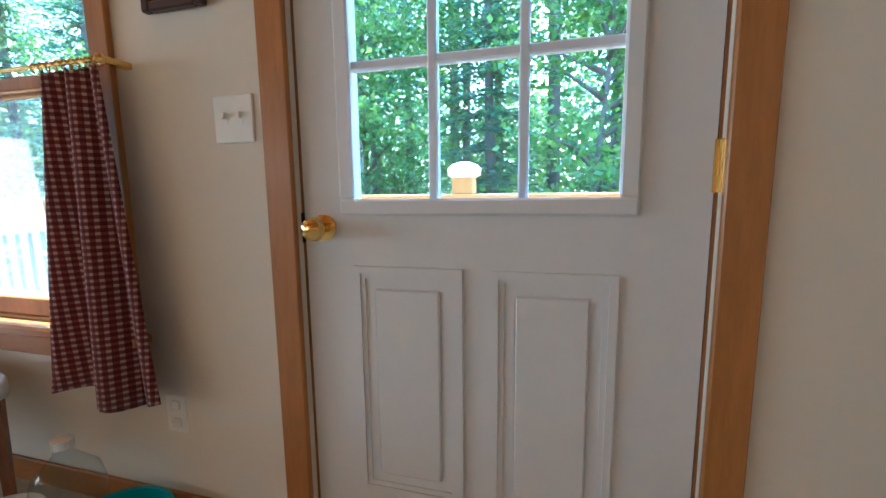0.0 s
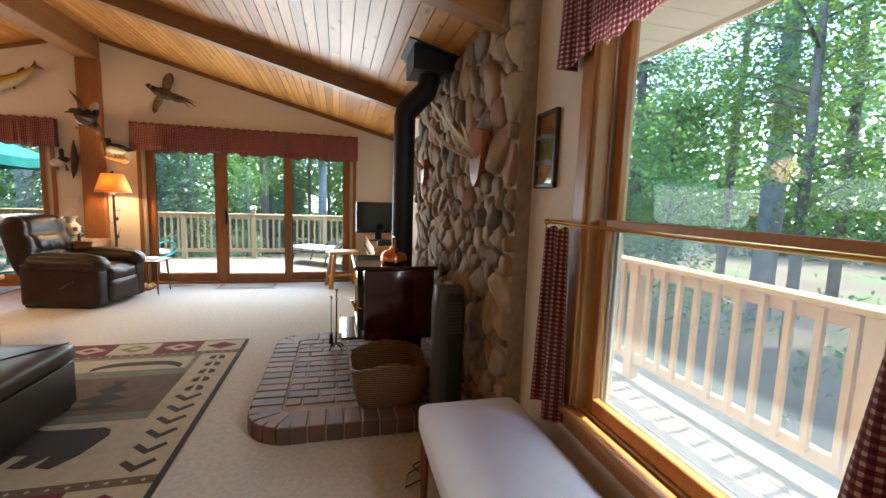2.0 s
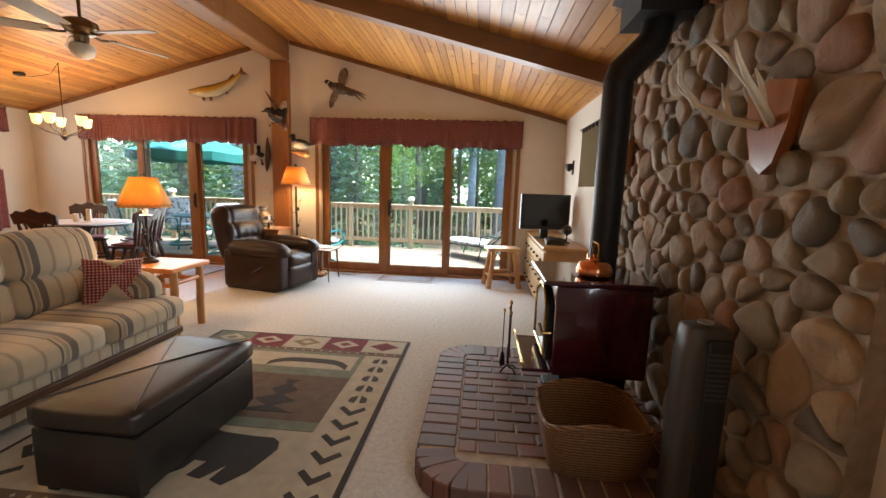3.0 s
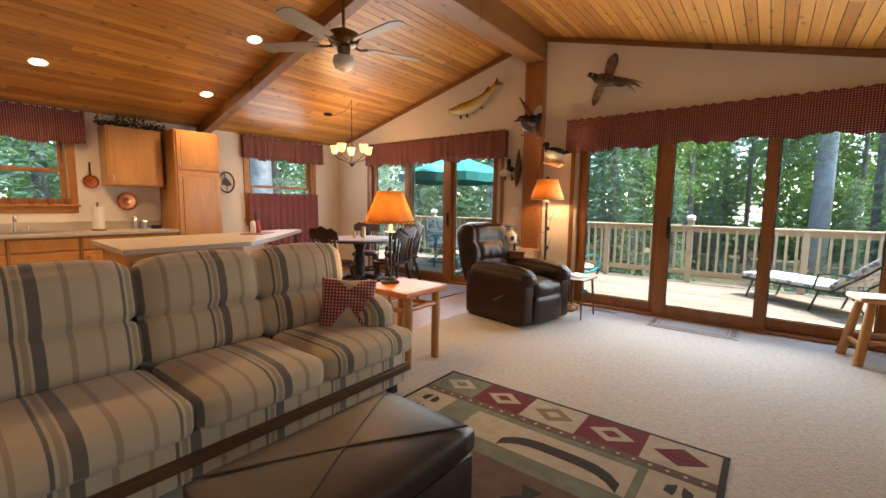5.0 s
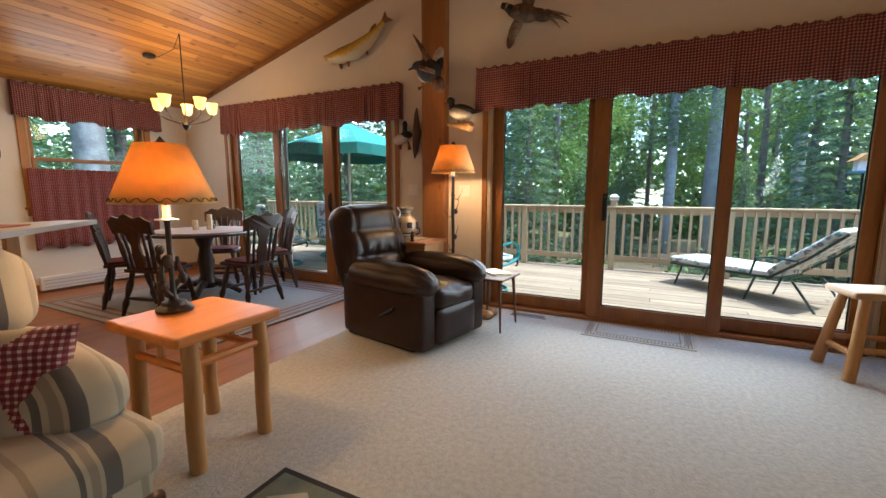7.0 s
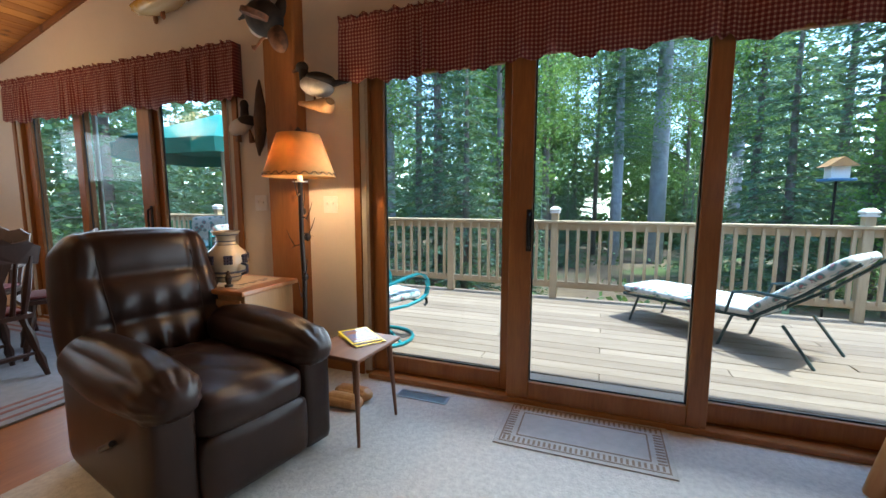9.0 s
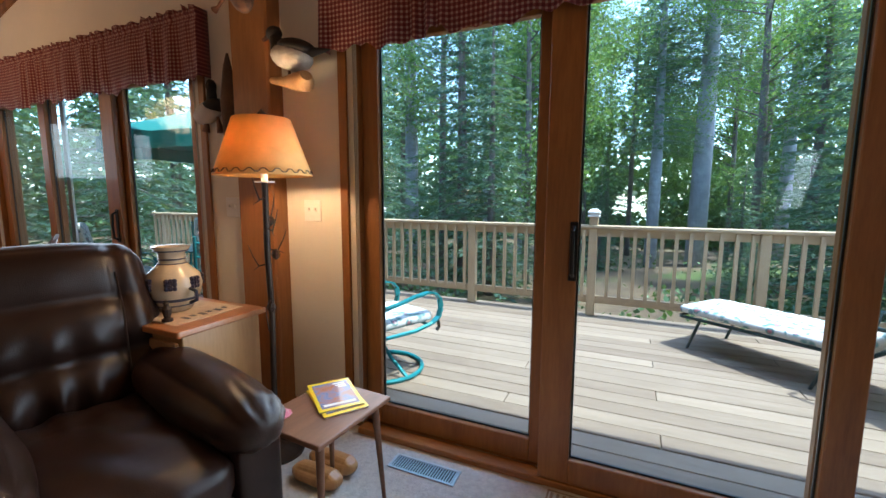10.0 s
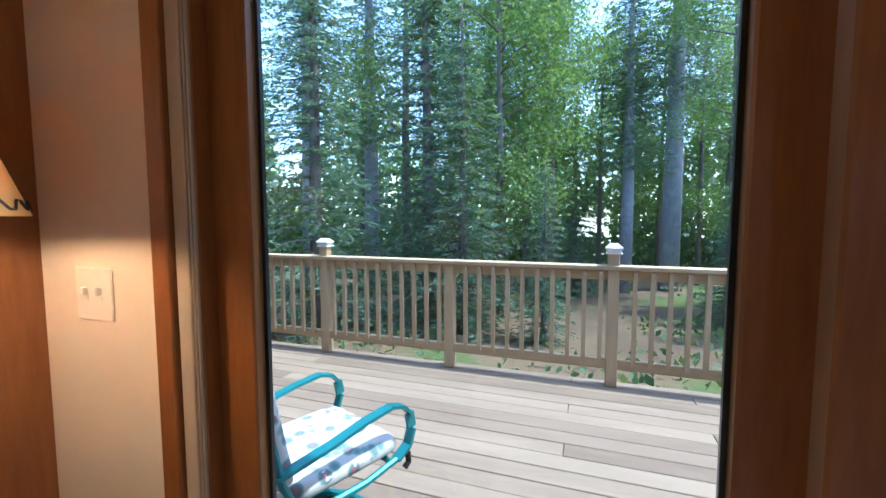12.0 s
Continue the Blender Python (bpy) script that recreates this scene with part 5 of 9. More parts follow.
patch("field", rect(RX0 + 0.03, RY0 + 0.03, RX1 - 0.03, RY1 - 0.03), C_CREAM)
sq = (RY1 - RY0 - 0.06) / 5
for end in (0, 1):
    xa = RX0 + 0.03 if end == 0 else RX1 - 0.03 - 0.27
    for i in range(5):
        ya = RY1 - 0.03 - (i + 1) * sq
        g, d, e = ((C_CREAM, C_BURG, C_BURG), (C_BURG, C_CREAM, C_BURG), (C_CREAM, C_TAN, C_CREAM), (C_BURG, C_CREAM, C_BURG), (C_SAGE, C_CREAM, C_SAGE))[i]
        patch("square", rect(xa, ya, xa + 0.27, ya + sq), g, 1)
        patch("diamond", diamond(xa + 0.135, ya + sq / 2, 0.088, 0.125), d, 2)
        patch("diamond", diamond(xa + 0.135, ya + sq / 2, 0.038, 0.055), e, 3)
    xb = xa + 0.27 if end == 0 else xa - 0.065
    patch("band", rect(xb, RY0 + 0.03, xb + 0.065, RY1 - 0.03), C_BROWN, 1)
    for i in range(22):
        y = RY0 + 0.08 + i * (RY1 - RY0 - 0.16) / 21
        patch("dot", diamond(xb + 0.032, y, 0.012, 0.012), C_CREAM, 2)
FX0, FX1 = RX0 + 0.365, RX1 - 0.365
# columns of hoof prints and arrowheads down both sides
for yc in (RY1 - 0.165, RY0 + 0.165):
    for i in range(5):
        x = FX0 + 0.10 + i * 0.15
        for s in (-1, 1):
            patch("hoof_print", [(x - 0.05, yc + s * 0.012), (x - 0.02, yc + s * 0.055), (x + 0.03, yc + s * 0.06), (x + 0.045, yc + s * 0.02), (x + 0.01, yc + s * 0.012)], C_DARK, 1)
    for i in range(6):
        x = FX0 + 0.85 + i * 0.15
        if x > FX1 - 0.02:
            break
        patch("arrowhead", [(x + 0.05, yc), (x - 0.03, yc + 0.085), (x - 0.06, yc + 0.065), (x, yc), (x - 0.06, yc - 0.065), (x - 0.03, yc - 0.085)], C_DARK, 1)
MY0, MY1 = RY0 + 0.31, RY1 - 0.31
patch("panel", rect(FX0, MY0, FX0 + 0.42, MY1), C_SAGE, 1)
patch("canoe_panel", rect(FX0 + 0.05, MY0 + 0.2, FX0 + 0.30, MY1 - 0.04), C_CREAM, 2)
cn = []
for k in range(13):
    t = k / 12
    y = MY1 - 0.08 - t * 0.62
    cn.append((FX0 + 0.13 + 0.09 * (2 * t - 1) ** 4, y))
cn2 = [(x + 0.075, y) for x, y in reversed(cn)]
patch("canoe", cn + cn2, C_DARK, 3)
patch("panel", rect(FX0 + 0.42, MY0 + 0.32, FX0 + 1.0, MY1), C_BROWN, 1)
patch("strip", rect(FX0 + 0.42, MY0, FX0 + 1.0, MY0 + 0.32), C_BURG, 1)
tree = []
for k in range(7):
    t = k / 6
    tree.append((FX0 + 0.50 + 0.42 * t, MY1 - 0.38 + (0.02 if k % 2 else 0.05 + 0.13 * t)))
tree2 = [(x, 2 * (MY1 - 0.38) - y) for x, y in reversed(tree)]
patch("pine_shape", tree + tree2, C_DARK, 2)
patch("panel", rect(FX0 + 1.0, MY0, FX0 + 1.09, MY1), C_SAGE, 2)
bp = [(0.142, 0.0), (0.083, 0.017), (0.05, 0.058), (0.05, 0.152), (0.043, 0.246), (0.033, 0.34), (0.01, 0.381), (0.0, 0.402), (0.02, 0.429), (0.043, 0.496), (0.083, 0.569), (0.136, 0.558), (0.175, 0.475), (0.275, 0.5), (0.357, 0.6), (0.397, 0.59), (0.38, 0.517), (0.275, 0.433), (0.367, 0.465), (0.394, 0.388), (0.341, 0.34), (0.275, 0.329), (0.281, 0.267), (0.384, 0.298), (0.4, 0.229), (0.291, 0.162), (0.4, 0.183), (0.427, 0.117), (0.324, 0.048), (0.241, 0.025)]
patch("bear_shape", [(FX0 + 1.12 + a, MY1 - 0.12 - b * 1.1) for a, b in bp], C_DARK, 2)

# ---- leather ottoman bench ----
def leather(name, c, rough=0.22):
    m, nt, bs = nodes_of(name)
    v = coords(nt)
    a = noise_tex(nt, v, 5, 4)
    vo = nt.nodes.new("ShaderNodeTexVoronoi")
    vo.inputs["Scale"].default_value = 260
    nt.links.new(v, vo.inputs["Vector"])
    nt.links.new(ramp(nt, a, ((0.3, [x * 0.7 for x in c]), (0.7, [x * 1.5 for x in c]))), bs.inputs[0])
    bs.inputs["Roughness"].default_value = rough
    bs.inputs["Coat Weight"].default_value = 0.0
    bs.inputs["Specular IOR Level"].default_value = 0.32
    h = math_n(nt, "ADD", math_n(nt, "MULTIPLY", vo.outputs["Distance"], 0.5), math_n(nt, "MULTIPLY", noise_tex(nt, v, 12, 2), 1.1))
    bump(nt, bs, h, 0.16, 0.008)
    return m


M_LEATHER = leather("dark_brown_leather", (0.022, 0.0105, 0.0075), 0.34)
M_OTTO = leather("black_leather", (0.020, 0.017, 0.015), 0.36)
M_OTTO.node_tree.nodes["Principled BSDF"].inputs["Specular IOR Level"].default_value = 0.6
ot = thing("ottoman", "black leather storage ottoman bench with padded lid", "ottoman", pose(-3.205, -1.925, 0.0, 0, 0, -1.5))
bm = B()
box(bm, -0.43, -0.25, 0.04, 0.43, 0.25, 0.315, 0.012, 2)
smooth(part("box", bm, M_OTTO, ot))
bm = B()
cushion(bm, -0.44, -0.26, 0.318, 0.44, 0.26, 0.43, 0.03, 0.012, 9)
smooth(part("lid", bm, M_OTTO, ot), 180)
for s in (-1, 1):
    bm = B()
    tube(bm, [(-0.41, -0.235 * s, 0.4335), (-0.2, -0.115 * s, 0.4405), (0, 0, 0.4435), (0.2, 0.115 * s, 0.4405), (0.41, 0.235 * s, 0.4335)], 0.0035, 5)
    part("seam", bm, M_OTTO, ot)
for x in (-0.38, 0.38):
    for y in (-0.2, 0.2):
        bm = B()
        box(bm, x - 0.025, y - 0.025, 0.0095, x + 0.025, y + 0.025, 0.042)
        part("foot", bm, M_BLACKPL, ot)

# ---- sofa ----
def stripes(name, period):
    m, nt, bs = nodes_of(name)
    tc = nt.nodes.new("ShaderNodeTexCoord")
    sp = nt.nodes.new("ShaderNodeSeparateXYZ")
    nt.links.new(tc.outputs["Object"], sp.inputs[0])
    f = math_n(nt, "FRACT", math_n(nt, "DIVIDE", sp.outputs[0], period))
    cream, grey, tan, rust = (0.55, 0.445, 0.295), (0.125, 0.108, 0.088), (0.36, 0.29, 0.195), (0.40, 0.29, 0.185)
    r = nt.nodes.new("ShaderNodeValToRGB")
    r.color_ramp.interpolation = "CONSTANT"
    st = ((0.0, cream), (0.13, tan), (0.19, cream), (0.39, grey), (0.50, cream), (0.525, tan), (0.58, cream), (0.61, grey), (0.645, cream), (0.84, rust), (0.885, cream))
    while len(r.color_ramp.elements) < len(st):
        r.color_ramp.elements.new(0.5)
    for e, (p, c) in zip(r.color_ramp.elements, st):
        e.position = p
        e.color = (*c, 1)
    nt.links.new(f, r.inputs[0])
    v = coords(nt)
    weave = noise_tex(nt, v, 420, 2)
    col = mixc(nt, math_n(nt, "MULTIPLY", weave, 0.4), r.outputs[0], (0.16, 0.125, 0.085))
    nt.links.new(col, bs.inputs[0])
    bs.inputs["Roughness"].default_value = 0.95
    bs.inputs["Sheen Weight"].default_value = 0.25
    bump(nt, bs, math_n(nt, "ADD", weave, math_n(nt, "MULTIPLY", noise_tex(nt, v, 7, 3), 3.0)), 0.35, 0.006)
    return m


M_SOFA = stripes("striped_sofa_cloth", 0.40)
M_SOFAWOOD = wood("sofa_wood_strip", (0.06, 0.03, 0.014), (0.13, 0.065, 0.03), "x", 9, 0.4, False)
SFX0, SFX1 = -4.40, -2.12
so = thing("sofa", "three-seat sofa in cream cloth with grey and tan stripes", "sofa", pose(0, 0, 0))
bm = B()
box(bm, SFX0 + 0.03, -3.60, 0.06, SFX1 - 0.03, -2.72, 0.30, 0.03, 2)
smooth(part("base", bm, M_SOFA, so))
bm = B()
box(bm, SFX0 + 0.02, -2.725, 0.15, SFX1 - 0.02, -2.69, 0.205, 0.008, 2)
part("wood_strip", bm, M_SOFAWOOD, so)
bm = B()
box(bm, SFX0 + 0.1, -3.66, 0.06, SFX1 - 0.1, -3.48, 0.80, 0.04, 2)
smooth(part("back_frame", bm, M_SOFA, so))
for i in range(3):
    x0 = -4.34 + i * 0.66
    bm = B()
    cushion(bm, x0 + (0.004 if i else -0.05), -3.30, 0.285, x0 + (0.656 if i < 2 else 0.87), -2.655, 0.46, 0.06, 0.022, 10)
    smooth(part("seat_cushion", bm, M_SOFA, so), 180)
    bm = B()
    cushion(bm, x0 + 0.006, -0.11, 0.0, x0 + 0.654, 0.11, 0.27, 0.07, 0.025, 10)
    xform(bm, pose(0, -3.36, 0.42, 12, 0, 0))
    smooth(part("lower_back_cushion", bm, M_SOFA, so), 180)
    bm = B()
    cushion(bm, x0 + 0.004, -0.14, 0.0, x0 + 0.656, 0.13, 0.33, 0.09, 0.03, 10)
    xform(bm, pose(0, -3.42, 0.65, 12, 0, 0))
    smooth(part("upper_back_cushion", bm, M_SOFA, so), 180)
for x0, x1 in ((SFX0, -4.17), (-2.35, SFX1)):
    bm = B()
    cushion(bm, x0 + 0.005, -3.48, 0.435, x1 + 0.03, -2.82, 0.675, 0.10, 0.02, 12)
    for v in bm.verts:
        v.co.z -= 0.04 * max(0.0, (v.co.y + 3.2) / 0.36) * (1 if v.co.z > 0.5 else 0)
    smooth(part("arm_pad", bm, M_SOFA, so), 180)
    bm = B()
    box(bm, x0 + 0.03, -3.45, 0.06, x1 - 0.02, -2.76, 0.30, 0.02, 2)
    part("arm_panel", bm, M_SOFA, so)
for x in (SFX0 + 0.12, SFX1 - 0.12):
    for y in (-3.55, -2.78):
        bm = B()
        box(bm, x - 0.03, y - 0.03, 0.0, x + 0.03, y + 0.03, 0.065)
        part("foot", bm, M_BLACKPL, so)
# throw pillow
M_PILLOW = gingham("pillow_check", "x", 0.021, (0.17, 0.018, 0.022), (0.62, 0.47, 0.38), (0.32, 0.07, 0.065), 0.58, 0.0, 1)
M_LINEN = plain("linen", (0.42, 0.34, 0.24), 0.95, 0, 0.1, 20, 0.3, 500)
pl = thing("throw_pillow", "red checked throw pillow with linen triangle on the sofa", "pillow", pose(-4.12, -3.04, 0.47, -66, 14, -22))
bm = B()
n = 48
g = [[None] * (n + 1) for _ in range(n + 1)]
for side in (1, -1):
    for i in range(n + 1):
        for j in range(n + 1):
            u, w = 2 * i / n - 1, 2 * j / n - 1
            pin = 1 - 0.06 * ((1 - u * u) + (1 - w * w)) / 2
            h = side * (0.07 + 0.012 * math.sin(5 * u + 3 * w) + 0.008 * math.sin(9 * w - 4 * u)) * ((1 - u ** 4) * (1 - w ** 4)) ** 0.6
            g[i][j] = bm.verts.new((u * 0.175 * (pin + 0.06 * abs(u * w)), 0.2 + w * 0.175 * (pin + 0.06 * abs(u * w)), h))
    for i in range(n):
        for j in range(n):
            f = bm.faces.new((g[i][j], g[i + 1][j], g[i + 1][j + 1], g[i][j + 1]))
            uu, ww = (i + 0.5) / n * 2 - 1, (j + 0.5) / n * 2 - 1
            if (ww < 0.0 and abs(uu) < -ww * 0.72) or (ww > 0.62 and abs(uu) < (ww - 0.62) * 1.2):
                f.material_index = 1
bmesh.ops.remove_doubles(bm, verts=bm.verts[:], dist=1e-4)
pc = smooth(part("cover", bm, [M_PILLOW, M_LINEN], pl), 180)
pl.matrix_basis = look((-4.12, -3.03, 0.60), (-3.71, -2.50, 0.745)) @ pose(0, 0, 0, 0, 0, 5) @ pose(0, -0.2, 0)

# ---- log end table and lamps ----
M_LOG = wood("peeled_log", (0.34, 0.15, 0.045), (0.56, 0.29, 0.10), "z", 7, 0.4, True, 0.2)
M_LOG_X = wood("varnished_slab", (0.42, 0.115, 0.016), (0.68, 0.245, 0.042), "x", 7, 0.38, True, 0.12)
et = thing("log_end_table", "rustic peeled-log end table with a thick pine top", "end table", pose(-4.83, -3.175, 0.0))
bm = B()
box(bm, -0.255, -0.26, 0.575, 0.255, 0.26, 0.62, 0.012, 2)
part("tabletop", bm, M_LOG_X, et)
for x in (-0.17, 0.17):
    for y in (-0.2, 0.2):
        bm = B()
        tube(bm, [(x, y, 0.0), (x + 0.004, y, 0.2), (x - 0.003, y + 0.003, 0.4), (x, y, 0.578)], [0.036, 0.034, 0.036, 0.033], 10)
        smooth(part("leg", bm, M_LOG, et))
for y in (-0.2, 0.2):
    bm = B()
    cyl(bm, (-0.17, y, 0.47), (0.17, y, 0.47), 0.021, seg=8)
    part("stretcher", bm, M_LOG_X, et)
for x in (-0.17, 0.17):
    bm = B()
    cyl(bm, (x, -0.2, 0.45), (x, 0.2, 0.45), 0.021, seg=8)
    part("stretcher", bm, M_LOG_X, et)
    bm = B()
    cyl(bm, (x, 0.0, 0.45), (x, 0.0, 0.578), 0.015, seg=8)
    part("spindle", bm, M_LOG, et)


def shade_mat(name, c):
    m, nt, bs = nodes_of(name)
    v = coords(nt)
    col = ramp(nt, noise_tex(nt, v, 14, 4), ((0.3, [x * 0.85 for x in c]), (0.7, c)))
    nt.links.new(col, bs.inputs[0])
    bs.inputs["Roughness"].default_value = 0.8
    tr = nt.nodes.new("ShaderNodeBsdfTranslucent")
    nt.links.new(col, tr.inputs[0])
    mx = nt.nodes.new("ShaderNodeMixShader")
    mx.inputs[0].default_value = 0.30
    nt.links.new(bs.outputs[0], mx.inputs[1])
    nt.links.new(tr.outputs[0], mx.inputs[2])
    nt.links.new(mx.outputs[0], nt.nodes["Material Output"].inputs[0])
    return m


M_SHADE = shade_mat("parchment_shade", (0.85, 0.49, 0.155))
M_BULB = glow("warm_bulb", (1.0, 0.72, 0.40), 2)
M_BRONZE = plain("aged_bronze", (0.06, 0.045, 0.035), 0.45, 0.7, 0.25, 15)
WARM = (1.0, 0.64, 0.32)


def point_lamp(name, at, watts, r=0.03, color=WARM):
    l = new(name, bpy.data.lights.new(name, "POINT"))
    l.data.energy = watts
    l.data.color = color
    l.data.shadow_soft_size = r
    l.location = at
    return l


def shade(parent, r0, r1, z0, z1, laced=True):
    bm = B()
    lathe(bm, [(r0, z0), (r0 + (r1 - r0) * 0.5, z0 + (z1 - z0) * 0.5), (r1, z1)], 40)
    bm.faces.ensure_lookup_table()
    for f in [f for f in bm.faces if len(f.verts) > 4]:
        bm.faces.remove(f)
    s = smooth(part("shade", bm, M_SHADE, parent, "amber parchment shade with laced hem"), 180)
    so = s.modifiers.new("thickness", "SOLIDIFY")
    so.thickness = 0.002
    if laced:
        bm = B()
        pts = []
        for k in range(96):
            a = 6.28318 * k / 96
            zz = z0 + 0.016 + (0.008 if k % 4 < 2 else -0.006)
            rr = r0 + (r1 - r0) * (zz - z0) / (z1 - z0) + 0.0025
            pts.append((rr * math.cos(a), rr * math.sin(a), zz))
        tube(bm, pts, 0.0022, 4, closed=True)
        part("lacing", bm, M_BRONZE, s)
    return s


tl = thing("table_lamp", "bronze figure table lamp with amber shade, lit", "table lamp", pose(-4.82, -3.33, 0.62))
bm = B()
lathe(bm, [(0.078, 0), (0.08, 0.012), (0.07, 0.022), (0.055, 0.03), (0.05, 0.045), (0.02, 0.055), (0.012, 0.08), (0.012, 0.42), (0.016, 0.43)], 24)
smooth(part("base", bm, M_BRONZE, tl))
bm = B()
for (p, q, r) in (((0, 0, 0.06), (0.05, 0.02, 0.12), 0.012), ((0.05, 0.02, 0.12), (0.03, -0.02, 0.22), 0.011), ((0, 0, 0.1), (-0.055, 0.0, 0.16), 0.01), ((-0.055, 0, 0.16), (-0.02, 0.02, 0.26), 0.009), ((0.03, -0.02, 0.22), (0.06, 0.02, 0.30), 0.008)):
    tube(bm, [p, ((p[0] + q[0]) / 2 + 0.01, (p[1] + q[1]) / 2, (p[2] + q[2]) / 2), q], [r, r * 1.4, r * 0.8], 7)
for c, r in (((0.055, 0.02, 0.13), 0.024), ((-0.05, 0.0, 0.15), 0.022), ((0.02, 0.01, 0.24), 0.026), ((0.055, 0.02, 0.30), 0.02)):
    ball(bm, c, (r, r * 0.8, r * 1.3), 10, 7)
smooth(part("twig_figure", bm, M_BRONZE, tl))
bm = B()
cyl(bm, (0, 0, 0.43), (0, 0, 0.50), 0.018, seg=12)
lathe(bm, [(0.05, 0.432), (0.05, 0.437), (0.0, 0.437)], 16)
part("socket", bm, M_WHITE, tl)
shade(tl, 0.215, 0.105, 0.51, 0.775)
bm = B()
lathe(bm, [(0.012, 0.77), (0.02, 0.785), (0.01, 0.80), (0.0, 0.812)], 10)
cyl(bm, (0, 0, 0.5), (0, 0, 0.77), 0.003, seg=6)
part("finial", bm, M_BRONZE, tl)
bm = B()
ball(bm, (0, 0, 0.60), (0.03, 0.03, 0.045), 12, 8)
part("bulb", bm, M_BULB, tl)

fl = thing("floor_lamp", "iron twig floor lamp with amber shade, lit", "floor lamp", pose(-7.34, -3.06, 0.0))
bm = B()
lathe(bm, [(0.02, 0.0), (0.13, 0.0), (0.13, 0.012), (0.05, 0.03), (0.02, 0.045)], 24)
part("base", bm, M_BRONZE, fl)
bm = B()
tube(bm, [(0, 0, 0.03), (0.004, 0, 0.35), (-0.004, 0.003, 0.7), (0.003, 0, 1.0), (0, 0, 1.33)], 0.015, 10)
smooth(part("pole", bm, M_BRONZE, fl))
for i, (z, a, l) in enumerate(((1.26, 0.4, 0.12), (1.18, 3.6, 0.11), (1.12, 1.2, 0.13), (1.02, 2.9, 0.10), (0.95, 5.2, 0.09), (0.78, 0.9, 0.12), (0.62, 4.2, 0.1))):
    bm = B()
    c, s = math.cos(a), math.sin(a)
    tube(bm, [(0, 0, z), (c * l * 0.5, s * l * 0.5, z - 0.01), (c * l * 0.8, s * l * 0.8, z + 0.04), (c * l, s * l, z + 0.09)], [0.005, 0.004, 0.003, 0.0015], 5)
    tube(bm, [(c * l * 0.5, s * l * 0.5, z - 0.01), (c * l * 0.9, s * l * 0.7, z - 0.03)], [0.003, 0.001], 5)
    part("twig", bm, M_BRONZE, fl)
    if i % 2 == 1:
        bm = B()
        lathe(bm, [(0.003, 0.0), (0.018, 0.012), (0.022, 0.028), (0.015, 0.045), (0.0, 0.055)], 9, (c * l * 0.4, s * l * 0.4, z - 0.055))
        part("pine_cone", bm, M_BRONZE, fl)
bm = B()
lathe(bm, [(0.045, 1.33), (0.045, 1.336), (0.016, 1.337), (0.016, 1.40)], 14)
part("socket", bm, M_WHITE, fl)
shade(fl, 0.215, 0.125, 1.36, 1.615)
bm = B()
lathe(bm, [(0.01, 1.612), (0.028, 1.622), (0.02, 1.64), (0.0, 1.66)], 10)
cyl(bm, (0, 0, 1.4), (0, 0, 1.61), 0.003, seg=6)
part("finial", bm, M_BRONZE, fl)
bm = B()
ball(bm, (0, 0, 1.45), (0.03, 0.03, 0.045), 12, 8)
part("bulb", bm, M_BULB, fl)

# ---- recliner ----
def dent(d, w):
    return math.exp(-(d / w) ** 2)


rc = thing("recliner", "dark brown leather recliner with padded arms and tufted back", "recliner", pose(-6.61, -3.085, 0.0, 0, 0, -12))
bm = B()
box(bm, -0.36, -0.42, 0.0, 0.36, 0.34, 0.34, 0.02, 2)
smooth(part("base", bm, M_LEATHER, rc))
for s in (-1, 1):
    bm = B()
    cushion(bm, min(s * 0.235, s * 0.40), -0.42, 0.035, max(s * 0.235, s * 0.40), 0.455, 0.52, 0.03, 0.010, 10)
    smooth(part("side_panel", bm, M_LEATHER, rc), 180)
    bm = B()
    cushion(bm, min(s * 0.20, s * 0.425), -0.36, 0.425, max(s * 0.20, s * 0.425), 0.485, 0.625, 0.092, 0.026, 21)
    ac, az = s * 0.312, 0.52
    for v in bm.verts:
        x, y, z = v.co
        a = math.atan2(z - az, x - ac)
        end = max(0.0, min(1.0, (y - 0.22) / 0.2))
        pull = dent(y - 0.375, 0.05)
        k = 1 - 0.07 * pull + 0.035 * end * math.sin(a * 9 + 1.3 * s) + 0.02 * end * math.sin(a * 17 + y * 30)
        k += 0.012 * math.sin(y * 17 + a * 2) + 0.05 * dent(y - 0.05, 0.25)
        v.co.x, v.co.z = ac + (x - ac) * k, az + (z - az) * k - 0.05 * max(0.0, y - 0.36)
    smooth(part("arm_pad", bm, M_LEATHER, rc), 180)
bm = B()
cushion(bm, -0.235, -0.30, 0.30, 0.235, 0.475, 0.475, 0.06, 0.028, 18)
for v in bm.verts:
    x, y, z = v.co
    if z > 0.4:
        v.co.z += 0.006 * math.sin(y * 21 + 4 * math.sin(x * 9)) - 0.012 * dent(y + 0.12, 0.05) + 0.007 * math.sin(x * 52 + 3 * y) * dent(y + 0.2, 0.14)
smooth(part("seat", bm, M_LEATHER, rc), 180)
bm = B()
cushion(bm, -0.235, 0.39, 0.06, 0.235, 0.485, 0.325, 0.03, 0.014, 10)
smooth(part("footrest", bm, M_LEATHER, rc), 180)
bm = B()
cushion(bm, -0.36, -0.14, 0.0, 0.36, 0.075, 0.74, 0.095, 0.02, 34)
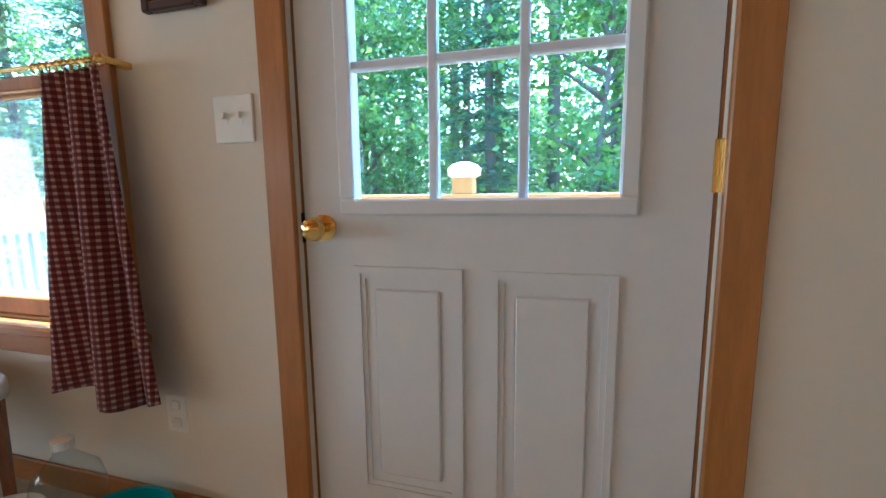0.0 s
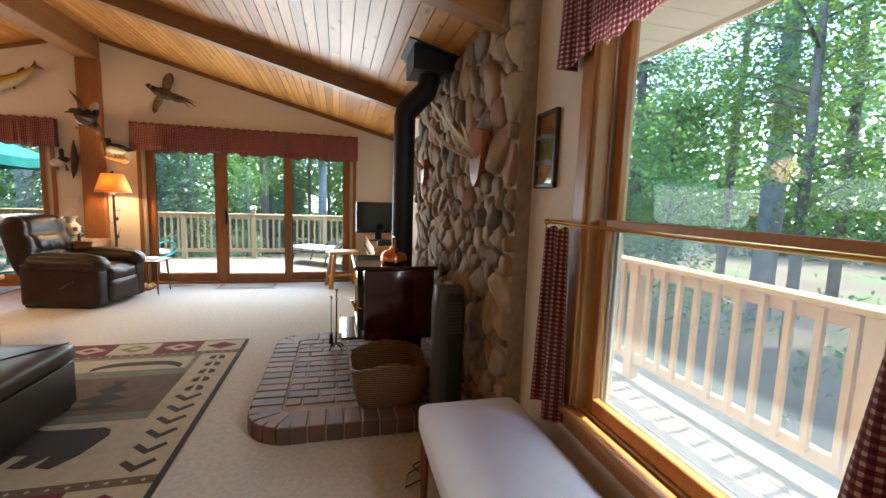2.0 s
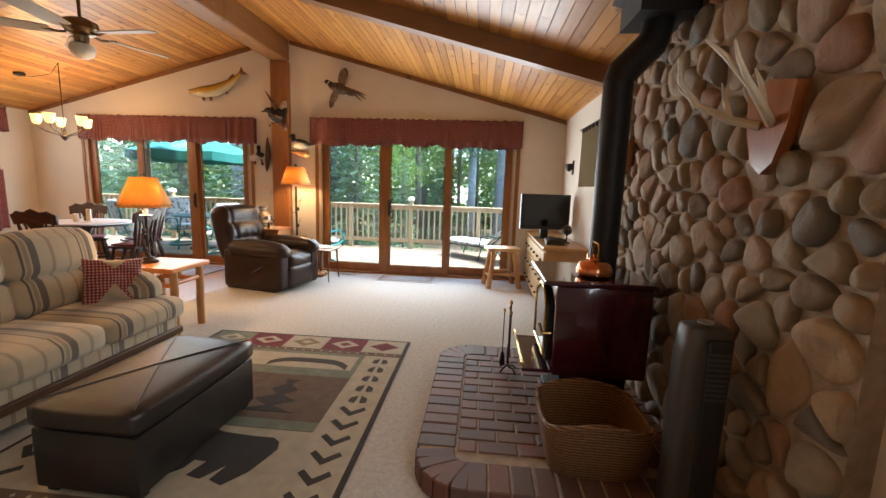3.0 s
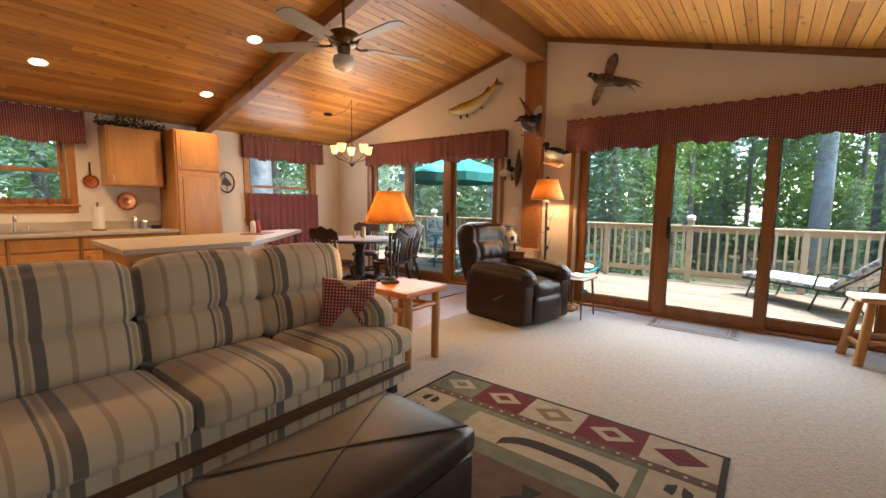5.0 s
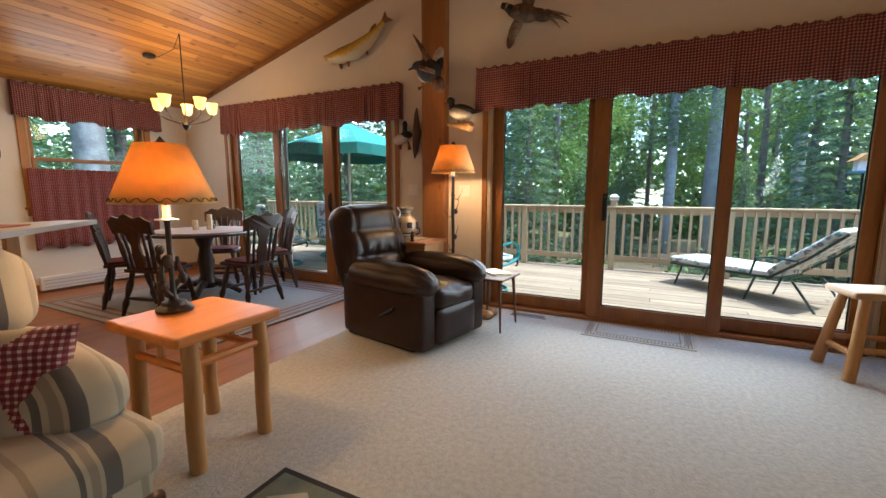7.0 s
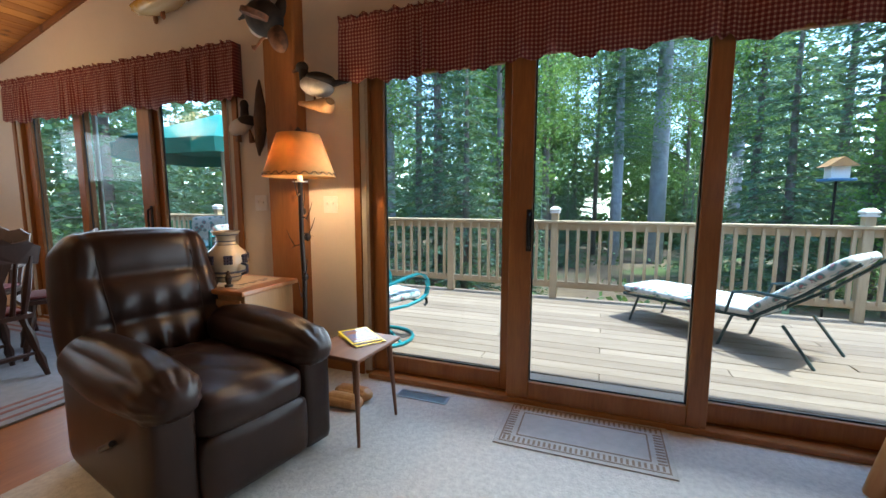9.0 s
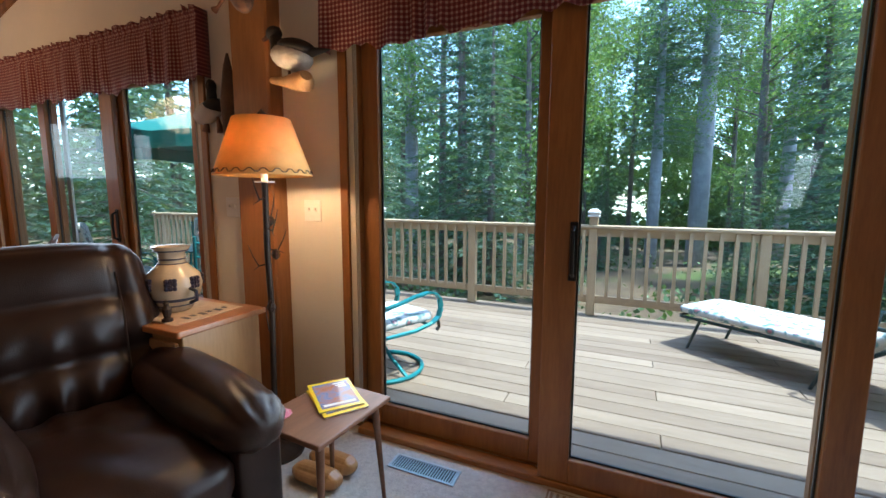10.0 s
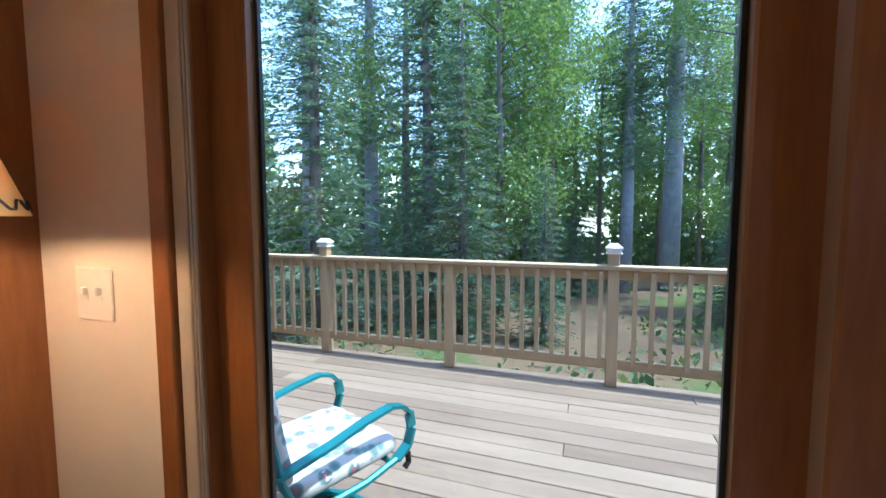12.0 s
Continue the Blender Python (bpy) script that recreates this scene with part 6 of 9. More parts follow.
for v in bm.verts:
    x, y, z = v.co
    if y > -0.03:
        w = min(1.0, (y + 0.03) / 0.07)
        mid_x = max(0.0, 1 - (abs(x) / 0.33) ** 4)
        puff = 0.055 * mid_x * (abs(math.sin(3.14159 * (z - 0.02) / 0.235)) ** 0.55 if z < 0.49 else max(0.0, math.sin(3.14159 * (z - 0.49) / 0.27)) ** 0.55)
        seam = -0.020 * dent(abs(x) - (0.185 + 0.06 * z), 0.014)
        wing = 0.030 * dent(abs(x) - 0.30, 0.06) * (1 - 0.4 * z)
        pleat = 0.0
        for zc, n0, ph in ((0.255, 33, 0.4), (0.49, 21, 1.9)):
            fan = x * (1 + 1.6 * abs(z - zc))
            pleat += (0.012 if zc < 0.4 else 0.0015) * math.sin(n0 * fan + ph + 1.4 * math.sin(11 * x)) * dent(z - zc - 0.05, 0.055)
            pleat += 0.0015 * math.sin(n0 * 0.7 * fan + 2 * ph) * dent(z - zc + 0.055, 0.05)
        pleat += 0.026 * math.sin(36 * x + 2.2 * math.sin(13 * x)) * dent(z - 0.09, 0.08)
        v.co.y += w * (puff + seam + wing + pleat * mid_x)
    v.co.x *= 1.0 - 0.16 * max(0.0, z - 0.42) + 0.03 * dent(z - 0.2, 0.15)
    v.co.z -= 0.10 * (abs(x) / 0.36) ** 3 * max(0.0, z - 0.5)
xform(bm, pose(0, -0.37, 0.355, 19, 0, 0))
smooth(part("back", bm, M_LEATHER, rc), 180)
for s in (-1, 1):
    bm = B()
    tube(bm, [(s * 0.20, 0.112, 0.10), (s * 0.205, 0.125, 0.25), (s * 0.215, 0.125, 0.42), (s * 0.215, 0.115, 0.58), (s * 0.205, 0.06, 0.70)], 0.0035, 5)
    xform(bm, pose(0, -0.37, 0.355, 19, 0, 0))
    part("seam", bm, M_LEATHER, rc)
bm = B()
tube(bm, [(0.398, 0.05, 0.25), (0.415, 0.05, 0.25), (0.42, 0.09, 0.27), (0.42, 0.2, 0.33)], 0.012, 8)
part("lever", bm, M_BLACKPL, rc)

# ---- small side table with magazines; vent; door mat ----
M_WALNUT = wood("walnut", (0.085, 0.035, 0.018), (0.20, 0.085, 0.04), "x", 9, 0.5, False, 0.0)
sd = thing("side_table", "small walnut side table on tapered legs", "side table", pose(-7.1, -2.54, 0.0, 0, 0, -4))
bm = B()
box(bm, -0.2, -0.165, 0.44, 0.2, 0.165, 0.46, 0.005, 2)
part("tabletop", bm, M_WALNUT, sd)
for x in (-0.15, 0.15):
    for y in (-0.12, 0.12):
        bm = B()
        cyl(bm, (x * 1.18, y * 1.2, 0.0), (x, y, 0.44), 0.008, 0.016, 10)
        smooth(part("leg", bm, M_WALNUT, sd))
M_YELLOW = plain("yellow_cover", (0.72, 0.50, 0.015), 0.3, 0, 0.06)
M_PAPER = plain("paper", (0.66, 0.64, 0.60), 0.8, 0, 0.06)
M_COVER = scene_paint("cover_photo", [(0.07, 0.08, 0.16), (0.18, 0.20, 0.32), (0.35, 0.16, 0.10), (0.20, 0.08, 0.06)], 14)
for i, (m, z) in enumerate(((pose(-7.175, -2.545, 0.460, 0, 0, -33), 0), (pose(-7.19, -2.565, 0.4665, 0, 0, -38), 1))):
    mg = thing("magazine", "yellow-bordered magazine lying on the side table", "magazine", m, "magazines on the side table")
    bm = B()
    box(bm, -0.085, -0.125, 0.0, 0.085, 0.125, 0.005)
    part("pages", bm, M_PAPER, mg)
    bm = B()
    box(bm, -0.087, -0.127, 0.0045, 0.087, 0.127, 0.0058)
    part("cover", bm, M_YELLOW, mg)
    bm = B()
    box(bm, -0.073, -0.108, 0.0056, 0.073, 0.108, 0.0063)
    part("photo", bm, M_COVER, mg)
    for k in range(4):
        bm = B()
        if k < 3:
            box(bm, -0.06, -0.095 + k * 0.018, 0.0062, -0.06 + 0.05 - k * 0.008, -0.085 + k * 0.018, 0.0067)
        else:
            box(bm, -0.062, 0.078, 0.0062, 0.062, 0.095, 0.0067)
        part("print_bar", bm, M_PAPER, mg)
cs = thing("coaster", "white and pink patterned paper coaster", "coaster", pose(-6.99, -2.66, 0.4602, 0, 0, 20))
bm = B()
lathe(bm, [(0.045, 0.0), (0.045, 0.002), (0.0, 0.0022)], 10)
part("card", bm, scene_paint("coaster_print", [(0.6, 0.5, 0.5), (0.6, 0.15, 0.25), (0.65, 0.6, 0.58)], 60), cs)
vt = thing("floor_vent", "metal floor register set in the carpet by the sliding door", "vent", pose(-7.52, -2.33, 0.0))
bm = B()
for a, b, c, d in ((-0.055, -0.17, 0.055, -0.155), (-0.055, 0.155, 0.055, 0.17), (-0.055, -0.155, -0.04, 0.155), (0.04, -0.155, 0.055, 0.155)):
    box(bm, a, b, 0.0, c, d, 0.006, 0.002)
part("frame", bm, M_SILVER, vt)
bm = B()
box(bm, -0.04, -0.155, -0.008, 0.04, 0.155, 0.0005)
part("backing", bm, M_BLACK, vt)
for k in range(24):
    bm = B()
    y = -0.15 + k * 0.013
    box(bm, -0.04, y, 0.0, 0.04, y + 0.005, 0.005)
    part("slat", bm, M_SILVER, vt)
M_MAT = plain("cream_mat", (0.44, 0.41, 0.36), 0.95, 0, 0.1, 20, 0.5, 300)
M_MATP = plain("mat_brown_pattern", (0.24, 0.17, 0.12), 0.95, 0, 0.1, 20, 0.5, 300)
mt = thing("door_mat", "cream door mat with a tan key-pattern border at the slider", "door mat", pose(-7.42, -1.38, 0.0))
bm = B()
box(bm, -0.225, -0.42, 0.0, 0.225, 0.42, 0.007, 0.002)
part("mat", bm, M_MAT, mt)
bm = B()
for d in (0.025, 0.10):
    for a, b, c, e in ((-0.225 + d, -0.42 + d, 0.225 - d, -0.412 + d), (-0.225 + d, 0.412 - d, 0.225 - d, 0.42 - d), (-0.225 + d, -0.412 + d, -0.217 + d, 0.412 - d), (0.217 - d, -0.412 + d, 0.225 - d, 0.412 - d)):
        box(bm, a, b, 0.006, c, e, 0.0082)
for k in range(30):
    y = -0.38 + k * 0.0255
    box(bm, 0.145, y, 0.006, 0.185, y + 0.012, 0.0082)
    box(bm, -0.185, y, 0.006, -0.145, y + 0.012, 0.0082)
for k in range(11):
    x = -0.13 + k * 0.0255
    box(bm, x, 0.345, 0.006, x + 0.012, 0.385, 0.0082)
    box(bm, x, -0.385, 0.006, x + 0.012, -0.345, 0.0082)
part("border_pattern", bm, M_MATP, mt)

# ---- chest with vase ----
M_CHEST = wood("honey_chest", (0.33, 0.15, 0.05), (0.52, 0.28, 0.11), "z", 8, 0.4, False, 0.2)
M_CHEST_T = wood("red_brown_top", (0.34, 0.12, 0.04), (0.52, 0.22, 0.08), "y", 8, 0.3, False, 0.3)
ch = thing("side_chest", "honey-coloured wooden chest with a red-brown top beside the floor lamp", "chest", pose(-7.165, -3.53, 0.0))
bm = B()
box(bm, -0.2, -0.36, 0.03, 0.19, 0.36, 0.69, 0.004)
part("carcass", bm, M_CHEST, ch)
bm = B()
box(bm, -0.225, -0.39, 0.69, 0.225, 0.385, 0.72, 0.008, 2)
part("top", bm, M_CHEST_T, ch)
for z0, z1 in ((0.06, 0.36), (0.38, 0.66)):
    bm = B()
    box(bm, 0.19, -0.34, z0, 0.205, 0.34, z1, 0.005)
    dd = part("drawer", bm, M_CHEST, ch)
    bm = B()
    tube(bm, [(0.205, -0.07, z1 - 0.07), (0.225, -0.06, z1 - 0.09), (0.228, 0.0, z1 - 0.1), (0.225, 0.06, z1 - 0.09), (0.205, 0.07, z1 - 0.07)], 0.008, 6)
    part("handle", bm, M_BRONZE, dd)
rn = thing("table_runner", "cream printed runner on the chest", "runner", pose(-7.165, -3.50, 0.72))
bm = B()
box(bm, -0.17, -0.2, 0.0, 0.17, 0.26, 0.003)
part("cloth", bm, plain("runner_cloth", (0.55, 0.42, 0.28), 0.9, 0, 0.15, 25), rn)
bm = B()
for k in range(6):
    box(bm, -0.13 + k * 0.04, 0.17, 0.0028, -0.11 + k * 0.04, 0.20 + 0.02 * (k % 2), 0.0036)
part("print", bm, M_BRONZE, rn)
M_VASE = plain("cream_glaze", (0.55, 0.44, 0.30), 0.25, 0, 0.12, 12, coat=0.4)
M_VASED = plain("dark_blue_glaze", (0.035, 0.03, 0.05), 0.3, 0, 0.25, 20)
va = thing("vase", "large cream glazed vase with dark bands and grape clusters", "vase", pose(-7.16, -3.49, 0.723) @ Matrix.Scale(1.06, 4))
prof = [(0.06, 0.0), (0.07, 0.01), (0.075, 0.03), (0.105, 0.075), (0.115, 0.12), (0.105, 0.165), (0.065, 0.205), (0.05, 0.225), (0.052, 0.26), (0.075, 0.285), (0.078, 0.292), (0.06, 0.29), (0.045, 0.25)]
bm = B()
lathe(bm, prof, 32)
smooth(part("body", bm, M_VASE, va), 60)
for r, z in ((0.077, 0.03), (0.094, 0.055), (0.099, 0.062), (0.056, 0.215), (0.052, 0.235), (0.066, 0.272)):
    bm = B()
    tube(bm, [(r * math.cos(6.28318 * k / 32), r * math.sin(6.28318 * k / 32), z) for k in range(32)], 0.0035, 5, closed=True)
    part("band", bm, M_VASED, va)
for k in range(7):
    a = 6.28318 * k / 7
    bm = B()
    for q in range(9):
        w = 3 - q // 3
        ball(bm, (0.112 * math.cos(a + ((q % 3) - 1) * 0.13), 0.112 * math.sin(a + ((q % 3) - 1) * 0.13), 0.15 - (q // 3) * 0.017), 0.011, 6, 4)
    part("grape_cluster", bm, M_VASED, va)
for s in (-1, 1):
    bm = B()
    tube(bm, [(0, s * 0.105, 0.11), (0, s * 0.15, 0.10), (0, s * 0.15, 0.06), (0, s * 0.11, 0.045)], 0.008, 6)
    part("handle", bm, M_VASED, va)
fg = thing("figurine", "small dark bronze figurine standing on the chest", "figurine", pose(-7.02, -3.33, 0.723))
bm = B()
lathe(bm, [(0.022, 0.0), (0.022, 0.012), (0.012, 0.016), (0.018, 0.04), (0.02, 0.055), (0.01, 0.07), (0.013, 0.082), (0.0, 0.097)], 10)
part("figurine_body", bm, M_BRONZE, fg)
bx_ = thing("wooden_clogs", "pair of carved wooden slippers on the floor under the side table", "slippers", pose(-7.35, -2.72, 0.0))
for i in (0, 1):
    bm = B()
    cushion(bm, -0.045 + i * 0.11, -0.12, 0.0, 0.045 + i * 0.11, 0.12, 0.075, 0.035, 0.01, 6)
    part("slipper", bm, M_LOG, bx_)

# ---- dresser, television, stool, hanging ----
M_PINEF = wood("pale_pine", (0.50, 0.32, 0.15), (0.70, 0.50, 0.28), "x", 7, 0.4, True, 0.2)
M_PINET = wood("amber_pine_top", (0.42, 0.20, 0.07), (0.62, 0.34, 0.13), "x", 7, 0.35, True, 0.3)
ds = thing("dresser", "low pine dresser with amber top and pale knobbed drawers", "dresser")
bm = B()
box(bm, -7.62, 0.42, 0.05, -5.86, 0.86, 0.75, 0.004)
part("carcass", bm, M_PINET, ds)
bm = B()
box(bm, -7.65, 0.385, 0.75, -5.82, 0.865, 0.785, 0.01, 2)
part("top", bm, M_PINET, ds)
bm = B()
box(bm, -7.58, 0.46, 0.0, -5.90, 0.84, 0.05)
part("plinth", bm, M_PINET, ds)
for i in range(3):
    for j in range(3):
        bm = B()
        x0 = -7.60 + i * 0.58
        z0 = 0.075 + j * 0.222
        box(bm, x0 + 0.01, 0.40, z0, x0 + 0.57, 0.42, z0 + 0.205, 0.006, 2)
        d = part("drawer", bm, M_PINEF, ds)
        for k in (0.15, 0.43):
            bm = B()
            ball(bm, (x0 + k, 0.385, z0 + 0.10), 0.016, 8, 6)
            part("knob", bm, M_BRONZE, d)
M_SCREEN = plain("dark_screen", (0.008, 0.009, 0.011), 0.12, 0, 0.1)
tv = thing("television", "flat black television switched off on the dresser", "television", pose(-6.78, 0.52, 0.785, 0, 0, 8))
bm = B()
box(bm, -0.03, -0.32, 0.11, 0.03, 0.32, 0.56, 0.01, 2)
part("housing", bm, M_BLACKPL, tv)
bm = B()
box(bm, 0.029, -0.295, 0.15, 0.032, 0.295, 0.54)
part("screen", bm, M_SCREEN, tv)
bm = B()
box(bm, -0.09, -0.15, 0.0, 0.09, 0.15, 0.015, 0.005)
box(bm, -0.02, -0.05, 0.015, 0.015, 0.05, 0.13)
part("stand", bm, M_BLACKPL, tv)
for i, (x, y, z, dx, dy, dz, m, lb) in enumerate(((-6.35, 0.6, 0.785, 0.07, 0.12, 0.04, M_BLACKPL, "small black set-top box on the dresser"), (-6.1, 0.55, 0.785, 0.06, 0.1, 0.05, M_BRONZE, "dark carved box on the dresser"))):
    b = thing("set_top_box" if i == 0 else "trinket_box", lb, "box", pose(x, y, z))
    bm = B()
    box(bm, -dx, -dy, 0, dx, dy, dz, 0.005)
    part("case", bm, m, b)
    bm = B()
    box(bm, -dx * 0.7, -dy * 0.7, dz, dx * 0.7, dy * 0.7, dz + 0.008, 0.002)
    part("lid", bm, m, b)
dc = thing("decoy", "dark carved wooden decoy on a stand on the dresser", "carving", pose(-6.3, 0.72, 0.785))
bm = B()
lathe(bm, [(0.04, 0.0), (0.04, 0.012), (0.008, 0.016), (0.008, 0.09), (0.05, 0.12), (0.06, 0.16), (0.035, 0.205), (0.0, 0.215)], 12)
part("carving_body", bm, M_BRONZE, dc)
sto = thing("log_stool", "peeled-log stool with a slab seat beside the slider", "stool", pose(-7.27, 0.03, 0.0, 0, 0, 12))
bm = B()
box(bm, -0.16, -0.24, 0.525, 0.16, 0.24, 0.57, 0.018, 2)
part("seat", bm, wood("stool_slab", (0.40, 0.22, 0.09), (0.60, 0.38, 0.18), "y", 7, 0.45, True), sto)
for x in (-1, 1):
    for y in (-1, 1):
        bm = B()
        tube(bm, [(x * 0.17, y * 0.22, 0.0), (x * 0.14, y * 0.185, 0.25), (x * 0.10, y * 0.15, 0.53)], [0.036, 0.034, 0.03], 10)
        smooth(part("leg", bm, M_LOG, sto))
for x in (-1, 1):
    bm = B()
    cyl(bm, (x * 0.15, -0.19, 0.2), (x * 0.15, 0.19, 0.2), 0.02, seg=8)
    part("rung", bm, M_LOG, sto)
for y in (-1, 1):
    bm = B()
    cyl(bm, (-0.145, y * 0.19, 0.16), (0.145, y * 0.19, 0.16), 0.02, seg=8)
    part("rung", bm, M_LOG, sto)
tp = thing("wall_hanging", "dark woodland tapestry hanging by tabs from a rod", "tapestry")
bm = B()
box(bm, -6.55, YN - 0.02, 1.45, -5.60, YN - 0.015, 2.08)
part("cloth", bm, scene_paint("tapestry_weave", [(0.02, 0.025, 0.015), (0.06, 0.07, 0.035), (0.16, 0.13, 0.07), (0.05, 0.05, 0.03)], 5), tp)
for k in range(7):
    bm = B()
    x = -6.53 + k * 0.145
    box(bm, x, YN - 0.032, 2.08, x + 0.05, YN - 0.006, 2.13, 0.004)
    part("tab", bm, M_BRONZE, tp)
bm = B()
cyl(bm, (-6.65, YN - 0.02, 2.125), (-5.5, YN - 0.02, 2.125), 0.009, seg=8)
part("rod", bm, M_BLACK, tp)
sc = thing("wall_sconce", "small dark iron sconce on the wall", "sconce", pose(-7.0, YN, 1.7))
bm = B()
box(bm, -0.04, -0.012, -0.09, 0.04, 0.0, 0.09, 0.003)
lathe(bm, [(0.015, -0.05), (0.04, -0.02), (0.05, 0.05), (0.0, 0.052)], 10, (0, -0.055, 0))
part("iron_body", bm, M_BLACK, sc)

# ---- kitchen ----
M_OAK = wood("oak_cabinet", (0.36, 0.16, 0.045), (0.58, 0.30, 0.10), "z", 9, 0.35, False, 0.25)
M_LAM = plain("grey_beige_laminate", (0.42, 0.37, 0.32), 0.35, 0, 0.08, 60)


def cab_door(parent, x0, x1, z0, z1, y, pull="r", arched=False):
    bm = B()
    box(bm, x0, y, z0, x1, y + 0.02, z1, 0.004)
    d = part("door", bm, M_OAK, parent)
    bm = B()
    f = 0.055
    if arched:
        slab(bm, arch(x0 + f, x1 - f, z0 + f, z1 - f - 0.035, 0.035), "y", y + 0.02, y + 0.027)
    else:
        box(bm, x0 + f, y + 0.02, z0 + f, x1 - f, y + 0.027, z1 - f, 0.006)
    part("raised_field", bm, M_OAK, d)
    bm = B()
    xk = x1 - 0.03 if pull == "r" else x0 + 0.03
    zk = z0 + 0.08 if z0 > 1.2 else z1 - 0.09
    tube(bm, [(xk, y + 0.02, zk - 0.04), (xk, y + 0.042, zk - 0.03), (xk, y + 0.042, zk + 0.03), (xk, y + 0.02, zk + 0.04)], 0.005, 6)
    part("handle", bm, M_SILVER, d)
    return d


pa = thing("pantry_cabinet", "tall oak pantry cabinet with two arched doors", "cabinet")
bm = B()
box(bm, -5.14, YS, 0.0, -4.56, YS + 0.60, 2.25, 0.004)
part("body", bm, M_OAK, pa)
cab_door(pa, -5.12, -4.58, 1.72, 2.22, YS + 0.60, "r", True)
cab_door(pa, -5.12, -4.58, 0.12, 1.69, YS + 0.60, "r")
uc = thing("upper_cabinet", "oak upper wall cabinet beside the pantry", "cabinet")
bm = B()
box(bm, -4.51, YS, 1.48, -3.90, YS + 0.32, 2.23, 0.004)
part("body", bm, M_OAK, uc)
cab_door(uc, -4.49, -3.92, 1.50, 2.21, YS + 0.32, "r", True)
x = -4.54
k = 0
while x < 1.5:
    w = 0.60 if k % 3 else 0.42
    lc = thing("base_cabinet", "oak base cabinet with drawer above doors", "cabinet", group="base cabinets under the kitchen counter")
    bm = B()
    box(bm, x, YS, 0.1, x + w - 0.004, YS + 0.60, 0.875, 0.003)
    box(bm, x, YS, 0.0, x + w - 0.004, YS + 0.52, 0.1)
    part("body", bm, M_OAK, lc)
    bm = B()
    box(bm, x + 0.015, YS + 0.60, 0.72, x + w - 0.02, YS + 0.62, 0.86, 0.005)
    part("drawer", bm, M_OAK, lc)
    cab_door(lc, x + 0.015, x + w - 0.02, 0.12, 0.70, YS + 0.60, "r" if k % 2 else "l")
    x += w
    k += 1
ct = thing("kitchen_counter", "grey laminate kitchen countertop with backsplash", "countertop")
bm = B()
box(bm, -4.55, YS, 0.876, 1.6, YS + 0.645, 0.915, 0.006, 2)
part("worktop", bm, M_LAM, ct)
bm = B()
box(bm, -4.55, YS, 0.915, 1.6, YS + 0.02, 1.02, 0.004)
part("backsplash", bm, M_LAM, ct)
sk = thing("kitchen_sink", "stainless steel sink with chrome tap under the window", "sink", pose(-3.0, YS + 0.33, 0.915))
bm = B()
box(bm, -0.4, -0.22, 0.0, 0.4, -0.19, 0.008)
box(bm, -0.4, 0.19, 0.0, 0.4, 0.22, 0.008)
box(bm, -0.4, -0.19, 0.0, -0.37, 0.19, 0.008)
box(bm, 0.37, -0.19, 0.0, 0.4, 0.19, 0.008)
box(bm, -0.37, -0.19, 0.0, 0.37, 0.19, 0.002)
part("basin_rim", bm, M_SILVER, sk)
bm = B()
tube(bm, [(-0.05, -0.2, 0.0), (-0.05, -0.2, 0.14), (-0.05, -0.16, 0.19), (-0.05, -0.06, 0.17), (-0.05, -0.04, 0.13)], 0.011, 8)
tube(bm, [(-0.16, -0.2, 0.0), (-0.16, -0.2, 0.05), (-0.16, -0.14, 0.07)], 0.01, 8)
part("tap", bm, M_SILVER, sk)
bm = B()
cyl(bm, (0.12, -0.2, 0), (0.12, -0.2, 0.1), 0.018, 0.014, 10)
part("sprayer", bm, M_BLACK, sk)
pt = thing("paper_towel_holder", "white paper towel roll on a wooden stand", "paper towels", pose(-3.78, YS + 0.28, 0.915))
bm = B()
lathe(bm, [(0.075, 0.0), (0.075, 0.015), (0.01, 0.02), (0.01, 0.33), (0.018, 0.34), (0.0, 0.355)], 16)
part("stand", bm, M_LEG, pt)
bm = B()
lathe(bm, [(0.06, 0.02), (0.063, 0.03), (0.063, 0.285), (0.06, 0.295), (0.012, 0.296)], 20)
part("roll", bm, M_PAPER, pt)
for x, z, r, hn, lb in ((-3.79, 1.53, 0.085, 0.16, "copper skillet hanging on the kitchen wall"), (-4.16, 1.28, 0.12, 0.0, "round copper mould hanging on the kitchen wall")):
    sk2 = thing("copper_pan" if hn else "copper_mould", lb, "copper pan", pose(x, YS, z))
    bm = B()
    lathe(bm, [(r * 0.9, 0.002), (r, 0.03), (r * 0.96, 0.034), (r * 0.8, 0.018), (r * 0.35, 0.02), (r * 0.3, 0.04), (0.0, 0.045)], 20)
    xform(bm, pose(0, 0, 0, -90, 0, 0))
    smooth(part("pan", bm, M_COPPER, sk2))
    if hn:
        bm = B()
        box(bm, -0.01, 0.012, r * 0.9, 0.01, 0.02, r + hn, 0.003)
        part("handle", bm, M_BRONZE, sk2)
wr = thing("wall_wreath", "round dark metal wall ornament beside the pantry", "wall ornament", pose(-5.50, YS + 0.012, 1.6))
bm = B()
tube(bm, [(0.12 * math.cos(6.28318 * k / 24), 0, 0.16 * math.sin(6.28318 * k / 24)) for k in range(24)], 0.012, 6, closed=True)
part("ring", bm, M_BRONZE, wr)
bm = B()
slab(bm, [(-0.08, -0.04), (-0.02, -0.06), (0.08, -0.04), (0.06, 0.04), (0.02, 0.08), (-0.04, 0.03)], "y", -0.006, 0.006)
tube(bm, [(0.0, 0, -0.06), (0, 0, -0.15)], 0.006, 5)
tube(bm, [(0.02, 0, 0.08), (0.03, 0, 0.15)], 0.006, 5)
part("cutout", bm, M_BRONZE, wr)
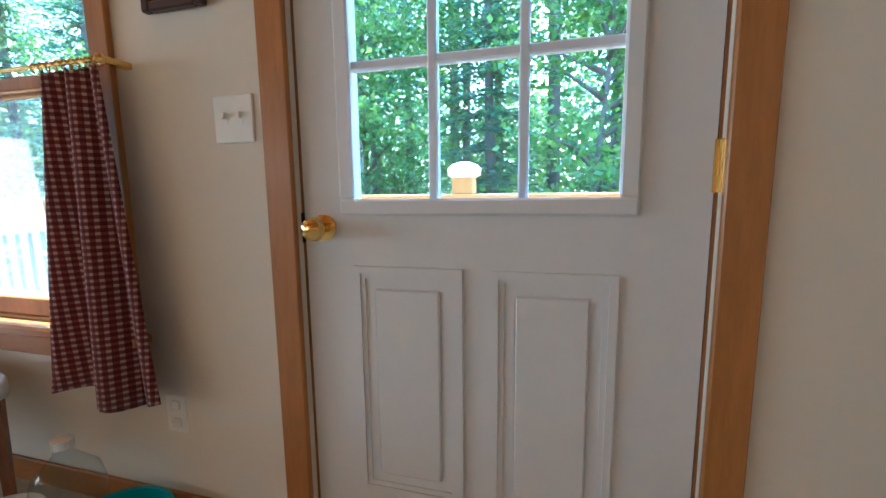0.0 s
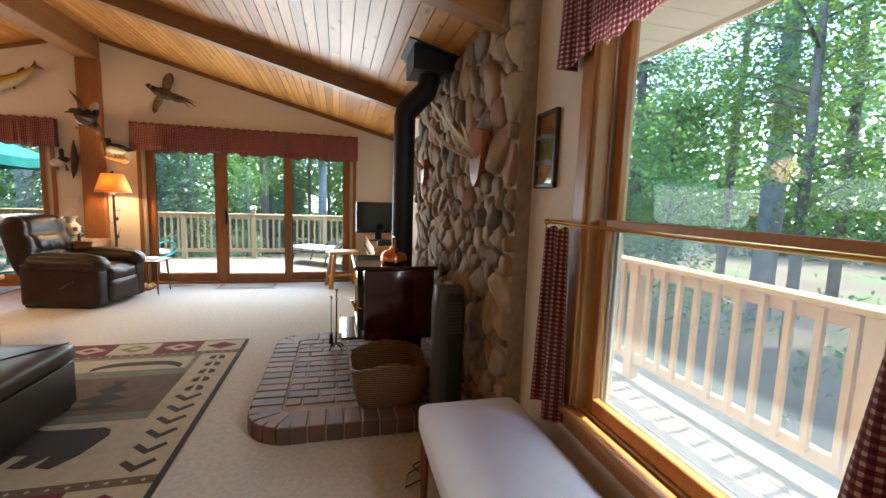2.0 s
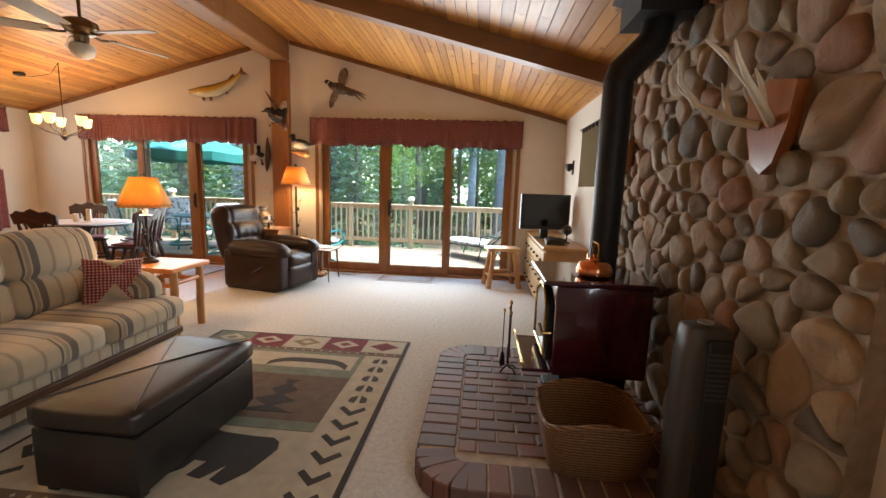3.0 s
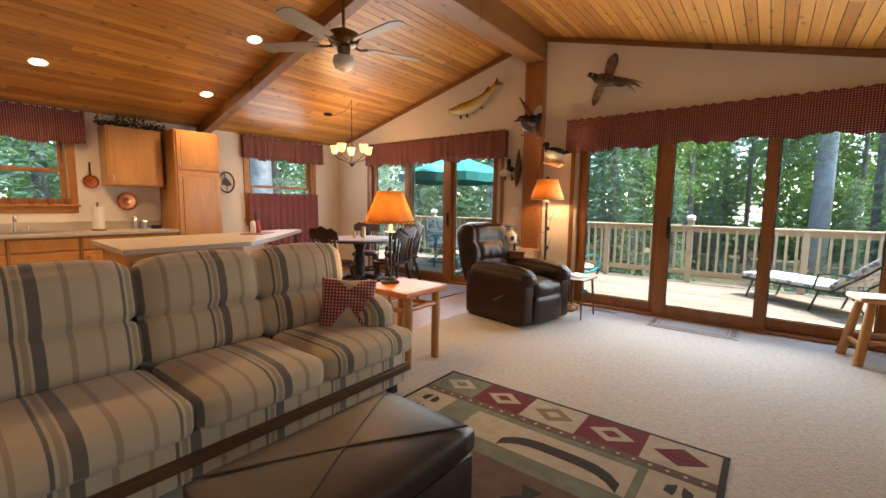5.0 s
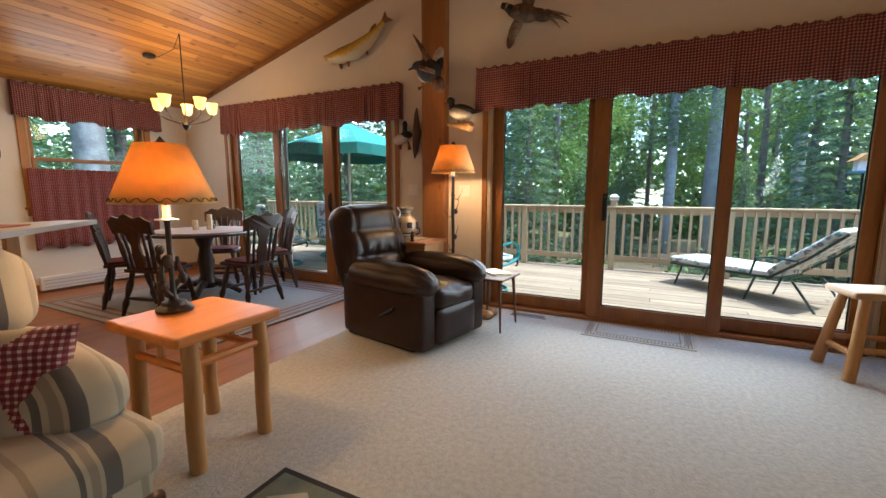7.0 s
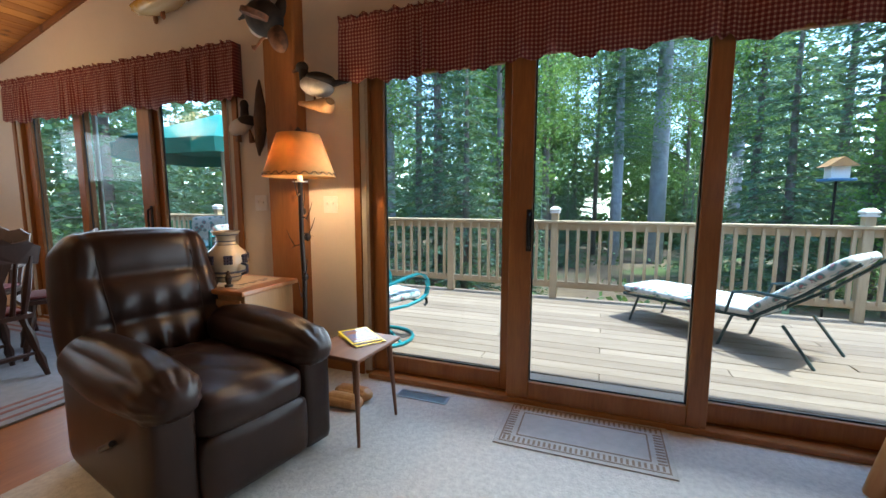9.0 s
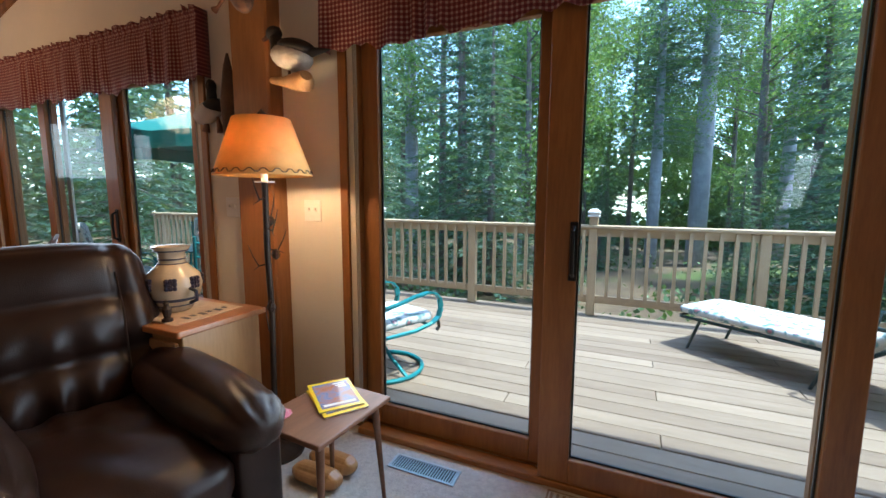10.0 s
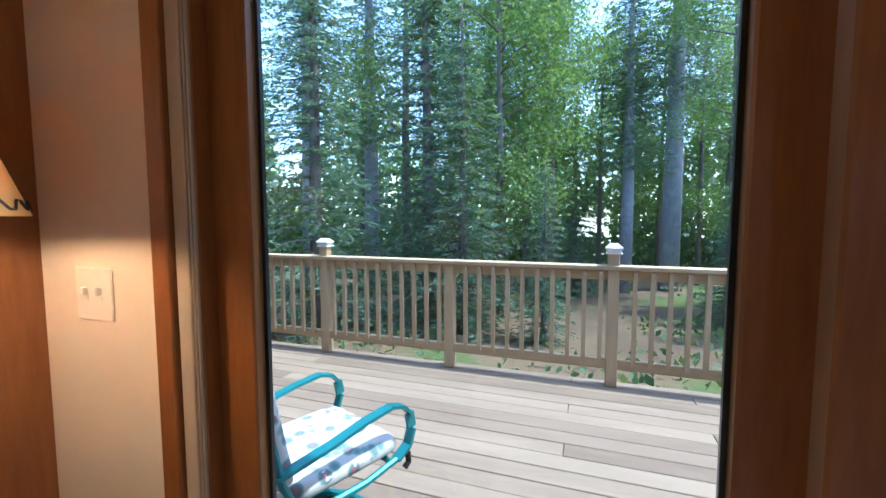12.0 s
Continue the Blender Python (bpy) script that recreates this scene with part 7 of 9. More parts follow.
# greenery on top of the cabinets
M_LEAFD = plain("dried_leaves", (0.05, 0.055, 0.02), 0.8, 0, 0.4, 20)
M_BERRY = plain("dark_red_berries", (0.12, 0.02, 0.015), 0.5, 0, 0.3, 20)
ga = tagged(new("greenery_garland"), "dusty dark green and red garland on the upper cabinet", "garland")
ga.location = (-4.2, YS + 0.16, 2.232)
rg = random.Random(5)
for nm, mat, cnt, sz in (("leaves", M_LEAFD, 260, 0.045), ("berries", M_BERRY, 70, 0.02)):
    bm = B()
    for _ in range(cnt):
        x = rg.uniform(-0.42, 0.36)
        p = Vector((x, rg.uniform(-0.1, 0.1), abs(rg.gauss(0, 0.05)) * (1.3 - abs(x)) + 0.004))
        if nm == "leaves":
            d = Vector((rg.uniform(-1, 1), rg.uniform(-1, 1), rg.uniform(0.0, 0.8))).normalized() * sz
            e = d.orthogonal().normalized() * sz * 0.35
            vs = [bm.verts.new(p), bm.verts.new(p + d * 0.5 + e), bm.verts.new(p + d), bm.verts.new(p + d * 0.5 - e)]
            bm.faces.new(vs)
        else:
            ball(bm, p + Vector((0, 0, 0.02)), sz * 0.6, 6, 4)
    part(nm, bm, mat, ga)
bk2 = thing("flower_pots", "row of small terracotta pots on the sink window sill", "flower pots", pose(-3.0, YS + 0.01, SWIN[2] + 0.018))
for i in range(4):
    bm = B()
    lathe(bm, [(0.025, 0.0), (0.035, 0.06), (0.04, 0.062), (0.04, 0.075), (0.0, 0.07)], 12, (-0.55 + i * 0.16, 0.0, 0.0))
    part("pot", bm, plain("terracotta", (0.28, 0.10, 0.045), 0.8), bk2)
ap = thing("kitchen_jars", "dark jars and a small appliance on the counter by the pantry", "jars", pose(-4.3, YS + 0.22, 0.915))
for i, (x, r, h, m) in enumerate(((-0.12, 0.06, 0.05, M_BLACKPL), (0.02, 0.045, 0.12, M_SILVER), (0.12, 0.04, 0.16, M_SILVER))):
    bm = B()
    lathe(bm, [(r, 0.0), (r, h * 0.8), (r * 0.6, h), (0.0, h)], 14, (x, 0, 0))
    part("jar", bm, m, ap)
# island
il = thing("kitchen_island", "oak kitchen island with a grey-beige laminate top", "kitchen island")
top = [(-3.3, -4.66), (-3.36, -5.85), (-4.9, -5.95), (-5.45, -6.12), (-5.68, -5.95), (-4.75, -5.02), (-4.3, -4.66)]
bm = B()
prism(bm, top, 0.88, 0.92)
part("worktop", bm, M_LAM, il)
bm = B()
prism(bm, [(-3.38, -4.92), (-3.42, -5.75), (-4.75, -5.75), (-4.75, -5.25), (-4.35, -4.92)], 0.0, 0.88)
part("body", bm, M_OAK, il)
for i in range(2):
    bm = B()
    box(bm, -4.3 + i * 0.46, -4.92, 0.1, -3.88 + i * 0.46, -4.905, 0.80, 0.005)
    part("panel", bm, M_OAK, il)
bm = B()
box(bm, -5.06, -5.80, 0.0, -4.98, -5.72, 0.88, 0.004)
part("leg", bm, M_OAK, il)
tr = thing("serving_tray", "red-rimmed serving tray on the island", "tray", pose(-4.88, -5.62, 0.92, 0, 0, 40))
bm = B()
box(bm, -0.2, -0.13, 0.0, 0.2, 0.13, 0.008, 0.003)
part("tray", bm, plain("red_wood", (0.30, 0.06, 0.03), 0.5), tr)
bt = thing("red_bottle", "red dispenser bottle with a tall black pump", "bottle", pose(-4.88, -5.66, 0.928))
bm = B()
lathe(bm, [(0.045, 0.0), (0.05, 0.01), (0.048, 0.07), (0.03, 0.13), (0.02, 0.145)], 16)
smooth(part("body", bm, plain("red_plastic", (0.38, 0.02, 0.015), 0.3), bt))
bm = B()
cyl(bm, (0, 0, 0.14), (0, 0, 0.25), 0.012, 0.008, 8)
part("pump", bm, M_BLACKPL, bt)
bo = thing("salt_shaker", "white shaker on the serving tray", "shaker", pose(-4.80, -5.58, 0.928))
bm = B()
lathe(bm, [(0.03, 0), (0.03, 0.1), (0.022, 0.14), (0.0, 0.15)], 12)
part("shaker", bm, M_WHITE, bo)

# ---- dining corner ----
M_DARKW = wood("dark_stained_maple", (0.016, 0.006, 0.004), (0.045, 0.016, 0.009), "z", 9, 0.4, False, 0.08)
TX, TY = -6.62, -5.82
dt = thing("dining_table", "round dark-stained pedestal dining table", "dining table", pose(TX, TY, 0.0))
bm = B()
lathe(bm, [(0.0, 0.715), (0.57, 0.715), (0.60, 0.73), (0.60, 0.745), (0.0, 0.75)], 40)
part("tabletop", bm, M_DARKW, dt)
bm = B()
lathe(bm, [(0.09, 0.10), (0.11, 0.16), (0.07, 0.24), (0.09, 0.4), (0.06, 0.55), (0.12, 0.70), (0.2, 0.715)], 16)
smooth(part("pedestal", bm, M_DARKW, dt))
for a in range(4):
    bm = B()
    c, s = math.cos(a * 1.5708 + 0.6), math.sin(a * 1.5708 + 0.6)
    tube(bm, [(c * 0.06, s * 0.06, 0.16), (c * 0.2, s * 0.2, 0.14), (c * 0.36, s * 0.36, 0.035)], [0.045, 0.04, 0.028], 8)
    part("foot", bm, M_DARKW, dt)
cl = thing("tablecloth", "pale round embroidered cloth on the dining table", "tablecloth", pose(TX, TY, 0.7505))
bm = B()
lathe(bm, [(0.50, 0.0), (0.505, 0.004), (0.0, 0.005)], 40)
part("cloth", bm, plain("pale_linen", (0.38, 0.34, 0.34), 0.9, 0, 0.2, 30), cl)
for i, (x, y, h, r) in enumerate(((-0.05, 0.04, 0.17, 0.03), (0.06, -0.05, 0.11, 0.03), (-0.13, -0.06, 0.05, 0.045))):
    cd = thing("candle" if i < 2 else "dark_bowl", "cream pillar candle on the dining table" if i < 2 else "small dark bowl on the dining table", "candle" if i < 2 else "bowl", pose(TX + x, TY + y, 0.7555))
    bm = B()
    lathe(bm, [(r, 0.0), (r, h * 0.95), (r * 0.8, h), (0.0, h * 0.96)], 14)
    part("wax" if i < 2 else "bowl", bm, M_VASE if i < 2 else M_BRONZE, cd)

M_SEATPAD = plain("dark_red_seat_pad", (0.09, 0.012, 0.012), 0.9, 0, 0.2, 15)


def dining_chair(m):
    c = thing("dining_chair", "dark-stained wooden press-back dining chair with spindles", "chair", m, "chairs round the dining table")
    bm = B()
    prism(bm, [(-0.19, -0.19), (0.19, -0.19), (0.22, 0.05), (0.20, 0.21), (0.0, 0.235), (-0.20, 0.21), (-0.22, 0.05)], 0.42, 0.45)
    part("seat", bm, M_DARKW, c)
    bm = B()
    cushion(bm, -0.17, -0.16, 0.45, 0.17, 0.18, 0.48, 0.014, 0.008, 5)
    part("seat_pad", bm, M_SEATPAD, c)
    for x in (-1, 1):
        for y in (-1, 1):
            bm = B()
            b, t = Vector((x * 0.22, y * 0.22, 0.0)), Vector((x * 0.15, y * 0.14, 0.42))
            prof = [0.016, 0.02, 0.030, 0.018, 0.028, 0.031, 0.019, 0.024]
            tube(bm, [b.lerp(t, k / 7) for k in range(8)], prof, 8)
            smooth(part("leg", bm, M_DARKW, c))
    for y in (-0.19, 0.19):
        bm = B()
        tube(bm, [(-0.195, y, 0.17), (-0.05, y, 0.17), (0.05, y, 0.17), (0.195, y, 0.17)], [0.01, 0.018, 0.018, 0.01], 7)
        part("stretcher", bm, M_DARKW, c)
    for k in range(6):
        x = -0.15 + k * 0.06
        bm = B()
        big = k in (0, 5)
        tube(bm, [(x, -0.17, 0.45), (x * 1.1, -0.20, 0.62), (x * 1.22, -0.25, 0.85)], [0.016, 0.026 if big else 0.014, 0.013], 7)
        part("spindle", bm, M_DARKW, c)
    bm = B()
    slab(bm, [(-0.045, 0.45), (0.045, 0.45), (0.06, 0.58), (0.04, 0.68), (0.085, 0.80), (0.085, 0.84), (-0.085, 0.84), (-0.085, 0.80), (-0.04, 0.68), (-0.06, 0.58)], "y", -0.009, 0.009)
    for v in bm.verts:
        v.co.y += -0.175 - 0.19 * (v.co.z - 0.45)
    part("splat", bm, M_DARKW, c)
    bm = B()
    pts = []
    for k in range(13):
        t = k / 12 * 2 - 1
        pts.append((t * 0.235, 0.91 + 0.055 * (1 - t * t) + 0.018 * math.cos(t * 9) * (abs(t) < 0.8)))
    low = [(t * 0.225, 0.79 + 0.02 * (1 - t * t)) for t in (1, 0.5, 0, -0.5, -1)]
    slab(bm, pts + low, "y", -0.012, 0.012)
    for v in bm.verts:
        v.co.y += -0.26 + 0.35 * v.co.x ** 2 - 0.3 * (v.co.z - 0.85)
    part("crest_rail", bm, M_DARKW, c)
    return c


c0 = dining_chair(pose(-6.66, -5.14, 0.0, 0, 0, 180))
for x, y, r in ((-6.0, -5.62, 105), (-6.05, -6.25, 60), (-7.12, -6.25, -48), (-7.25, -5.5, -112)):
    copy_thing(c0, pose(x, y, 0.0, 0, 0, r))
M_DRUG = plain("blue_grey_rug", (0.24, 0.24, 0.25), 0.95, 0, 0.15, 20, 0.5, 300)
M_DRUGB = plain("rug_red_border", (0.22, 0.10, 0.085), 0.95, 0, 0.15, 20, 0.5, 300)
dg = thing("dining_rug", "grey dining rug with a reddish key-pattern border", "rug")
bm = B()
box(bm, -7.62, -7.1, -0.012, -5.55, -4.32, 0.004, 0.002)
part("field", bm, M_DRUG, dg)
for d in (0.06, 0.16, 0.24):
    bm = B()
    w = 0.03
    for a, b, c, e in ((-7.62 + d, -7.1 + d, -5.55 - d, -7.1 + d + w), (-7.62 + d, -4.32 - d - w, -5.55 - d, -4.32 - d), (-7.62 + d, -7.1 + d + w, -7.62 + d + w, -4.32 - d - w), (-5.55 - d - w, -7.1 + d + w, -5.55 - d, -4.32 - d - w)):
        box(bm, a, b, 0.003, c, e, 0.0062)
    part("border", bm, M_DRUGB, dg)
bh = thing("baseboard_heater", "white baseboard heater under the dining window", "heater", pose(-6.4, YS + 0.015, 0.02))
bm = B()
box(bm, -0.6, 0.0, 0.0, 0.6, 0.055, 0.16, 0.006)
part("case", bm, M_WHITE, bh)
for k in range(3):
    bm = B()
    box(bm, -0.57, 0.054, 0.03 + k * 0.04, 0.57, 0.058, 0.04 + k * 0.04)
    part("louvre", bm, M_SILVER, bh)

# chandelier
M_SHADEG, _nt, _bs = nodes_of("amber_frosted_glass")
_bs.inputs["Base Color"].default_value = (0.9, 0.62, 0.32, 1)
_bs.inputs["Emission Color"].default_value = (1.0, 0.50, 0.11, 1)
_bs.inputs["Emission Strength"].default_value = 0.32
_bs.inputs["Roughness"].default_value = 0.4
CX, CY = -6.6, -5.95
cn_ = thing("chandelier", "iron five-arm chandelier with glowing amber glass shades", "chandelier", pose(CX, CY, 0.0))
zc = roof(CY)
bm = B()
tube(bm, [(0, 0, 2.0), (0, 0, zc - 0.02)], 0.006, 6)
part("chain", bm, M_BRONZE, cn_)
bm = B()
tube(bm, [(0, 0, zc - 0.02), (0.0, -0.12, zc - 0.16), (0.0, -0.4, zc - 0.2), (0.0, -0.58, roof(CY - 0.58) - 0.03)], 0.004, 5)
part("swag_cord", bm, M_BRONZE, cn_)
bm = B()
lathe(bm, [(0.065, 0.0), (0.06, -0.03), (0.0, -0.045)], 16, (0, -0.58, roof(CY - 0.58)))
part("canopy", bm, M_BRONZE, cn_)
bm = B()
lathe(bm, [(0.0, 1.84), (0.025, 1.86), (0.05, 1.90), (0.02, 1.93), (0.014, 2.0)], 14)
smooth(part("hub", bm, M_BRONZE, cn_))
for k in range(5):
    a = 6.28318 * k / 5 + 0.3
    c, s = math.cos(a), math.sin(a)
    bm = B()
    tube(bm, [(0.01 * c, 0.01 * s, 1.90), (0.10 * c, 0.10 * s, 1.93), (0.19 * c, 0.19 * s, 1.96), (0.255 * c, 0.255 * s, 2.0), (0.27 * c, 0.27 * s, 2.05)], 0.007, 6)
    ar = part("arm", bm, M_BRONZE, cn_)
    bm = B()
    lathe(bm, [(0.025, 2.045), (0.045, 2.065), (0.052, 2.10), (0.056, 2.14), (0.066, 2.165), (0.062, 2.165), (0.05, 2.12), (0.03, 2.06)], 16, (0.27 * c, 0.27 * s, 0))
    smooth(part("glass_shade", bm, M_SHADEG, ar, "glowing amber frosted glass shade"))
point_lamp("chandelier_light", (CX, CY, 2.15), 2.3, 0.22)

# ceiling fan
M_FANB = plain("fan_blade", (0.36, 0.30, 0.22), 0.5, 0, 0.1, 6)
M_FANM = plain("antique_brass", (0.20, 0.15, 0.09), 0.3, 1.0, 0.2, 15)
fn = thing("ceiling_fan", "five-blade ceiling fan with antique brass motor and glass bowl", "ceiling fan", pose(-4.43, YR, 0.0))
bm = B()
cyl(bm, (0, 0, 2.56), (0, 0, 3.18), 0.012, seg=10)
lathe(bm, [(0.05, 3.18), (0.06, 3.13), (0.02, 3.08)], 14)
part("down_rod", bm, M_FANM, fn)
bm = B()
lathe(bm, [(0.0, 2.58), (0.06, 2.575), (0.11, 2.55), (0.115, 2.50), (0.09, 2.465), (0.05, 2.45), (0.045, 2.40), (0.06, 2.385), (0.0, 2.38)], 24)
smooth(part("motor", bm, M_FANM, fn))
bm = B()
lathe(bm, [(0.075, 2.385), (0.085, 2.35), (0.07, 2.31), (0.035, 2.285), (0.0, 2.28)], 20)
smooth(part("glass_bowl", bm, plain("frosted_glass", (0.62, 0.56, 0.46), 0.4, 0, 0.05), fn))
for k in range(5):
    a = 72 * k + 14
    bm = B()
    prism(bm, [(0.18, -0.05), (0.3, -0.062), (0.60, -0.066), (0.63, -0.03), (0.63, 0.03), (0.60, 0.066), (0.3, 0.062), (0.18, 0.05)], -0.004, 0.004)
    xform(bm, pose(0, 0, 2.47, 0, 0, a) @ pose(0, 0, 0, 11, 0, 0))
    bl = part("blade", bm, M_FANB, fn)
    bm = B()
    tube(bm, [(0.08, 0, 0.0), (0.14, 0.015, -0.012), (0.2, 0.0, 0.0), (0.24, 0, 0.006)], 0.01, 6)
    xform(bm, pose(0, 0, 2.47, 0, 0, a))
    part("blade_iron", bm, M_FANM, bl)

# recessed lights
M_CAN = glow("recessed_bulb", (1.0, 0.78, 0.5), 2.5)
for x, y in ((-4.76, -5.32), (-3.24, -6.71), (-4.82, -6.68), (-3.12, -5.32), (-1.6, -5.32), (-1.6, -6.7)):
    z = roof(y)
    til = math.degrees(math.atan(SLOPE))
    rl = thing("recessed_light", "lit round recessed downlight in the pine ceiling", "downlight", pose(x, y, z, til, 0, 0), "recessed ceiling lights")
    bm = B()
    lathe(bm, [(0.085, 0.001), (0.085, -0.004), (0.07, -0.006), (0.066, 0.0)], 24)
    part("ring", bm, M_WHITE, rl)
    bm = B()
    lathe(bm, [(0.064, -0.002), (0.03, -0.010), (0.0, -0.012)], 20)
    part("lens", bm, M_CAN, rl)
    sp = new("downlight", bpy.data.lights.new("downlight", "SPOT"))
    sp.data.energy = 6.5
    sp.data.color = WARM
    sp.data.spot_size = radians(140)
    sp.data.spot_blend = 0.7
    sp.data.shadow_soft_size = 0.05
    sp.location = (x, y, z - 0.035)
point_lamp("table_lamp_light", (-4.82, -3.33, 1.22), 6.8, 0.04)
point_lamp("floor_lamp_light", (-7.34, -3.06, 1.45), 5.8, 0.04)

# ---- mounted fish and birds, as plain shapes ----
def mount(name, label, m, blobs, mats):
    """One mesh of swollen shapes: ("e", place, radii, turn, slot) and ("t", line, radii, slot)."""
    bm = B()
    for b in blobs:
        if b[0] == "e":
            made = bmesh.ops.create_uvsphere(bm, u_segments=14, v_segments=9, radius=1, matrix=pose(*b[1], 0, b[3], 0) @ Matrix.Diagonal((*b[2], 1)))
            for f in {f for v in made["verts"] for f in v.link_faces}:
                f.material_index = b[4]
        else:
            tube(bm, b[1], b[2], 10, b[3])
    o = smooth(part(name, bm, mats))
    o.matrix_basis = m
    return tagged(o, label, "trophy mount")


M_FISH, _nt, _bs = nodes_of("fish_skin")
_v = coords(_nt)
_s = _nt.nodes.new("ShaderNodeSeparateXYZ")
_nt.links.new(_v, _s.inputs[0])
_bow = math_n(_nt, "MULTIPLY", math_n(_nt, "POWER", math_n(_nt, "MAXIMUM", math_n(_nt, "ADD", _s.outputs[0], 0.2), 0.0), 2.0), 0.72)
_f = math_n(_nt, "ADD", math_n(_nt, "MULTIPLY", math_n(_nt, "SUBTRACT", _s.outputs[2], _bow), 4.2), math_n(_nt, "MULTIPLY", noise_tex(_nt, _v, 26, 4), 0.30))
_nt.links.new(ramp(_nt, math_n(_nt, "ADD", _f, 0.42), ((0.08, (0.62, 0.52, 0.30)), (0.25, (0.55, 0.34, 0.04)), (0.5, (0.30, 0.19, 0.02)), (0.72, (0.07, 0.055, 0.015)))), _bs.inputs[0])
_bs.inputs["Roughness"].default_value = 0.25
M_FIN = plain("fish_fin", (0.20, 0.08, 0.025), 0.4, 0, 0.3, 30)
# local frame: x along the wall, y out of the wall
FW = pose(XG + 0.07, -4.43, 2.79, 0, 0, 90)
mount("mounted_fish", "long olive and gold mounted fish on the gable wall", FW, [
    ("t", [(-0.45, 0, -0.045), (-0.40, 0, -0.06), (-0.32, 0, -0.075), (-0.20, 0, -0.07), (0.0, 0, -0.045), (0.16, 0, 0.02), (0.28, 0, 0.10), (0.37, 0, 0.18), (0.40, 0, 0.21)], [0.012, 0.035, 0.062, 0.085, 0.092, 0.075, 0.048, 0.027, 0.022], 0),
    ("t", [(-0.44, 0, -0.075), (-0.36, 0, -0.11), (-0.30, 0, -0.12)], [0.008, 0.022, 0.02], 0),
    ("t", [(0.39, 0, 0.205), (0.415, 0, 0.245), (0.415, 0, 0.30)], [0.022, 0.024, 0.005], 1), ("t", [(0.39, 0, 0.205), (0.45, 0, 0.215), (0.515, 0, 0.195)], [0.022, 0.024, 0.005], 1),
    ("t", [(0.22, 0, 0.10), (0.265, 0, 0.16), (0.29, 0, 0.20)], [0.03, 0.028, 0.006], 1), ("e", (-0.25, 0.05, -0.15), (0.026, 0.010, 0.045), -12, 1), ("e", (-0.10, 0.0, -0.155), (0.026, 0.010, 0.048), -15, 1), ("e", (0.15, 0.02, -0.06), (0.022, 0.010, 0.04), -10, 1),
    ("e", (-0.36, 0.055, -0.05), (0.010, 0.008, 0.010), 0, 1)], [M_FISH, M_FIN])


def feathers(name, c1, c2, sc=16):
    m, nt, bs = nodes_of(name)
    v = coords(nt)
    nt.links.new(ramp(nt, noise_tex(nt, v, sc, 4, 0.6), ((0.4, c1), (0.6, c2))), bs.inputs[0])
    bs.inputs["Roughness"].default_value = 0.7
    bump(nt, bs, noise_tex(nt, v, 90, 2), 0.5, 0.004)
    return m


M_PHEAS = feathers("brown_feathers", (0.045, 0.028, 0.018), (0.13, 0.08, 0.045))
M_PALEWING = feathers("tawny_feathers", (0.12, 0.085, 0.06), (0.26, 0.19, 0.13), 22)
M_DARKF = feathers("black_feathers", (0.006, 0.0055, 0.0055), (0.022, 0.017, 0.014), 14)
M_WHITEF = feathers("white_feathers", (0.40, 0.37, 0.32), (0.60, 0.56, 0.50), 10)
M_RUSTF = feathers("rust_feathers", (0.07, 0.032, 0.018), (0.20, 0.09, 0.045), 14)
M_DRIFT = plain("pale_driftwood", (0.36, 0.19, 0.07), 0.6, 0, 0.35, 14, 0.6, 60)
mount("mounted_bird", "brown mounted bird in flight with long tail on the gable wall", pose(XG + 0.10, -2.48, 2.79, 0, 0, 90), [
    ("e", (0, 0, 0), (0.15, 0.07, 0.075), 18, 0), ("t", [(-0.10, 0, 0.03), (-0.17, 0, 0.085), (-0.21, 0, 0.10)], [0.052, 0.032, 0.028], 2), ("t", [(-0.22, 0, 0.10), (-0.265, 0, 0.09)], [0.012, 0.003], 3),
    ("e", (-0.155, 0, 0.075), (0.02, 0.038, 0.034), 30, 3),
    ("e", (0.035, 0.03, 0.15), (0.065, 0.014, 0.14), 8, 1), ("e", (0.065, 0.035, 0.21), (0.055, 0.010, 0.095), 10, 0), ("e", (-0.09, 0.03, -0.11), (0.055, 0.014, 0.11), 24, 1), ("e", (-0.125, 0.035, -0.18), (0.042, 0.010, 0.10), 14, 0), ("e", (0.14, 0, -0.04), (0.12, 0.03, 0.055), 22, 0),
    ("t", [(0.2, 0, -0.03), (0.34, 0.01, -0.10), (0.40, 0.02, -0.15)], [0.03, 0.014, 0.002], 0), ("t", [(0.2, 0, -0.05), (0.28, 0.01, -0.12), (0.33, 0.02, -0.18)], [0.02, 0.01, 0.002], 1), ("t", [(0.2, 0, -0.02), (0.33, 0.01, -0.06), (0.42, 0.02, -0.10)], [0.02, 0.01, 0.002], 1)], [M_PHEAS, M_PALEWING, M_DARKF, M_WHITEF])
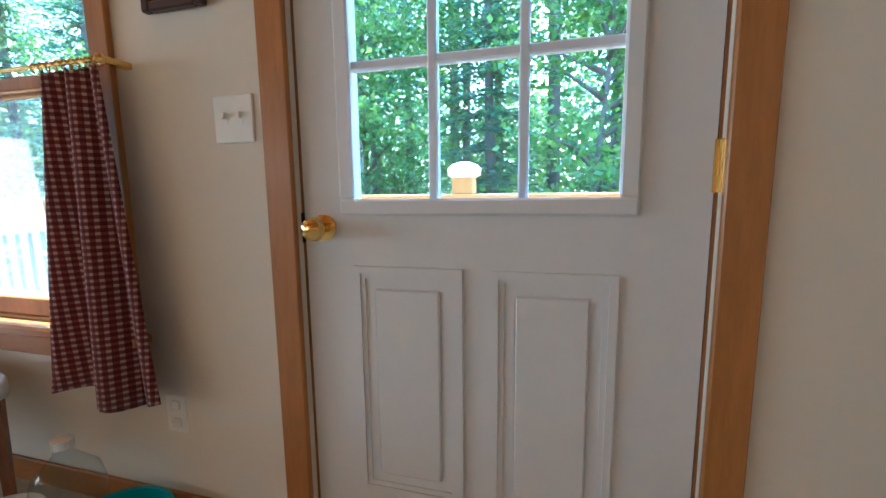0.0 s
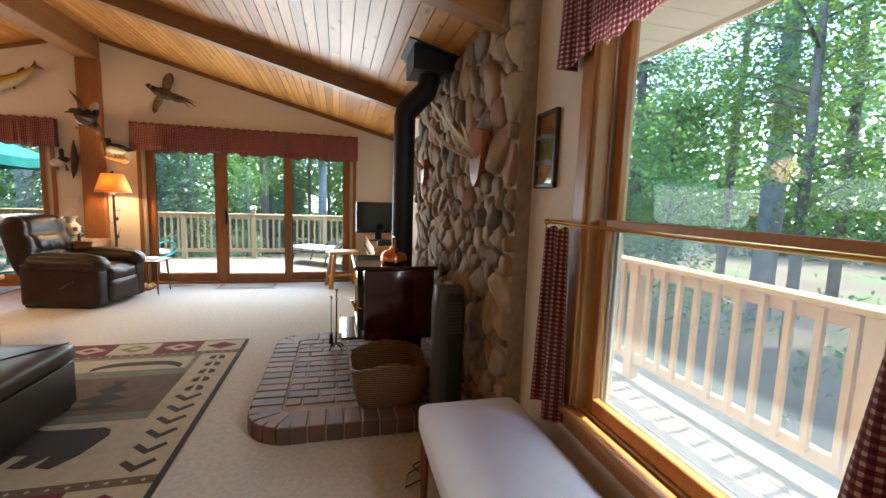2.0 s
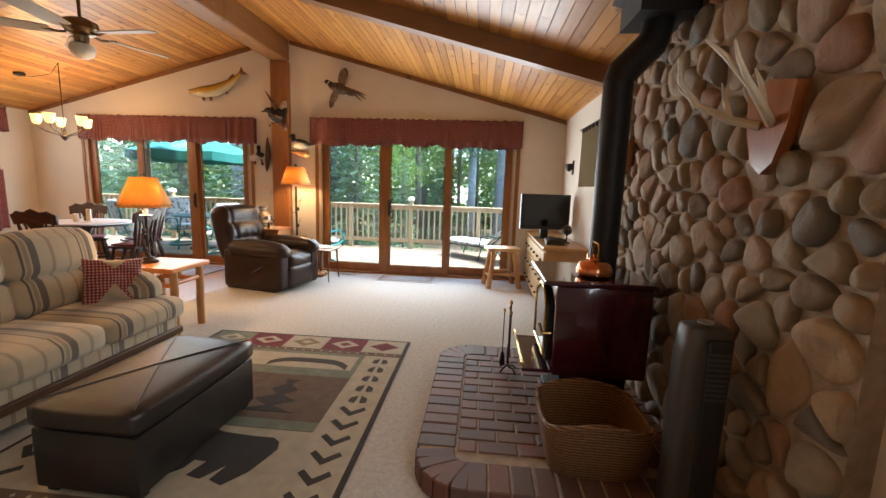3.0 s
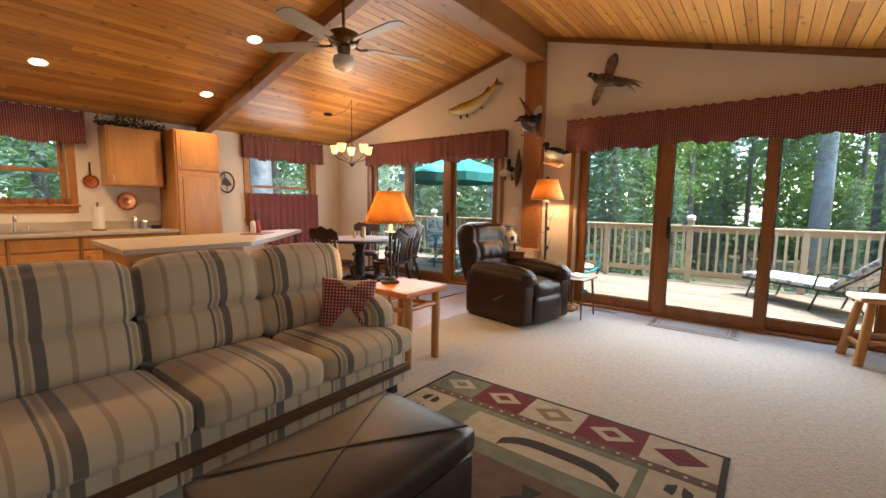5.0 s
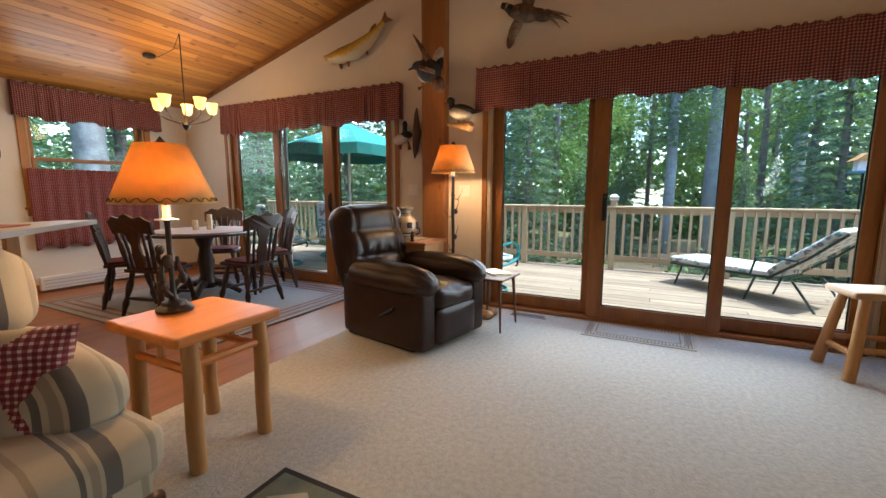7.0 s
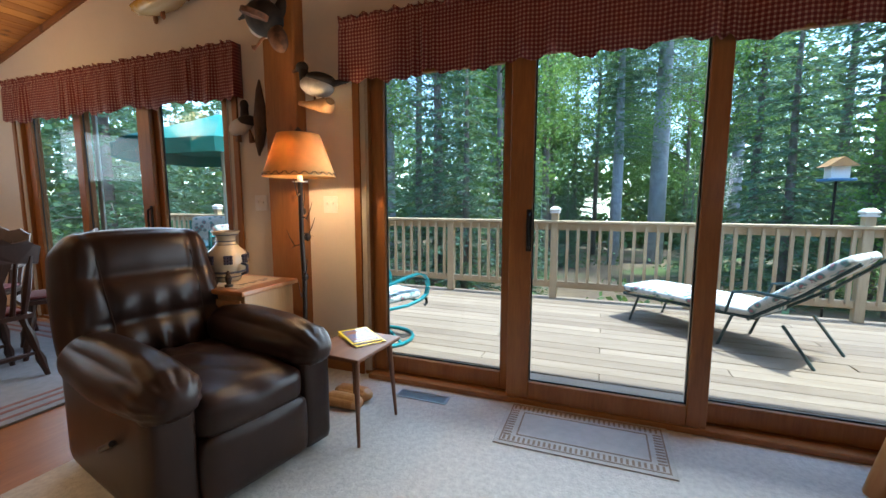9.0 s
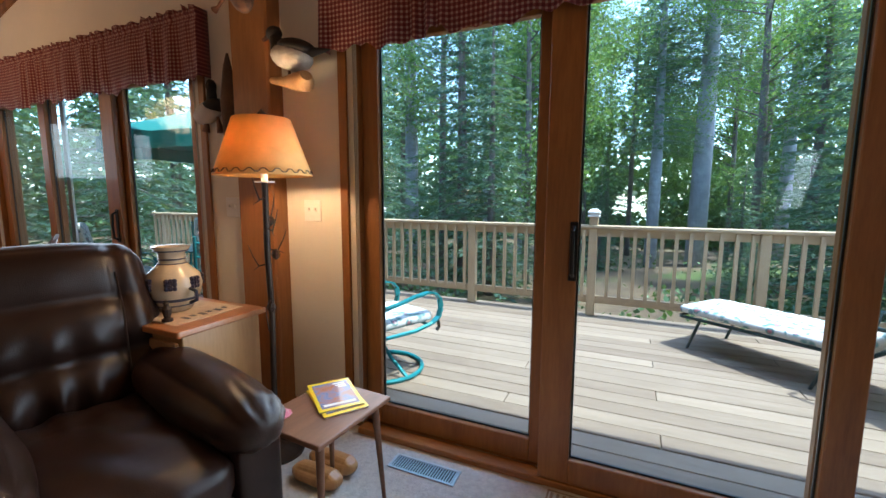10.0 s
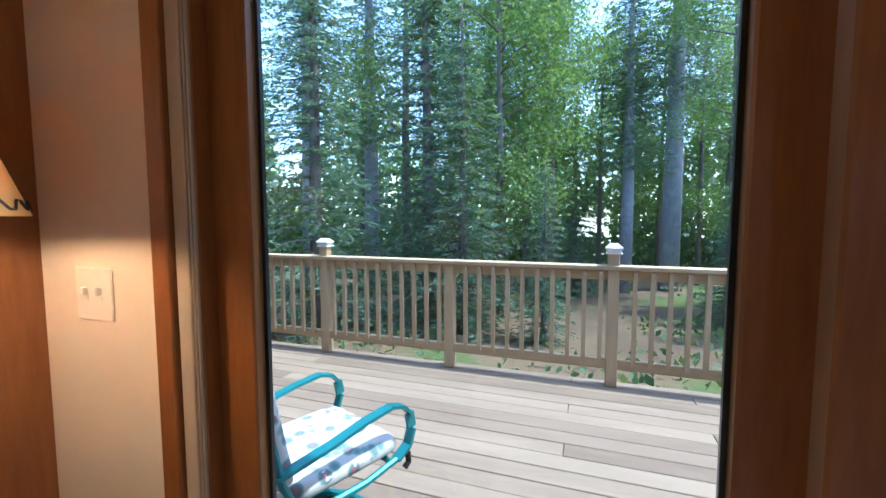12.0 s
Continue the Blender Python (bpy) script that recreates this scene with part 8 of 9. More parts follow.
mount("mounted_bird", "black and white mounted waterfowl with raised wings on the post", pose(XG + 0.24, -3.39, 2.37, 0, 0, 90), [
    ("e", (0.0, 0, 0), (0.14, 0.095, 0.11), 28, 0), ("e", (-0.06, 0.03, -0.03), (0.085, 0.075, 0.07), 25, 1), ("t", [(-0.08, 0, 0.05), (-0.15, 0.03, 0.075), (-0.18, 0.04, 0.07)], [0.055, 0.04, 0.036], 0), ("e", (-0.16, 0.058, 0.055), (0.026, 0.02, 0.018), 0, 1), ("t", [(-0.20, 0.04, 0.062), (-0.265, 0.05, 0.05)], [0.016, 0.006], 0),
    ("e", (0.085, 0.03, 0.115), (0.055, 0.018, 0.105), 24, 1), ("e", (0.10, 0.03, 0.06), (0.05, 0.02, 0.08), 10, 0), ("t", [(0.03, -0.06, 0.08), (-0.03, -0.10, 0.20), (-0.10, -0.13, 0.31)], [0.035, 0.022, 0.006], 2), ("e", (0.10, 0, -0.13), (0.065, 0.045, 0.10), -28, 2), ("t", [(-0.03, 0.03, -0.09), (-0.11, 0.04, -0.14), (-0.14, 0.04, -0.15)], [0.010, 0.008, 0.018], 2), ("t", [(0.05, -0.14, -0.05), (0.06, -0.14, -0.02)], 0.08, 2)], [M_DARKF, M_WHITEF, M_RUSTF])
mount("mounted_bird", "small mounted duck standing on a driftwood perch", pose(XG + 0.12, -3.095, 1.965, 0, 0, 90), [
    ("e", (0.0, 0.0, -0.01), (0.13, 0.07, 0.065), 14, 1), ("e", (0.03, 0.0, 0.03), (0.115, 0.062, 0.045), 14, 0), ("t", [(-0.085, 0, 0.03), (-0.105, 0, 0.10)], [0.04, 0.03], 0), ("e", (-0.112, 0, 0.12), (0.045, 0.034, 0.036), 0, 0), ("t", [(-0.145, 0, 0.112), (-0.19, 0, 0.098)], [0.014, 0.008], 3), ("e", (-0.085, 0.035, 0.075), (0.018, 0.014, 0.022), 0, 1),
    ("t", [(0.1, 0, 0.0), (0.24, 0, -0.005)], [0.028, 0.003], 0), ("t", [(-0.02, 0, -0.06), (-0.02, 0, -0.12)], 0.007, 3), ("t", [(0.03, 0.02, -0.06), (0.03, 0.02, -0.12)], 0.007, 3), ("t", [(-0.14, 0, -0.105), (-0.04, -0.01, -0.125), (0.06, -0.03, -0.14), (0.12, -0.05, -0.15), (0.15, -0.07, -0.13)], [0.016, 0.026, 0.045, 0.05, 0.03], 2)], [M_DARKF, M_WHITEF, M_DRIFT, M_RUSTF])
mount("mounted_bird", "mounted duck hanging against a dark driftwood plank", pose(XG + 0.10, -3.79, 1.79, 0, 0, 90), [
    ("e", (-0.05, 0.06, -0.03), (0.11, 0.06, 0.06), -20, 1), ("e", (0.0, 0.06, 0.0), (0.08, 0.055, 0.045), -10, 0), ("t", [(-0.01, 0.06, 0.03), (-0.01, 0.06, 0.10)], [0.03, 0.026], 0), ("e", (-0.01, 0.06, 0.115), (0.03, 0.03, 0.042), 0, 0), ("t", [(-0.12, 0.07, -0.04), (-0.18, 0.07, -0.03)], [0.03, 0.006], 1),
    ("t", [(-0.06, 0.06, -0.07), (-0.08, 0.06, -0.14)], [0.007, 0.024], 2), ("t", [(0.03, 0.06, -0.06), (0.05, 0.06, -0.15)], [0.007, 0.022], 2)], [M_DARKF, M_WHITEF, M_RUSTF])
mount("driftwood_plank", "dark pointed driftwood plank fixed to the wall", pose(XG + 0.045, -3.665, 1.80, 0, 0, 90), [
    ("t", [(0.02, 0, 0.27), (0.015, 0.0, 0.2), (0.02, 0, 0.0), (0.0, 0, -0.18), (-0.01, 0, -0.26)], [0.006, 0.022, 0.05, 0.03, 0.006], 0)], [M_BARK])

# ---- deck furniture ----
M_TEAL = plain("teal_painted_metal", (0.02, 0.20, 0.22), 0.35, 0.3, 0.1)
M_FLORAL, _nt, _bs = nodes_of("floral_cushion")
_v = coords(_nt)
_vo = _nt.nodes.new("ShaderNodeTexVoronoi")
_vo.inputs["Scale"].default_value = 15
_nt.links.new(_v, _vo.inputs["Vector"])
_c = ramp(_nt, _vo.outputs["Distance"], ((0.18, (0.36, 0.16, 0.18)), (0.3, (0.10, 0.22, 0.24)), (0.40, (0.22, 0.32, 0.30)), (0.5, (0.54, 0.54, 0.53)), (0.6, (0.58, 0.575, 0.56))))
_c = mixc(_nt, math_n(_nt, "GREATER_THAN", noise_tex(_nt, _v, 9, 3), 0.57), _c, (0.58, 0.575, 0.56))
_nt.links.new(_c, _bs.inputs[0])
_bs.inputs["Roughness"].default_value = 0.9


def patio_chair(m):
    c = thing("patio_rocker", "teal metal swivel patio chair with white floral cushion", "patio chair", m, "teal patio chairs on the deck")
    bm = B()
    tube(bm, [(0.30 * math.cos(6.28318 * k / 28), 0.30 * math.sin(6.28318 * k / 28), 0.018) for k in range(28)], 0.017, 8, closed=True)
    tube(bm, [(-0.30, 0, 0.02), (-0.1, 0, 0.12), (0, 0, 0.2), (0.1, 0, 0.12), (0.30, 0, 0.02)], 0.014, 8)
    cyl(bm, (0, 0, 0.18), (0, 0, 0.30), 0.025, seg=10)
    smooth(part("swivel_base", bm, M_TEAL, c))
    for s in (-1, 1):
        bm = B()
        x = s * 0.27
        side = [(x, -0.34, 0.95), (x, -0.25, 0.5), (x, -0.18, 0.34), (x, 0.10, 0.335), (x, 0.26, 0.36), (x, 0.33, 0.40), (x, 0.355, 0.47), (x, 0.34, 0.54), (x, 0.30, 0.585), (x, 0.23, 0.605), (x, 0.10, 0.59), (x, -0.05, 0.56), (x, -0.27, 0.53)]
        tube(bm, side[:5], 0.015, 8)
        for pa, pb in zip(side[4:], side[5:]):
            beam(bm, pa, pb, 0.046, 0.014)
        smooth(part("side_frame", bm, M_TEAL, c))
        bm = B()
        tube(bm, [(x, 0.30, 0.385), (x, 0.33, 0.36), (x, 0.335, 0.32), (x, 0.31, 0.30)], 0.014, 7)
        part("scroll", bm, M_BLACK, c)
    for y, z in ((-0.2, 0.34), (0.24, 0.355)):
        bm = B()
        cyl(bm, (-0.27, y, z), (0.27, y, z), 0.012, seg=8)
        part("cross_bar", bm, M_TEAL, c)
    for k in range(4):
        bm = B()
        z = 0.5 + k * 0.13
        cyl(bm, (-0.27, -0.25 - k * 0.027, z), (0.27, -0.25 - k * 0.027, z), 0.011, seg=8)
        part("cross_bar", bm, M_TEAL, c)
    bm = B()
    cushion(bm, -0.245, -0.19, 0.365, 0.245, 0.30, 0.45, 0.035, 0.012, 8)
    smooth(part("seat_cushion", bm, M_FLORAL, c), 180)
    bm = B()
    cushion(bm, -0.245, -0.045, 0.0, 0.245, 0.045, 0.56, 0.035, 0.012, 8)
    xform(bm, pose(0, -0.215, 0.45, 11, 0, 0))
    smooth(part("back_cushion", bm, M_FLORAL, c), 180)
    return c


p0 = patio_chair(pose(-8.51, -3.19, ZD, 0, 0, 68))
for x, y, r in ((-8.75, -5.2, 150), (-9.9, -6.8, -30), (-8.7, -6.9, 60)):
    copy_thing(p0, pose(x, y, ZD, 0, 0, r))
M_CHAISE = plain("dark_green_metal", (0.018, 0.04, 0.04), 0.4, 0.3, 0.1)
lg = thing("chaise_lounge", "reclining patio chaise with white floral cushion on dark metal legs", "lounge chair", pose(-9.98, -1.03, ZD, 0, 0, 50.7))
bm = B()
for y in (0.03, 0.60):
    tube(bm, [(-0.08, y, 0.27), (1.15, y, 0.30)], 0.014, 8)
    tube(bm, [(1.12, y, 0.30), (1.45, y, 0.55), (1.75, y, 0.83)], 0.014, 8)
for x in (-0.08, 0.5, 1.1):
    tube(bm, [(x, 0.03, 0.28), (x, 0.6, 0.28)], 0.012, 8)
part("frame", bm, M_CHAISE, lg)
for x in (0.0, 0.88, 1.56):
    for y in (0.03, 0.60):
        bm = B()
        tube(bm, [(x, y - 0.0, 0.0), (x + (0.1 if x < 1 else -0.22), y, 0.29)], 0.013, 7)
        part("leg", bm, M_CHAISE, lg)
bm = B()
cushion(bm, -0.10, 0.02, 0.295, 1.16, 0.61, 0.375, 0.035, 0.01, 8)
smooth(part("seat_cushion", bm, M_FLORAL, lg), 180)
bm = B()
cushion(bm, 0.0, 0.02, 0.0, 0.80, 0.61, 0.08, 0.035, 0.01, 8)
xform(bm, pose(1.12, 0, 0.32, 0, -40, 0))
smooth(part("back_cushion", bm, M_FLORAL, lg), 180)
for y in (-0.03, 0.66):
    bm = B()
    tube(bm, [(0.95, y, 0.30), (1.0, y, 0.50), (1.15, y, 0.53), (1.40, y, 0.52)], 0.013, 7)
    part("armrest", bm, M_CHAISE, lg)
M_UMB = plain("teal_canvas", (0.01, 0.16, 0.15), 0.85, 0, 0.1, 4)
um = thing("patio_umbrella", "open teal canvas patio umbrella on a pale pole", "umbrella", pose(-9.45, -6.05, ZD))
bm = B()
N = 8
ring0 = [bm.verts.new((0.05 * math.cos(6.28318 * k / 32), 0.05 * math.sin(6.28318 * k / 32), 2.36)) for k in range(32)]
prev = ring0
for q in (0.35, 0.7, 1.0, 1.02):
    cur = []
    for k in range(32):
        a = 6.28318 * k / 32
        sag = 0.05 * (0.5 - 0.5 * math.cos(8 * a)) * q
        r = 1.2 * min(q, 1.0) * (1 - 0.06 * (0.5 - 0.5 * math.cos(8 * a)))
        z = 2.36 - 0.42 * min(q, 1.0) - sag * 0.6 - (0.16 if q > 1 else 0)
        cur.append(bm.verts.new((r * math.cos(a), r * math.sin(a), z)))
    for k in range(32):
        bm.faces.new((prev[k], prev[(k + 1) % 32], cur[(k + 1) % 32], cur[k]))
    prev = cur
bm.faces.new(ring0)
ca = part("canopy", bm, M_UMB, um)
so_ = ca.modifiers.new("thickness", "SOLIDIFY")
so_.thickness = 0.003
bm = B()
cyl(bm, (0, 0, 0.02), (0, 0, 2.42), 0.02, seg=12)
part("pole", bm, M_WHITE, um)
bm = B()
lathe(bm, [(0.25, 0.0), (0.25, 0.04), (0.05, 0.09), (0.03, 0.2), (0.0, 0.2)], 20)
part("base", bm, M_BLACK, um)
for k in range(8):
    a = 6.28318 * k / 8
    bm = B()
    tube(bm, [(0.03 * math.cos(a), 0.03 * math.sin(a), 2.34), (1.19 * math.cos(a), 1.19 * math.sin(a), 1.925)], 0.006, 5)
    part("rib", bm, M_WHITE, um)
ptb = thing("patio_table", "round teal metal patio table under the umbrella", "patio table", pose(-9.45, -6.05, ZD))
bm = B()
lathe(bm, [(0.06, 0.68), (0.55, 0.68), (0.56, 0.70), (0.06, 0.705), (0.06, 0.68)], 32)
part("tabletop", bm, M_TEAL, ptb)
for k in range(4):
    a = 1.5708 * k + 0.78
    bm = B()
    tube(bm, [(0.45 * math.cos(a), 0.45 * math.sin(a), 0.0), (0.38 * math.cos(a), 0.38 * math.sin(a), 0.69)], 0.015, 7)
    part("leg", bm, M_TEAL, ptb)
# bird feeder on a pole beyond the railing
bf = thing("bird_feeder", "blue bird feeder on a tall pole beyond the railing", "bird feeder", pose(-11.6, 1.25, -1.05))
bm = B()
cyl(bm, (0, 0, 0.0), (0, 0, 2.5), 0.015, seg=8)
part("pole", bm, M_BLACK, bf)
bm = B()
box(bm, -0.14, -0.14, 2.5, 0.14, 0.14, 2.53, 0.004)
part("tray", bm, plain("blue_paint", (0.05, 0.16, 0.30), 0.5), bf)
bm = B()
box(bm, -0.09, -0.09, 2.53, 0.09, 0.09, 2.68, 0.004)
part("hopper", bm, M_WHITE, bf)
bm = B()
slab(bm, [(-0.15, 2.67), (0.15, 2.67), (0.0, 2.78)], "x", -0.15, 0.15)
part("feeder_roof", bm, M_CHEST, bf)

# ---- ground, lake, woods ----
M_GROUND, _nt, _bs = nodes_of("forest_floor")
_v = coords(_nt)
_a = noise_tex(_nt, _v, 0.35, 4)
_b = noise_tex(_nt, _v, 6, 5, 0.7)
_col = ramp(_nt, _a, ((0.38, (0.10, 0.065, 0.038)), (0.52, (0.16, 0.11, 0.06)), (0.62, (0.07, 0.11, 0.025)), (0.75, (0.11, 0.16, 0.03))))
_nt.links.new(mixc(_nt, math_n(_nt, "MULTIPLY", _b, 0.5), _col, (0.05, 0.035, 0.02)), _bs.inputs[0])
_bs.inputs["Roughness"].default_value = 0.95
bump(_nt, _bs, _b, 0.8, 0.05)


def land(x, y):
    d = max(0.0, -x - 14)
    return -1.05 - 0.035 * d + 0.12 * math.sin(x * 0.4) * math.cos(y * 0.33)


bm = B()
axis_pts = [-700, -300, -120, -70] + [-46 + 2 * i for i in range(47)] + [70, 120, 300, 700]
gv = [[bm.verts.new((x, y, max(-2.6, land(x, y)) if x > -60 else -3.2)) for y in axis_pts] for x in axis_pts]
for i in range(len(axis_pts) - 1):
    for j in range(len(axis_pts) - 1):
        bm.faces.new((gv[i][j], gv[i + 1][j], gv[i + 1][j + 1], gv[i][j + 1]))
tagged(smooth(part("ground", bm, M_GROUND), 180), "leaf-littered forest floor with patches of grass", kind="structure")
M_WATER, _nt, _bs = nodes_of("lake_water")
_bs.inputs["Base Color"].default_value = (0.05, 0.08, 0.09, 1)
_bs.inputs["Roughness"].default_value = 0.08
bump(_nt, _bs, noise_tex(_nt, coords(_nt), 0.8, 3), 0.2, 0.05)
bm = B()
box(bm, -600, -400, -2.5, -58, 400, -2.3)
tagged(part("lake", bm, M_WATER), "bright lake seen through the trees", kind="structure")


def leaf_mat(name, stops, trans=0.35):
    m, nt, bs = nodes_of(name)
    geo = nt.nodes.new("ShaderNodeNewGeometry")
    inf = nt.nodes.new("ShaderNodeObjectInfo")
    f = math_n(nt, "ADD", math_n(nt, "MULTIPLY", geo.outputs["Random Per Island"], 0.7), math_n(nt, "MULTIPLY", inf.outputs["Random"], 0.3))
    col = ramp(nt, f, stops)
    nt.links.new(col, bs.inputs[0])
    bs.inputs["Roughness"].default_value = 0.55
    tr = nt.nodes.new("ShaderNodeBsdfTranslucent")
    nt.links.new(mixc(nt, 0.35, col, (0.35, 0.45, 0.04)), tr.inputs[0])
    mx = nt.nodes.new("ShaderNodeMixShader")
    mx.inputs[0].default_value = trans
    nt.links.new(bs.outputs[0], mx.inputs[1])
    nt.links.new(tr.outputs[0], mx.inputs[2])
    nt.links.new(mx.outputs[0], nt.nodes["Material Output"].inputs[0])
    return m


M_NEEDLE = leaf_mat("spruce_needles", ((0.0, (0.036, 0.086, 0.068)), (0.5, (0.074, 0.155, 0.118)), (1.0, (0.16, 0.27, 0.20))), 0.45)
M_LEAF = leaf_mat("green_leaves", ((0.0, (0.052, 0.135, 0.058)), (0.5, (0.10, 0.215, 0.07)), (1.0, (0.21, 0.35, 0.085))), 0.5)
M_FARLEAF = leaf_mat("woodland_leaves", ((0.0, (0.03, 0.08, 0.045)), (0.5, (0.06, 0.13, 0.06)), (1.0, (0.13, 0.22, 0.075))), 0.35)
M_TRUNK = plain("grey_trunk", (0.15, 0.13, 0.115), 0.95, vary=0.45, scale=4, bumps=1.0, bscale=22)
M_BLUETRUNK = plain("blue_grey_trunk", (0.30, 0.31, 0.34), 0.95, vary=0.35, scale=4, bumps=1.0, bscale=22)
M_BIRCH = plain("pale_trunk", (0.34, 0.33, 0.32), 0.9, vary=0.5, scale=7, bumps=0.6, bscale=30)


def blades(name, p, d, w, ln, mat, parent=None):
    """Many small diamond leaves: places p, directions d, half widths w, lengths ln."""
    n = len(p)
    r = np.random.RandomState(n % 977)
    side = np.cross(d, r.normal(size=(n, 3)))
    side /= np.linalg.norm(side, axis=1)[:, None] + 1e-9
    v = np.empty((n, 4, 3))
    v[:, 0] = p
    v[:, 1] = p + d * (ln * 0.45)[:, None] + side * w[:, None]
    v[:, 2] = p + d * ln[:, None]
    v[:, 3] = p + d * (ln * 0.45)[:, None] - side * w[:, None]
    me = bpy.data.meshes.new(name)
    me.vertices.add(4 * n)
    me.vertices.foreach_set("co", v.reshape(-1))
    me.loops.add(4 * n)
    me.loops.foreach_set("vertex_index", np.arange(4 * n, dtype=np.int32))
    me.polygons.add(n)
    me.polygons.foreach_set("loop_start", np.arange(0, 4 * n, 4, dtype=np.int32))
    me.update(calc_edges=True)
    me.validate()
    me.materials.append(mat)
    ob = new(name, me)
    if parent is not None:
        ob.parent = parent
    return ob


def conifer(name, label, h, spread, bare, seed, r0=0.13, mat=None, dense=1.0):
    r = np.random.RandomState(seed)
    t = thing(name, label, "tree", pose(0, 0, -50), group="trees round the house")
    bm = B()
    tube(bm, [(0, 0, -0.6), (0.03, 0.02, h * 0.3), (-0.03, 0.03, h * 0.65), (0, 0, h)], [r0 * 1.15, r0, r0 * 0.6, 0.015], 9)
    P, D, L = [], [], []
    z = bare
    while z < h - 0.1:
        f = (h - z) / (h - bare)
        R = spread * (0.12 + 0.88 * f ** 0.85) * r.uniform(0.8, 1.12)
        nb = int(r.randint(6, 9))
        a0 = r.uniform(0, 6.28)
        for k in range(nb):
            a = a0 + 6.283 * k / nb + r.normal() * 0.2
            Rk = R * r.uniform(0.65, 1.1)
            c, s = math.cos(a), math.sin(a)
            if Rk > 0.5 and k % 2 == 0:
                tube(bm, [(0, 0, z), (c * Rk * 0.5, s * Rk * 0.5, z - 0.02 * Rk), (c * Rk * 0.95, s * Rk * 0.95, z - 0.16 * Rk)], [0.018, 0.012, 0.004], 4)
            m = max(4, int(Rk / 0.085 * dense))
            q = np.linspace(0.12, 1.0, m)
            for j in range(6):
                u = q * Rk + r.normal(size=m) * 0.03
                wob = r.normal(size=m) * 0.10 * (0.35 + q)
                px = c * u - s * wob
                py = s * u + c * wob
                pz = z - 0.18 * Rk * q ** 2 + r.normal(size=m) * 0.035
                P.append(np.stack([px, py, pz], 1))
                sd = r.choice([-1, 1], size=m) * r.uniform(0.3, 1.2, size=m)
                dx, dy = c - s * sd, s + c * sd
                dz = r.normal(size=m) * 0.25 - 0.22
                D.append(np.stack([dx, dy, dz], 1))
                L.append(r.uniform(0.09, 0.19, size=m))
        z += r.uniform(0.2, 0.34)
    smooth(part("trunk", bm, mat or M_TRUNK, t), 180)
    P, D, L = np.concatenate(P), np.concatenate(D), np.concatenate(L)
    D /= np.linalg.norm(D, axis=1)[:, None]
    blades("crown", P, D, L * 0.12, L, M_NEEDLE, t)
    return t


def broadleaf(name, label, h, spread, bare, seed, r0=0.09, mat=None, leaves=9000):
    r = np.random.RandomState(seed)
    t = thing(name, label, "tree", pose(0, 0, -50), group="trees round the house")
    bm = B()
    bend = r.normal(size=2) * 0.25
    tube(bm, [(0, 0, -0.6), (bend[0] * 0.3, bend[1] * 0.3, h * 0.4), (bend[0], bend[1], h * 0.75), (bend[0], bend[1], h * 0.97)], [r0 * 1.2, r0, r0 * 0.55, 0.01], 9)
    tips = []
    for k in range(30):
        z = bare + (h * 0.95 - bare) * (k / 29) ** 0.9
        a = r.uniform(0, 6.28)
        f = math.sin(3.14159 * min(1.0, 0.18 + 0.8 * (z - bare) / (h - bare)))
        R = spread * (0.3 + 0.7 * f) * r.uniform(0.6, 1.1)
        c, s = math.cos(a), math.sin(a)
        mid = (c * R * 0.5 + bend[0] * 0.6, s * R * 0.5 + bend[1] * 0.6, z + 0.15 * R)
        end = (c * R + bend[0] * 0.6, s * R + bend[1] * 0.6, z + 0.28 * R)
        tube(bm, [(bend[0] * z / h, bend[1] * z / h, z - 0.15), mid, end], [0.03, 0.018, 0.005], 5)
        tips += [mid, end, tuple((np.array(mid) + np.array(end)) / 2)]
    smooth(part("trunk", bm, mat or M_TRUNK, t), 180)
    tips = np.array(tips)
    n = int(leaves * 1.5)
    pick = tips[r.randint(0, len(tips), size=n)]
    P = pick + r.normal(size=(n, 3)) * np.array([0.34, 0.34, 0.20]) * spread / 1.7
    D = r.normal(size=(n, 3)) * np.array([1, 1, 0.5]) + np.array([0, 0, -0.15])
    D /= np.linalg.norm(D, axis=1)[:, None]
    L = r.uniform(0.05, 0.105, size=n)
    blades("crown", P, D, L * 0.36, L, M_LEAF, t)
    return t


spruce = conifer("spruce_tree", "dense blue-green spruce with drooping branches", 9.5, 1.9, 0.3, 21)
spruce2 = conifer("spruce_tree", "slim young spruce among the hardwoods", 7.0, 1.35, 0.2, 22, 0.09)
pine = conifer("pine_tree", "tall pine with a long bare grey trunk", 17.0, 2.6, 6.0, 23, 0.27, M_BLUETRUNK, 0.8)
maple = broadleaf("maple_tree", "slender maple with bright green leaves", 9.5, 1.9, 2.0, 31, 0.08, None, 10000)
maple2 = broadleaf("maple_tree", "tall thin hardwood with a high leafy crown", 13.0, 2.2, 4.5, 32, 0.11, None, 11000)
birch = broadleaf("birch_tree", "pale-barked birch with light foliage", 11.0, 1.8, 3.9, 33, 0.19, M_BIRCH, 8000)
sap = broadleaf("sapling", "leafy young hardwood sapling", 4.5, 1.2, 0.4, 34, 0.035, None, 5000)
kinds = {"s": spruce, "y": spruce2, "p": pine, "m": maple, "n": maple2, "b": birch, "a": sap}
first = {}


def plant(k, x, y, rz, sc=1.0):
    m = pose(x, y, land(x, y), 0, 0, rz) @ Matrix.Scale(sc, 4)
    if k not in first:
        first[k] = True
        kinds[k].matrix_basis = m
    else:
        c = copy_thing(kinds[k], pose(0, 0, 0))
        c.matrix_basis = m


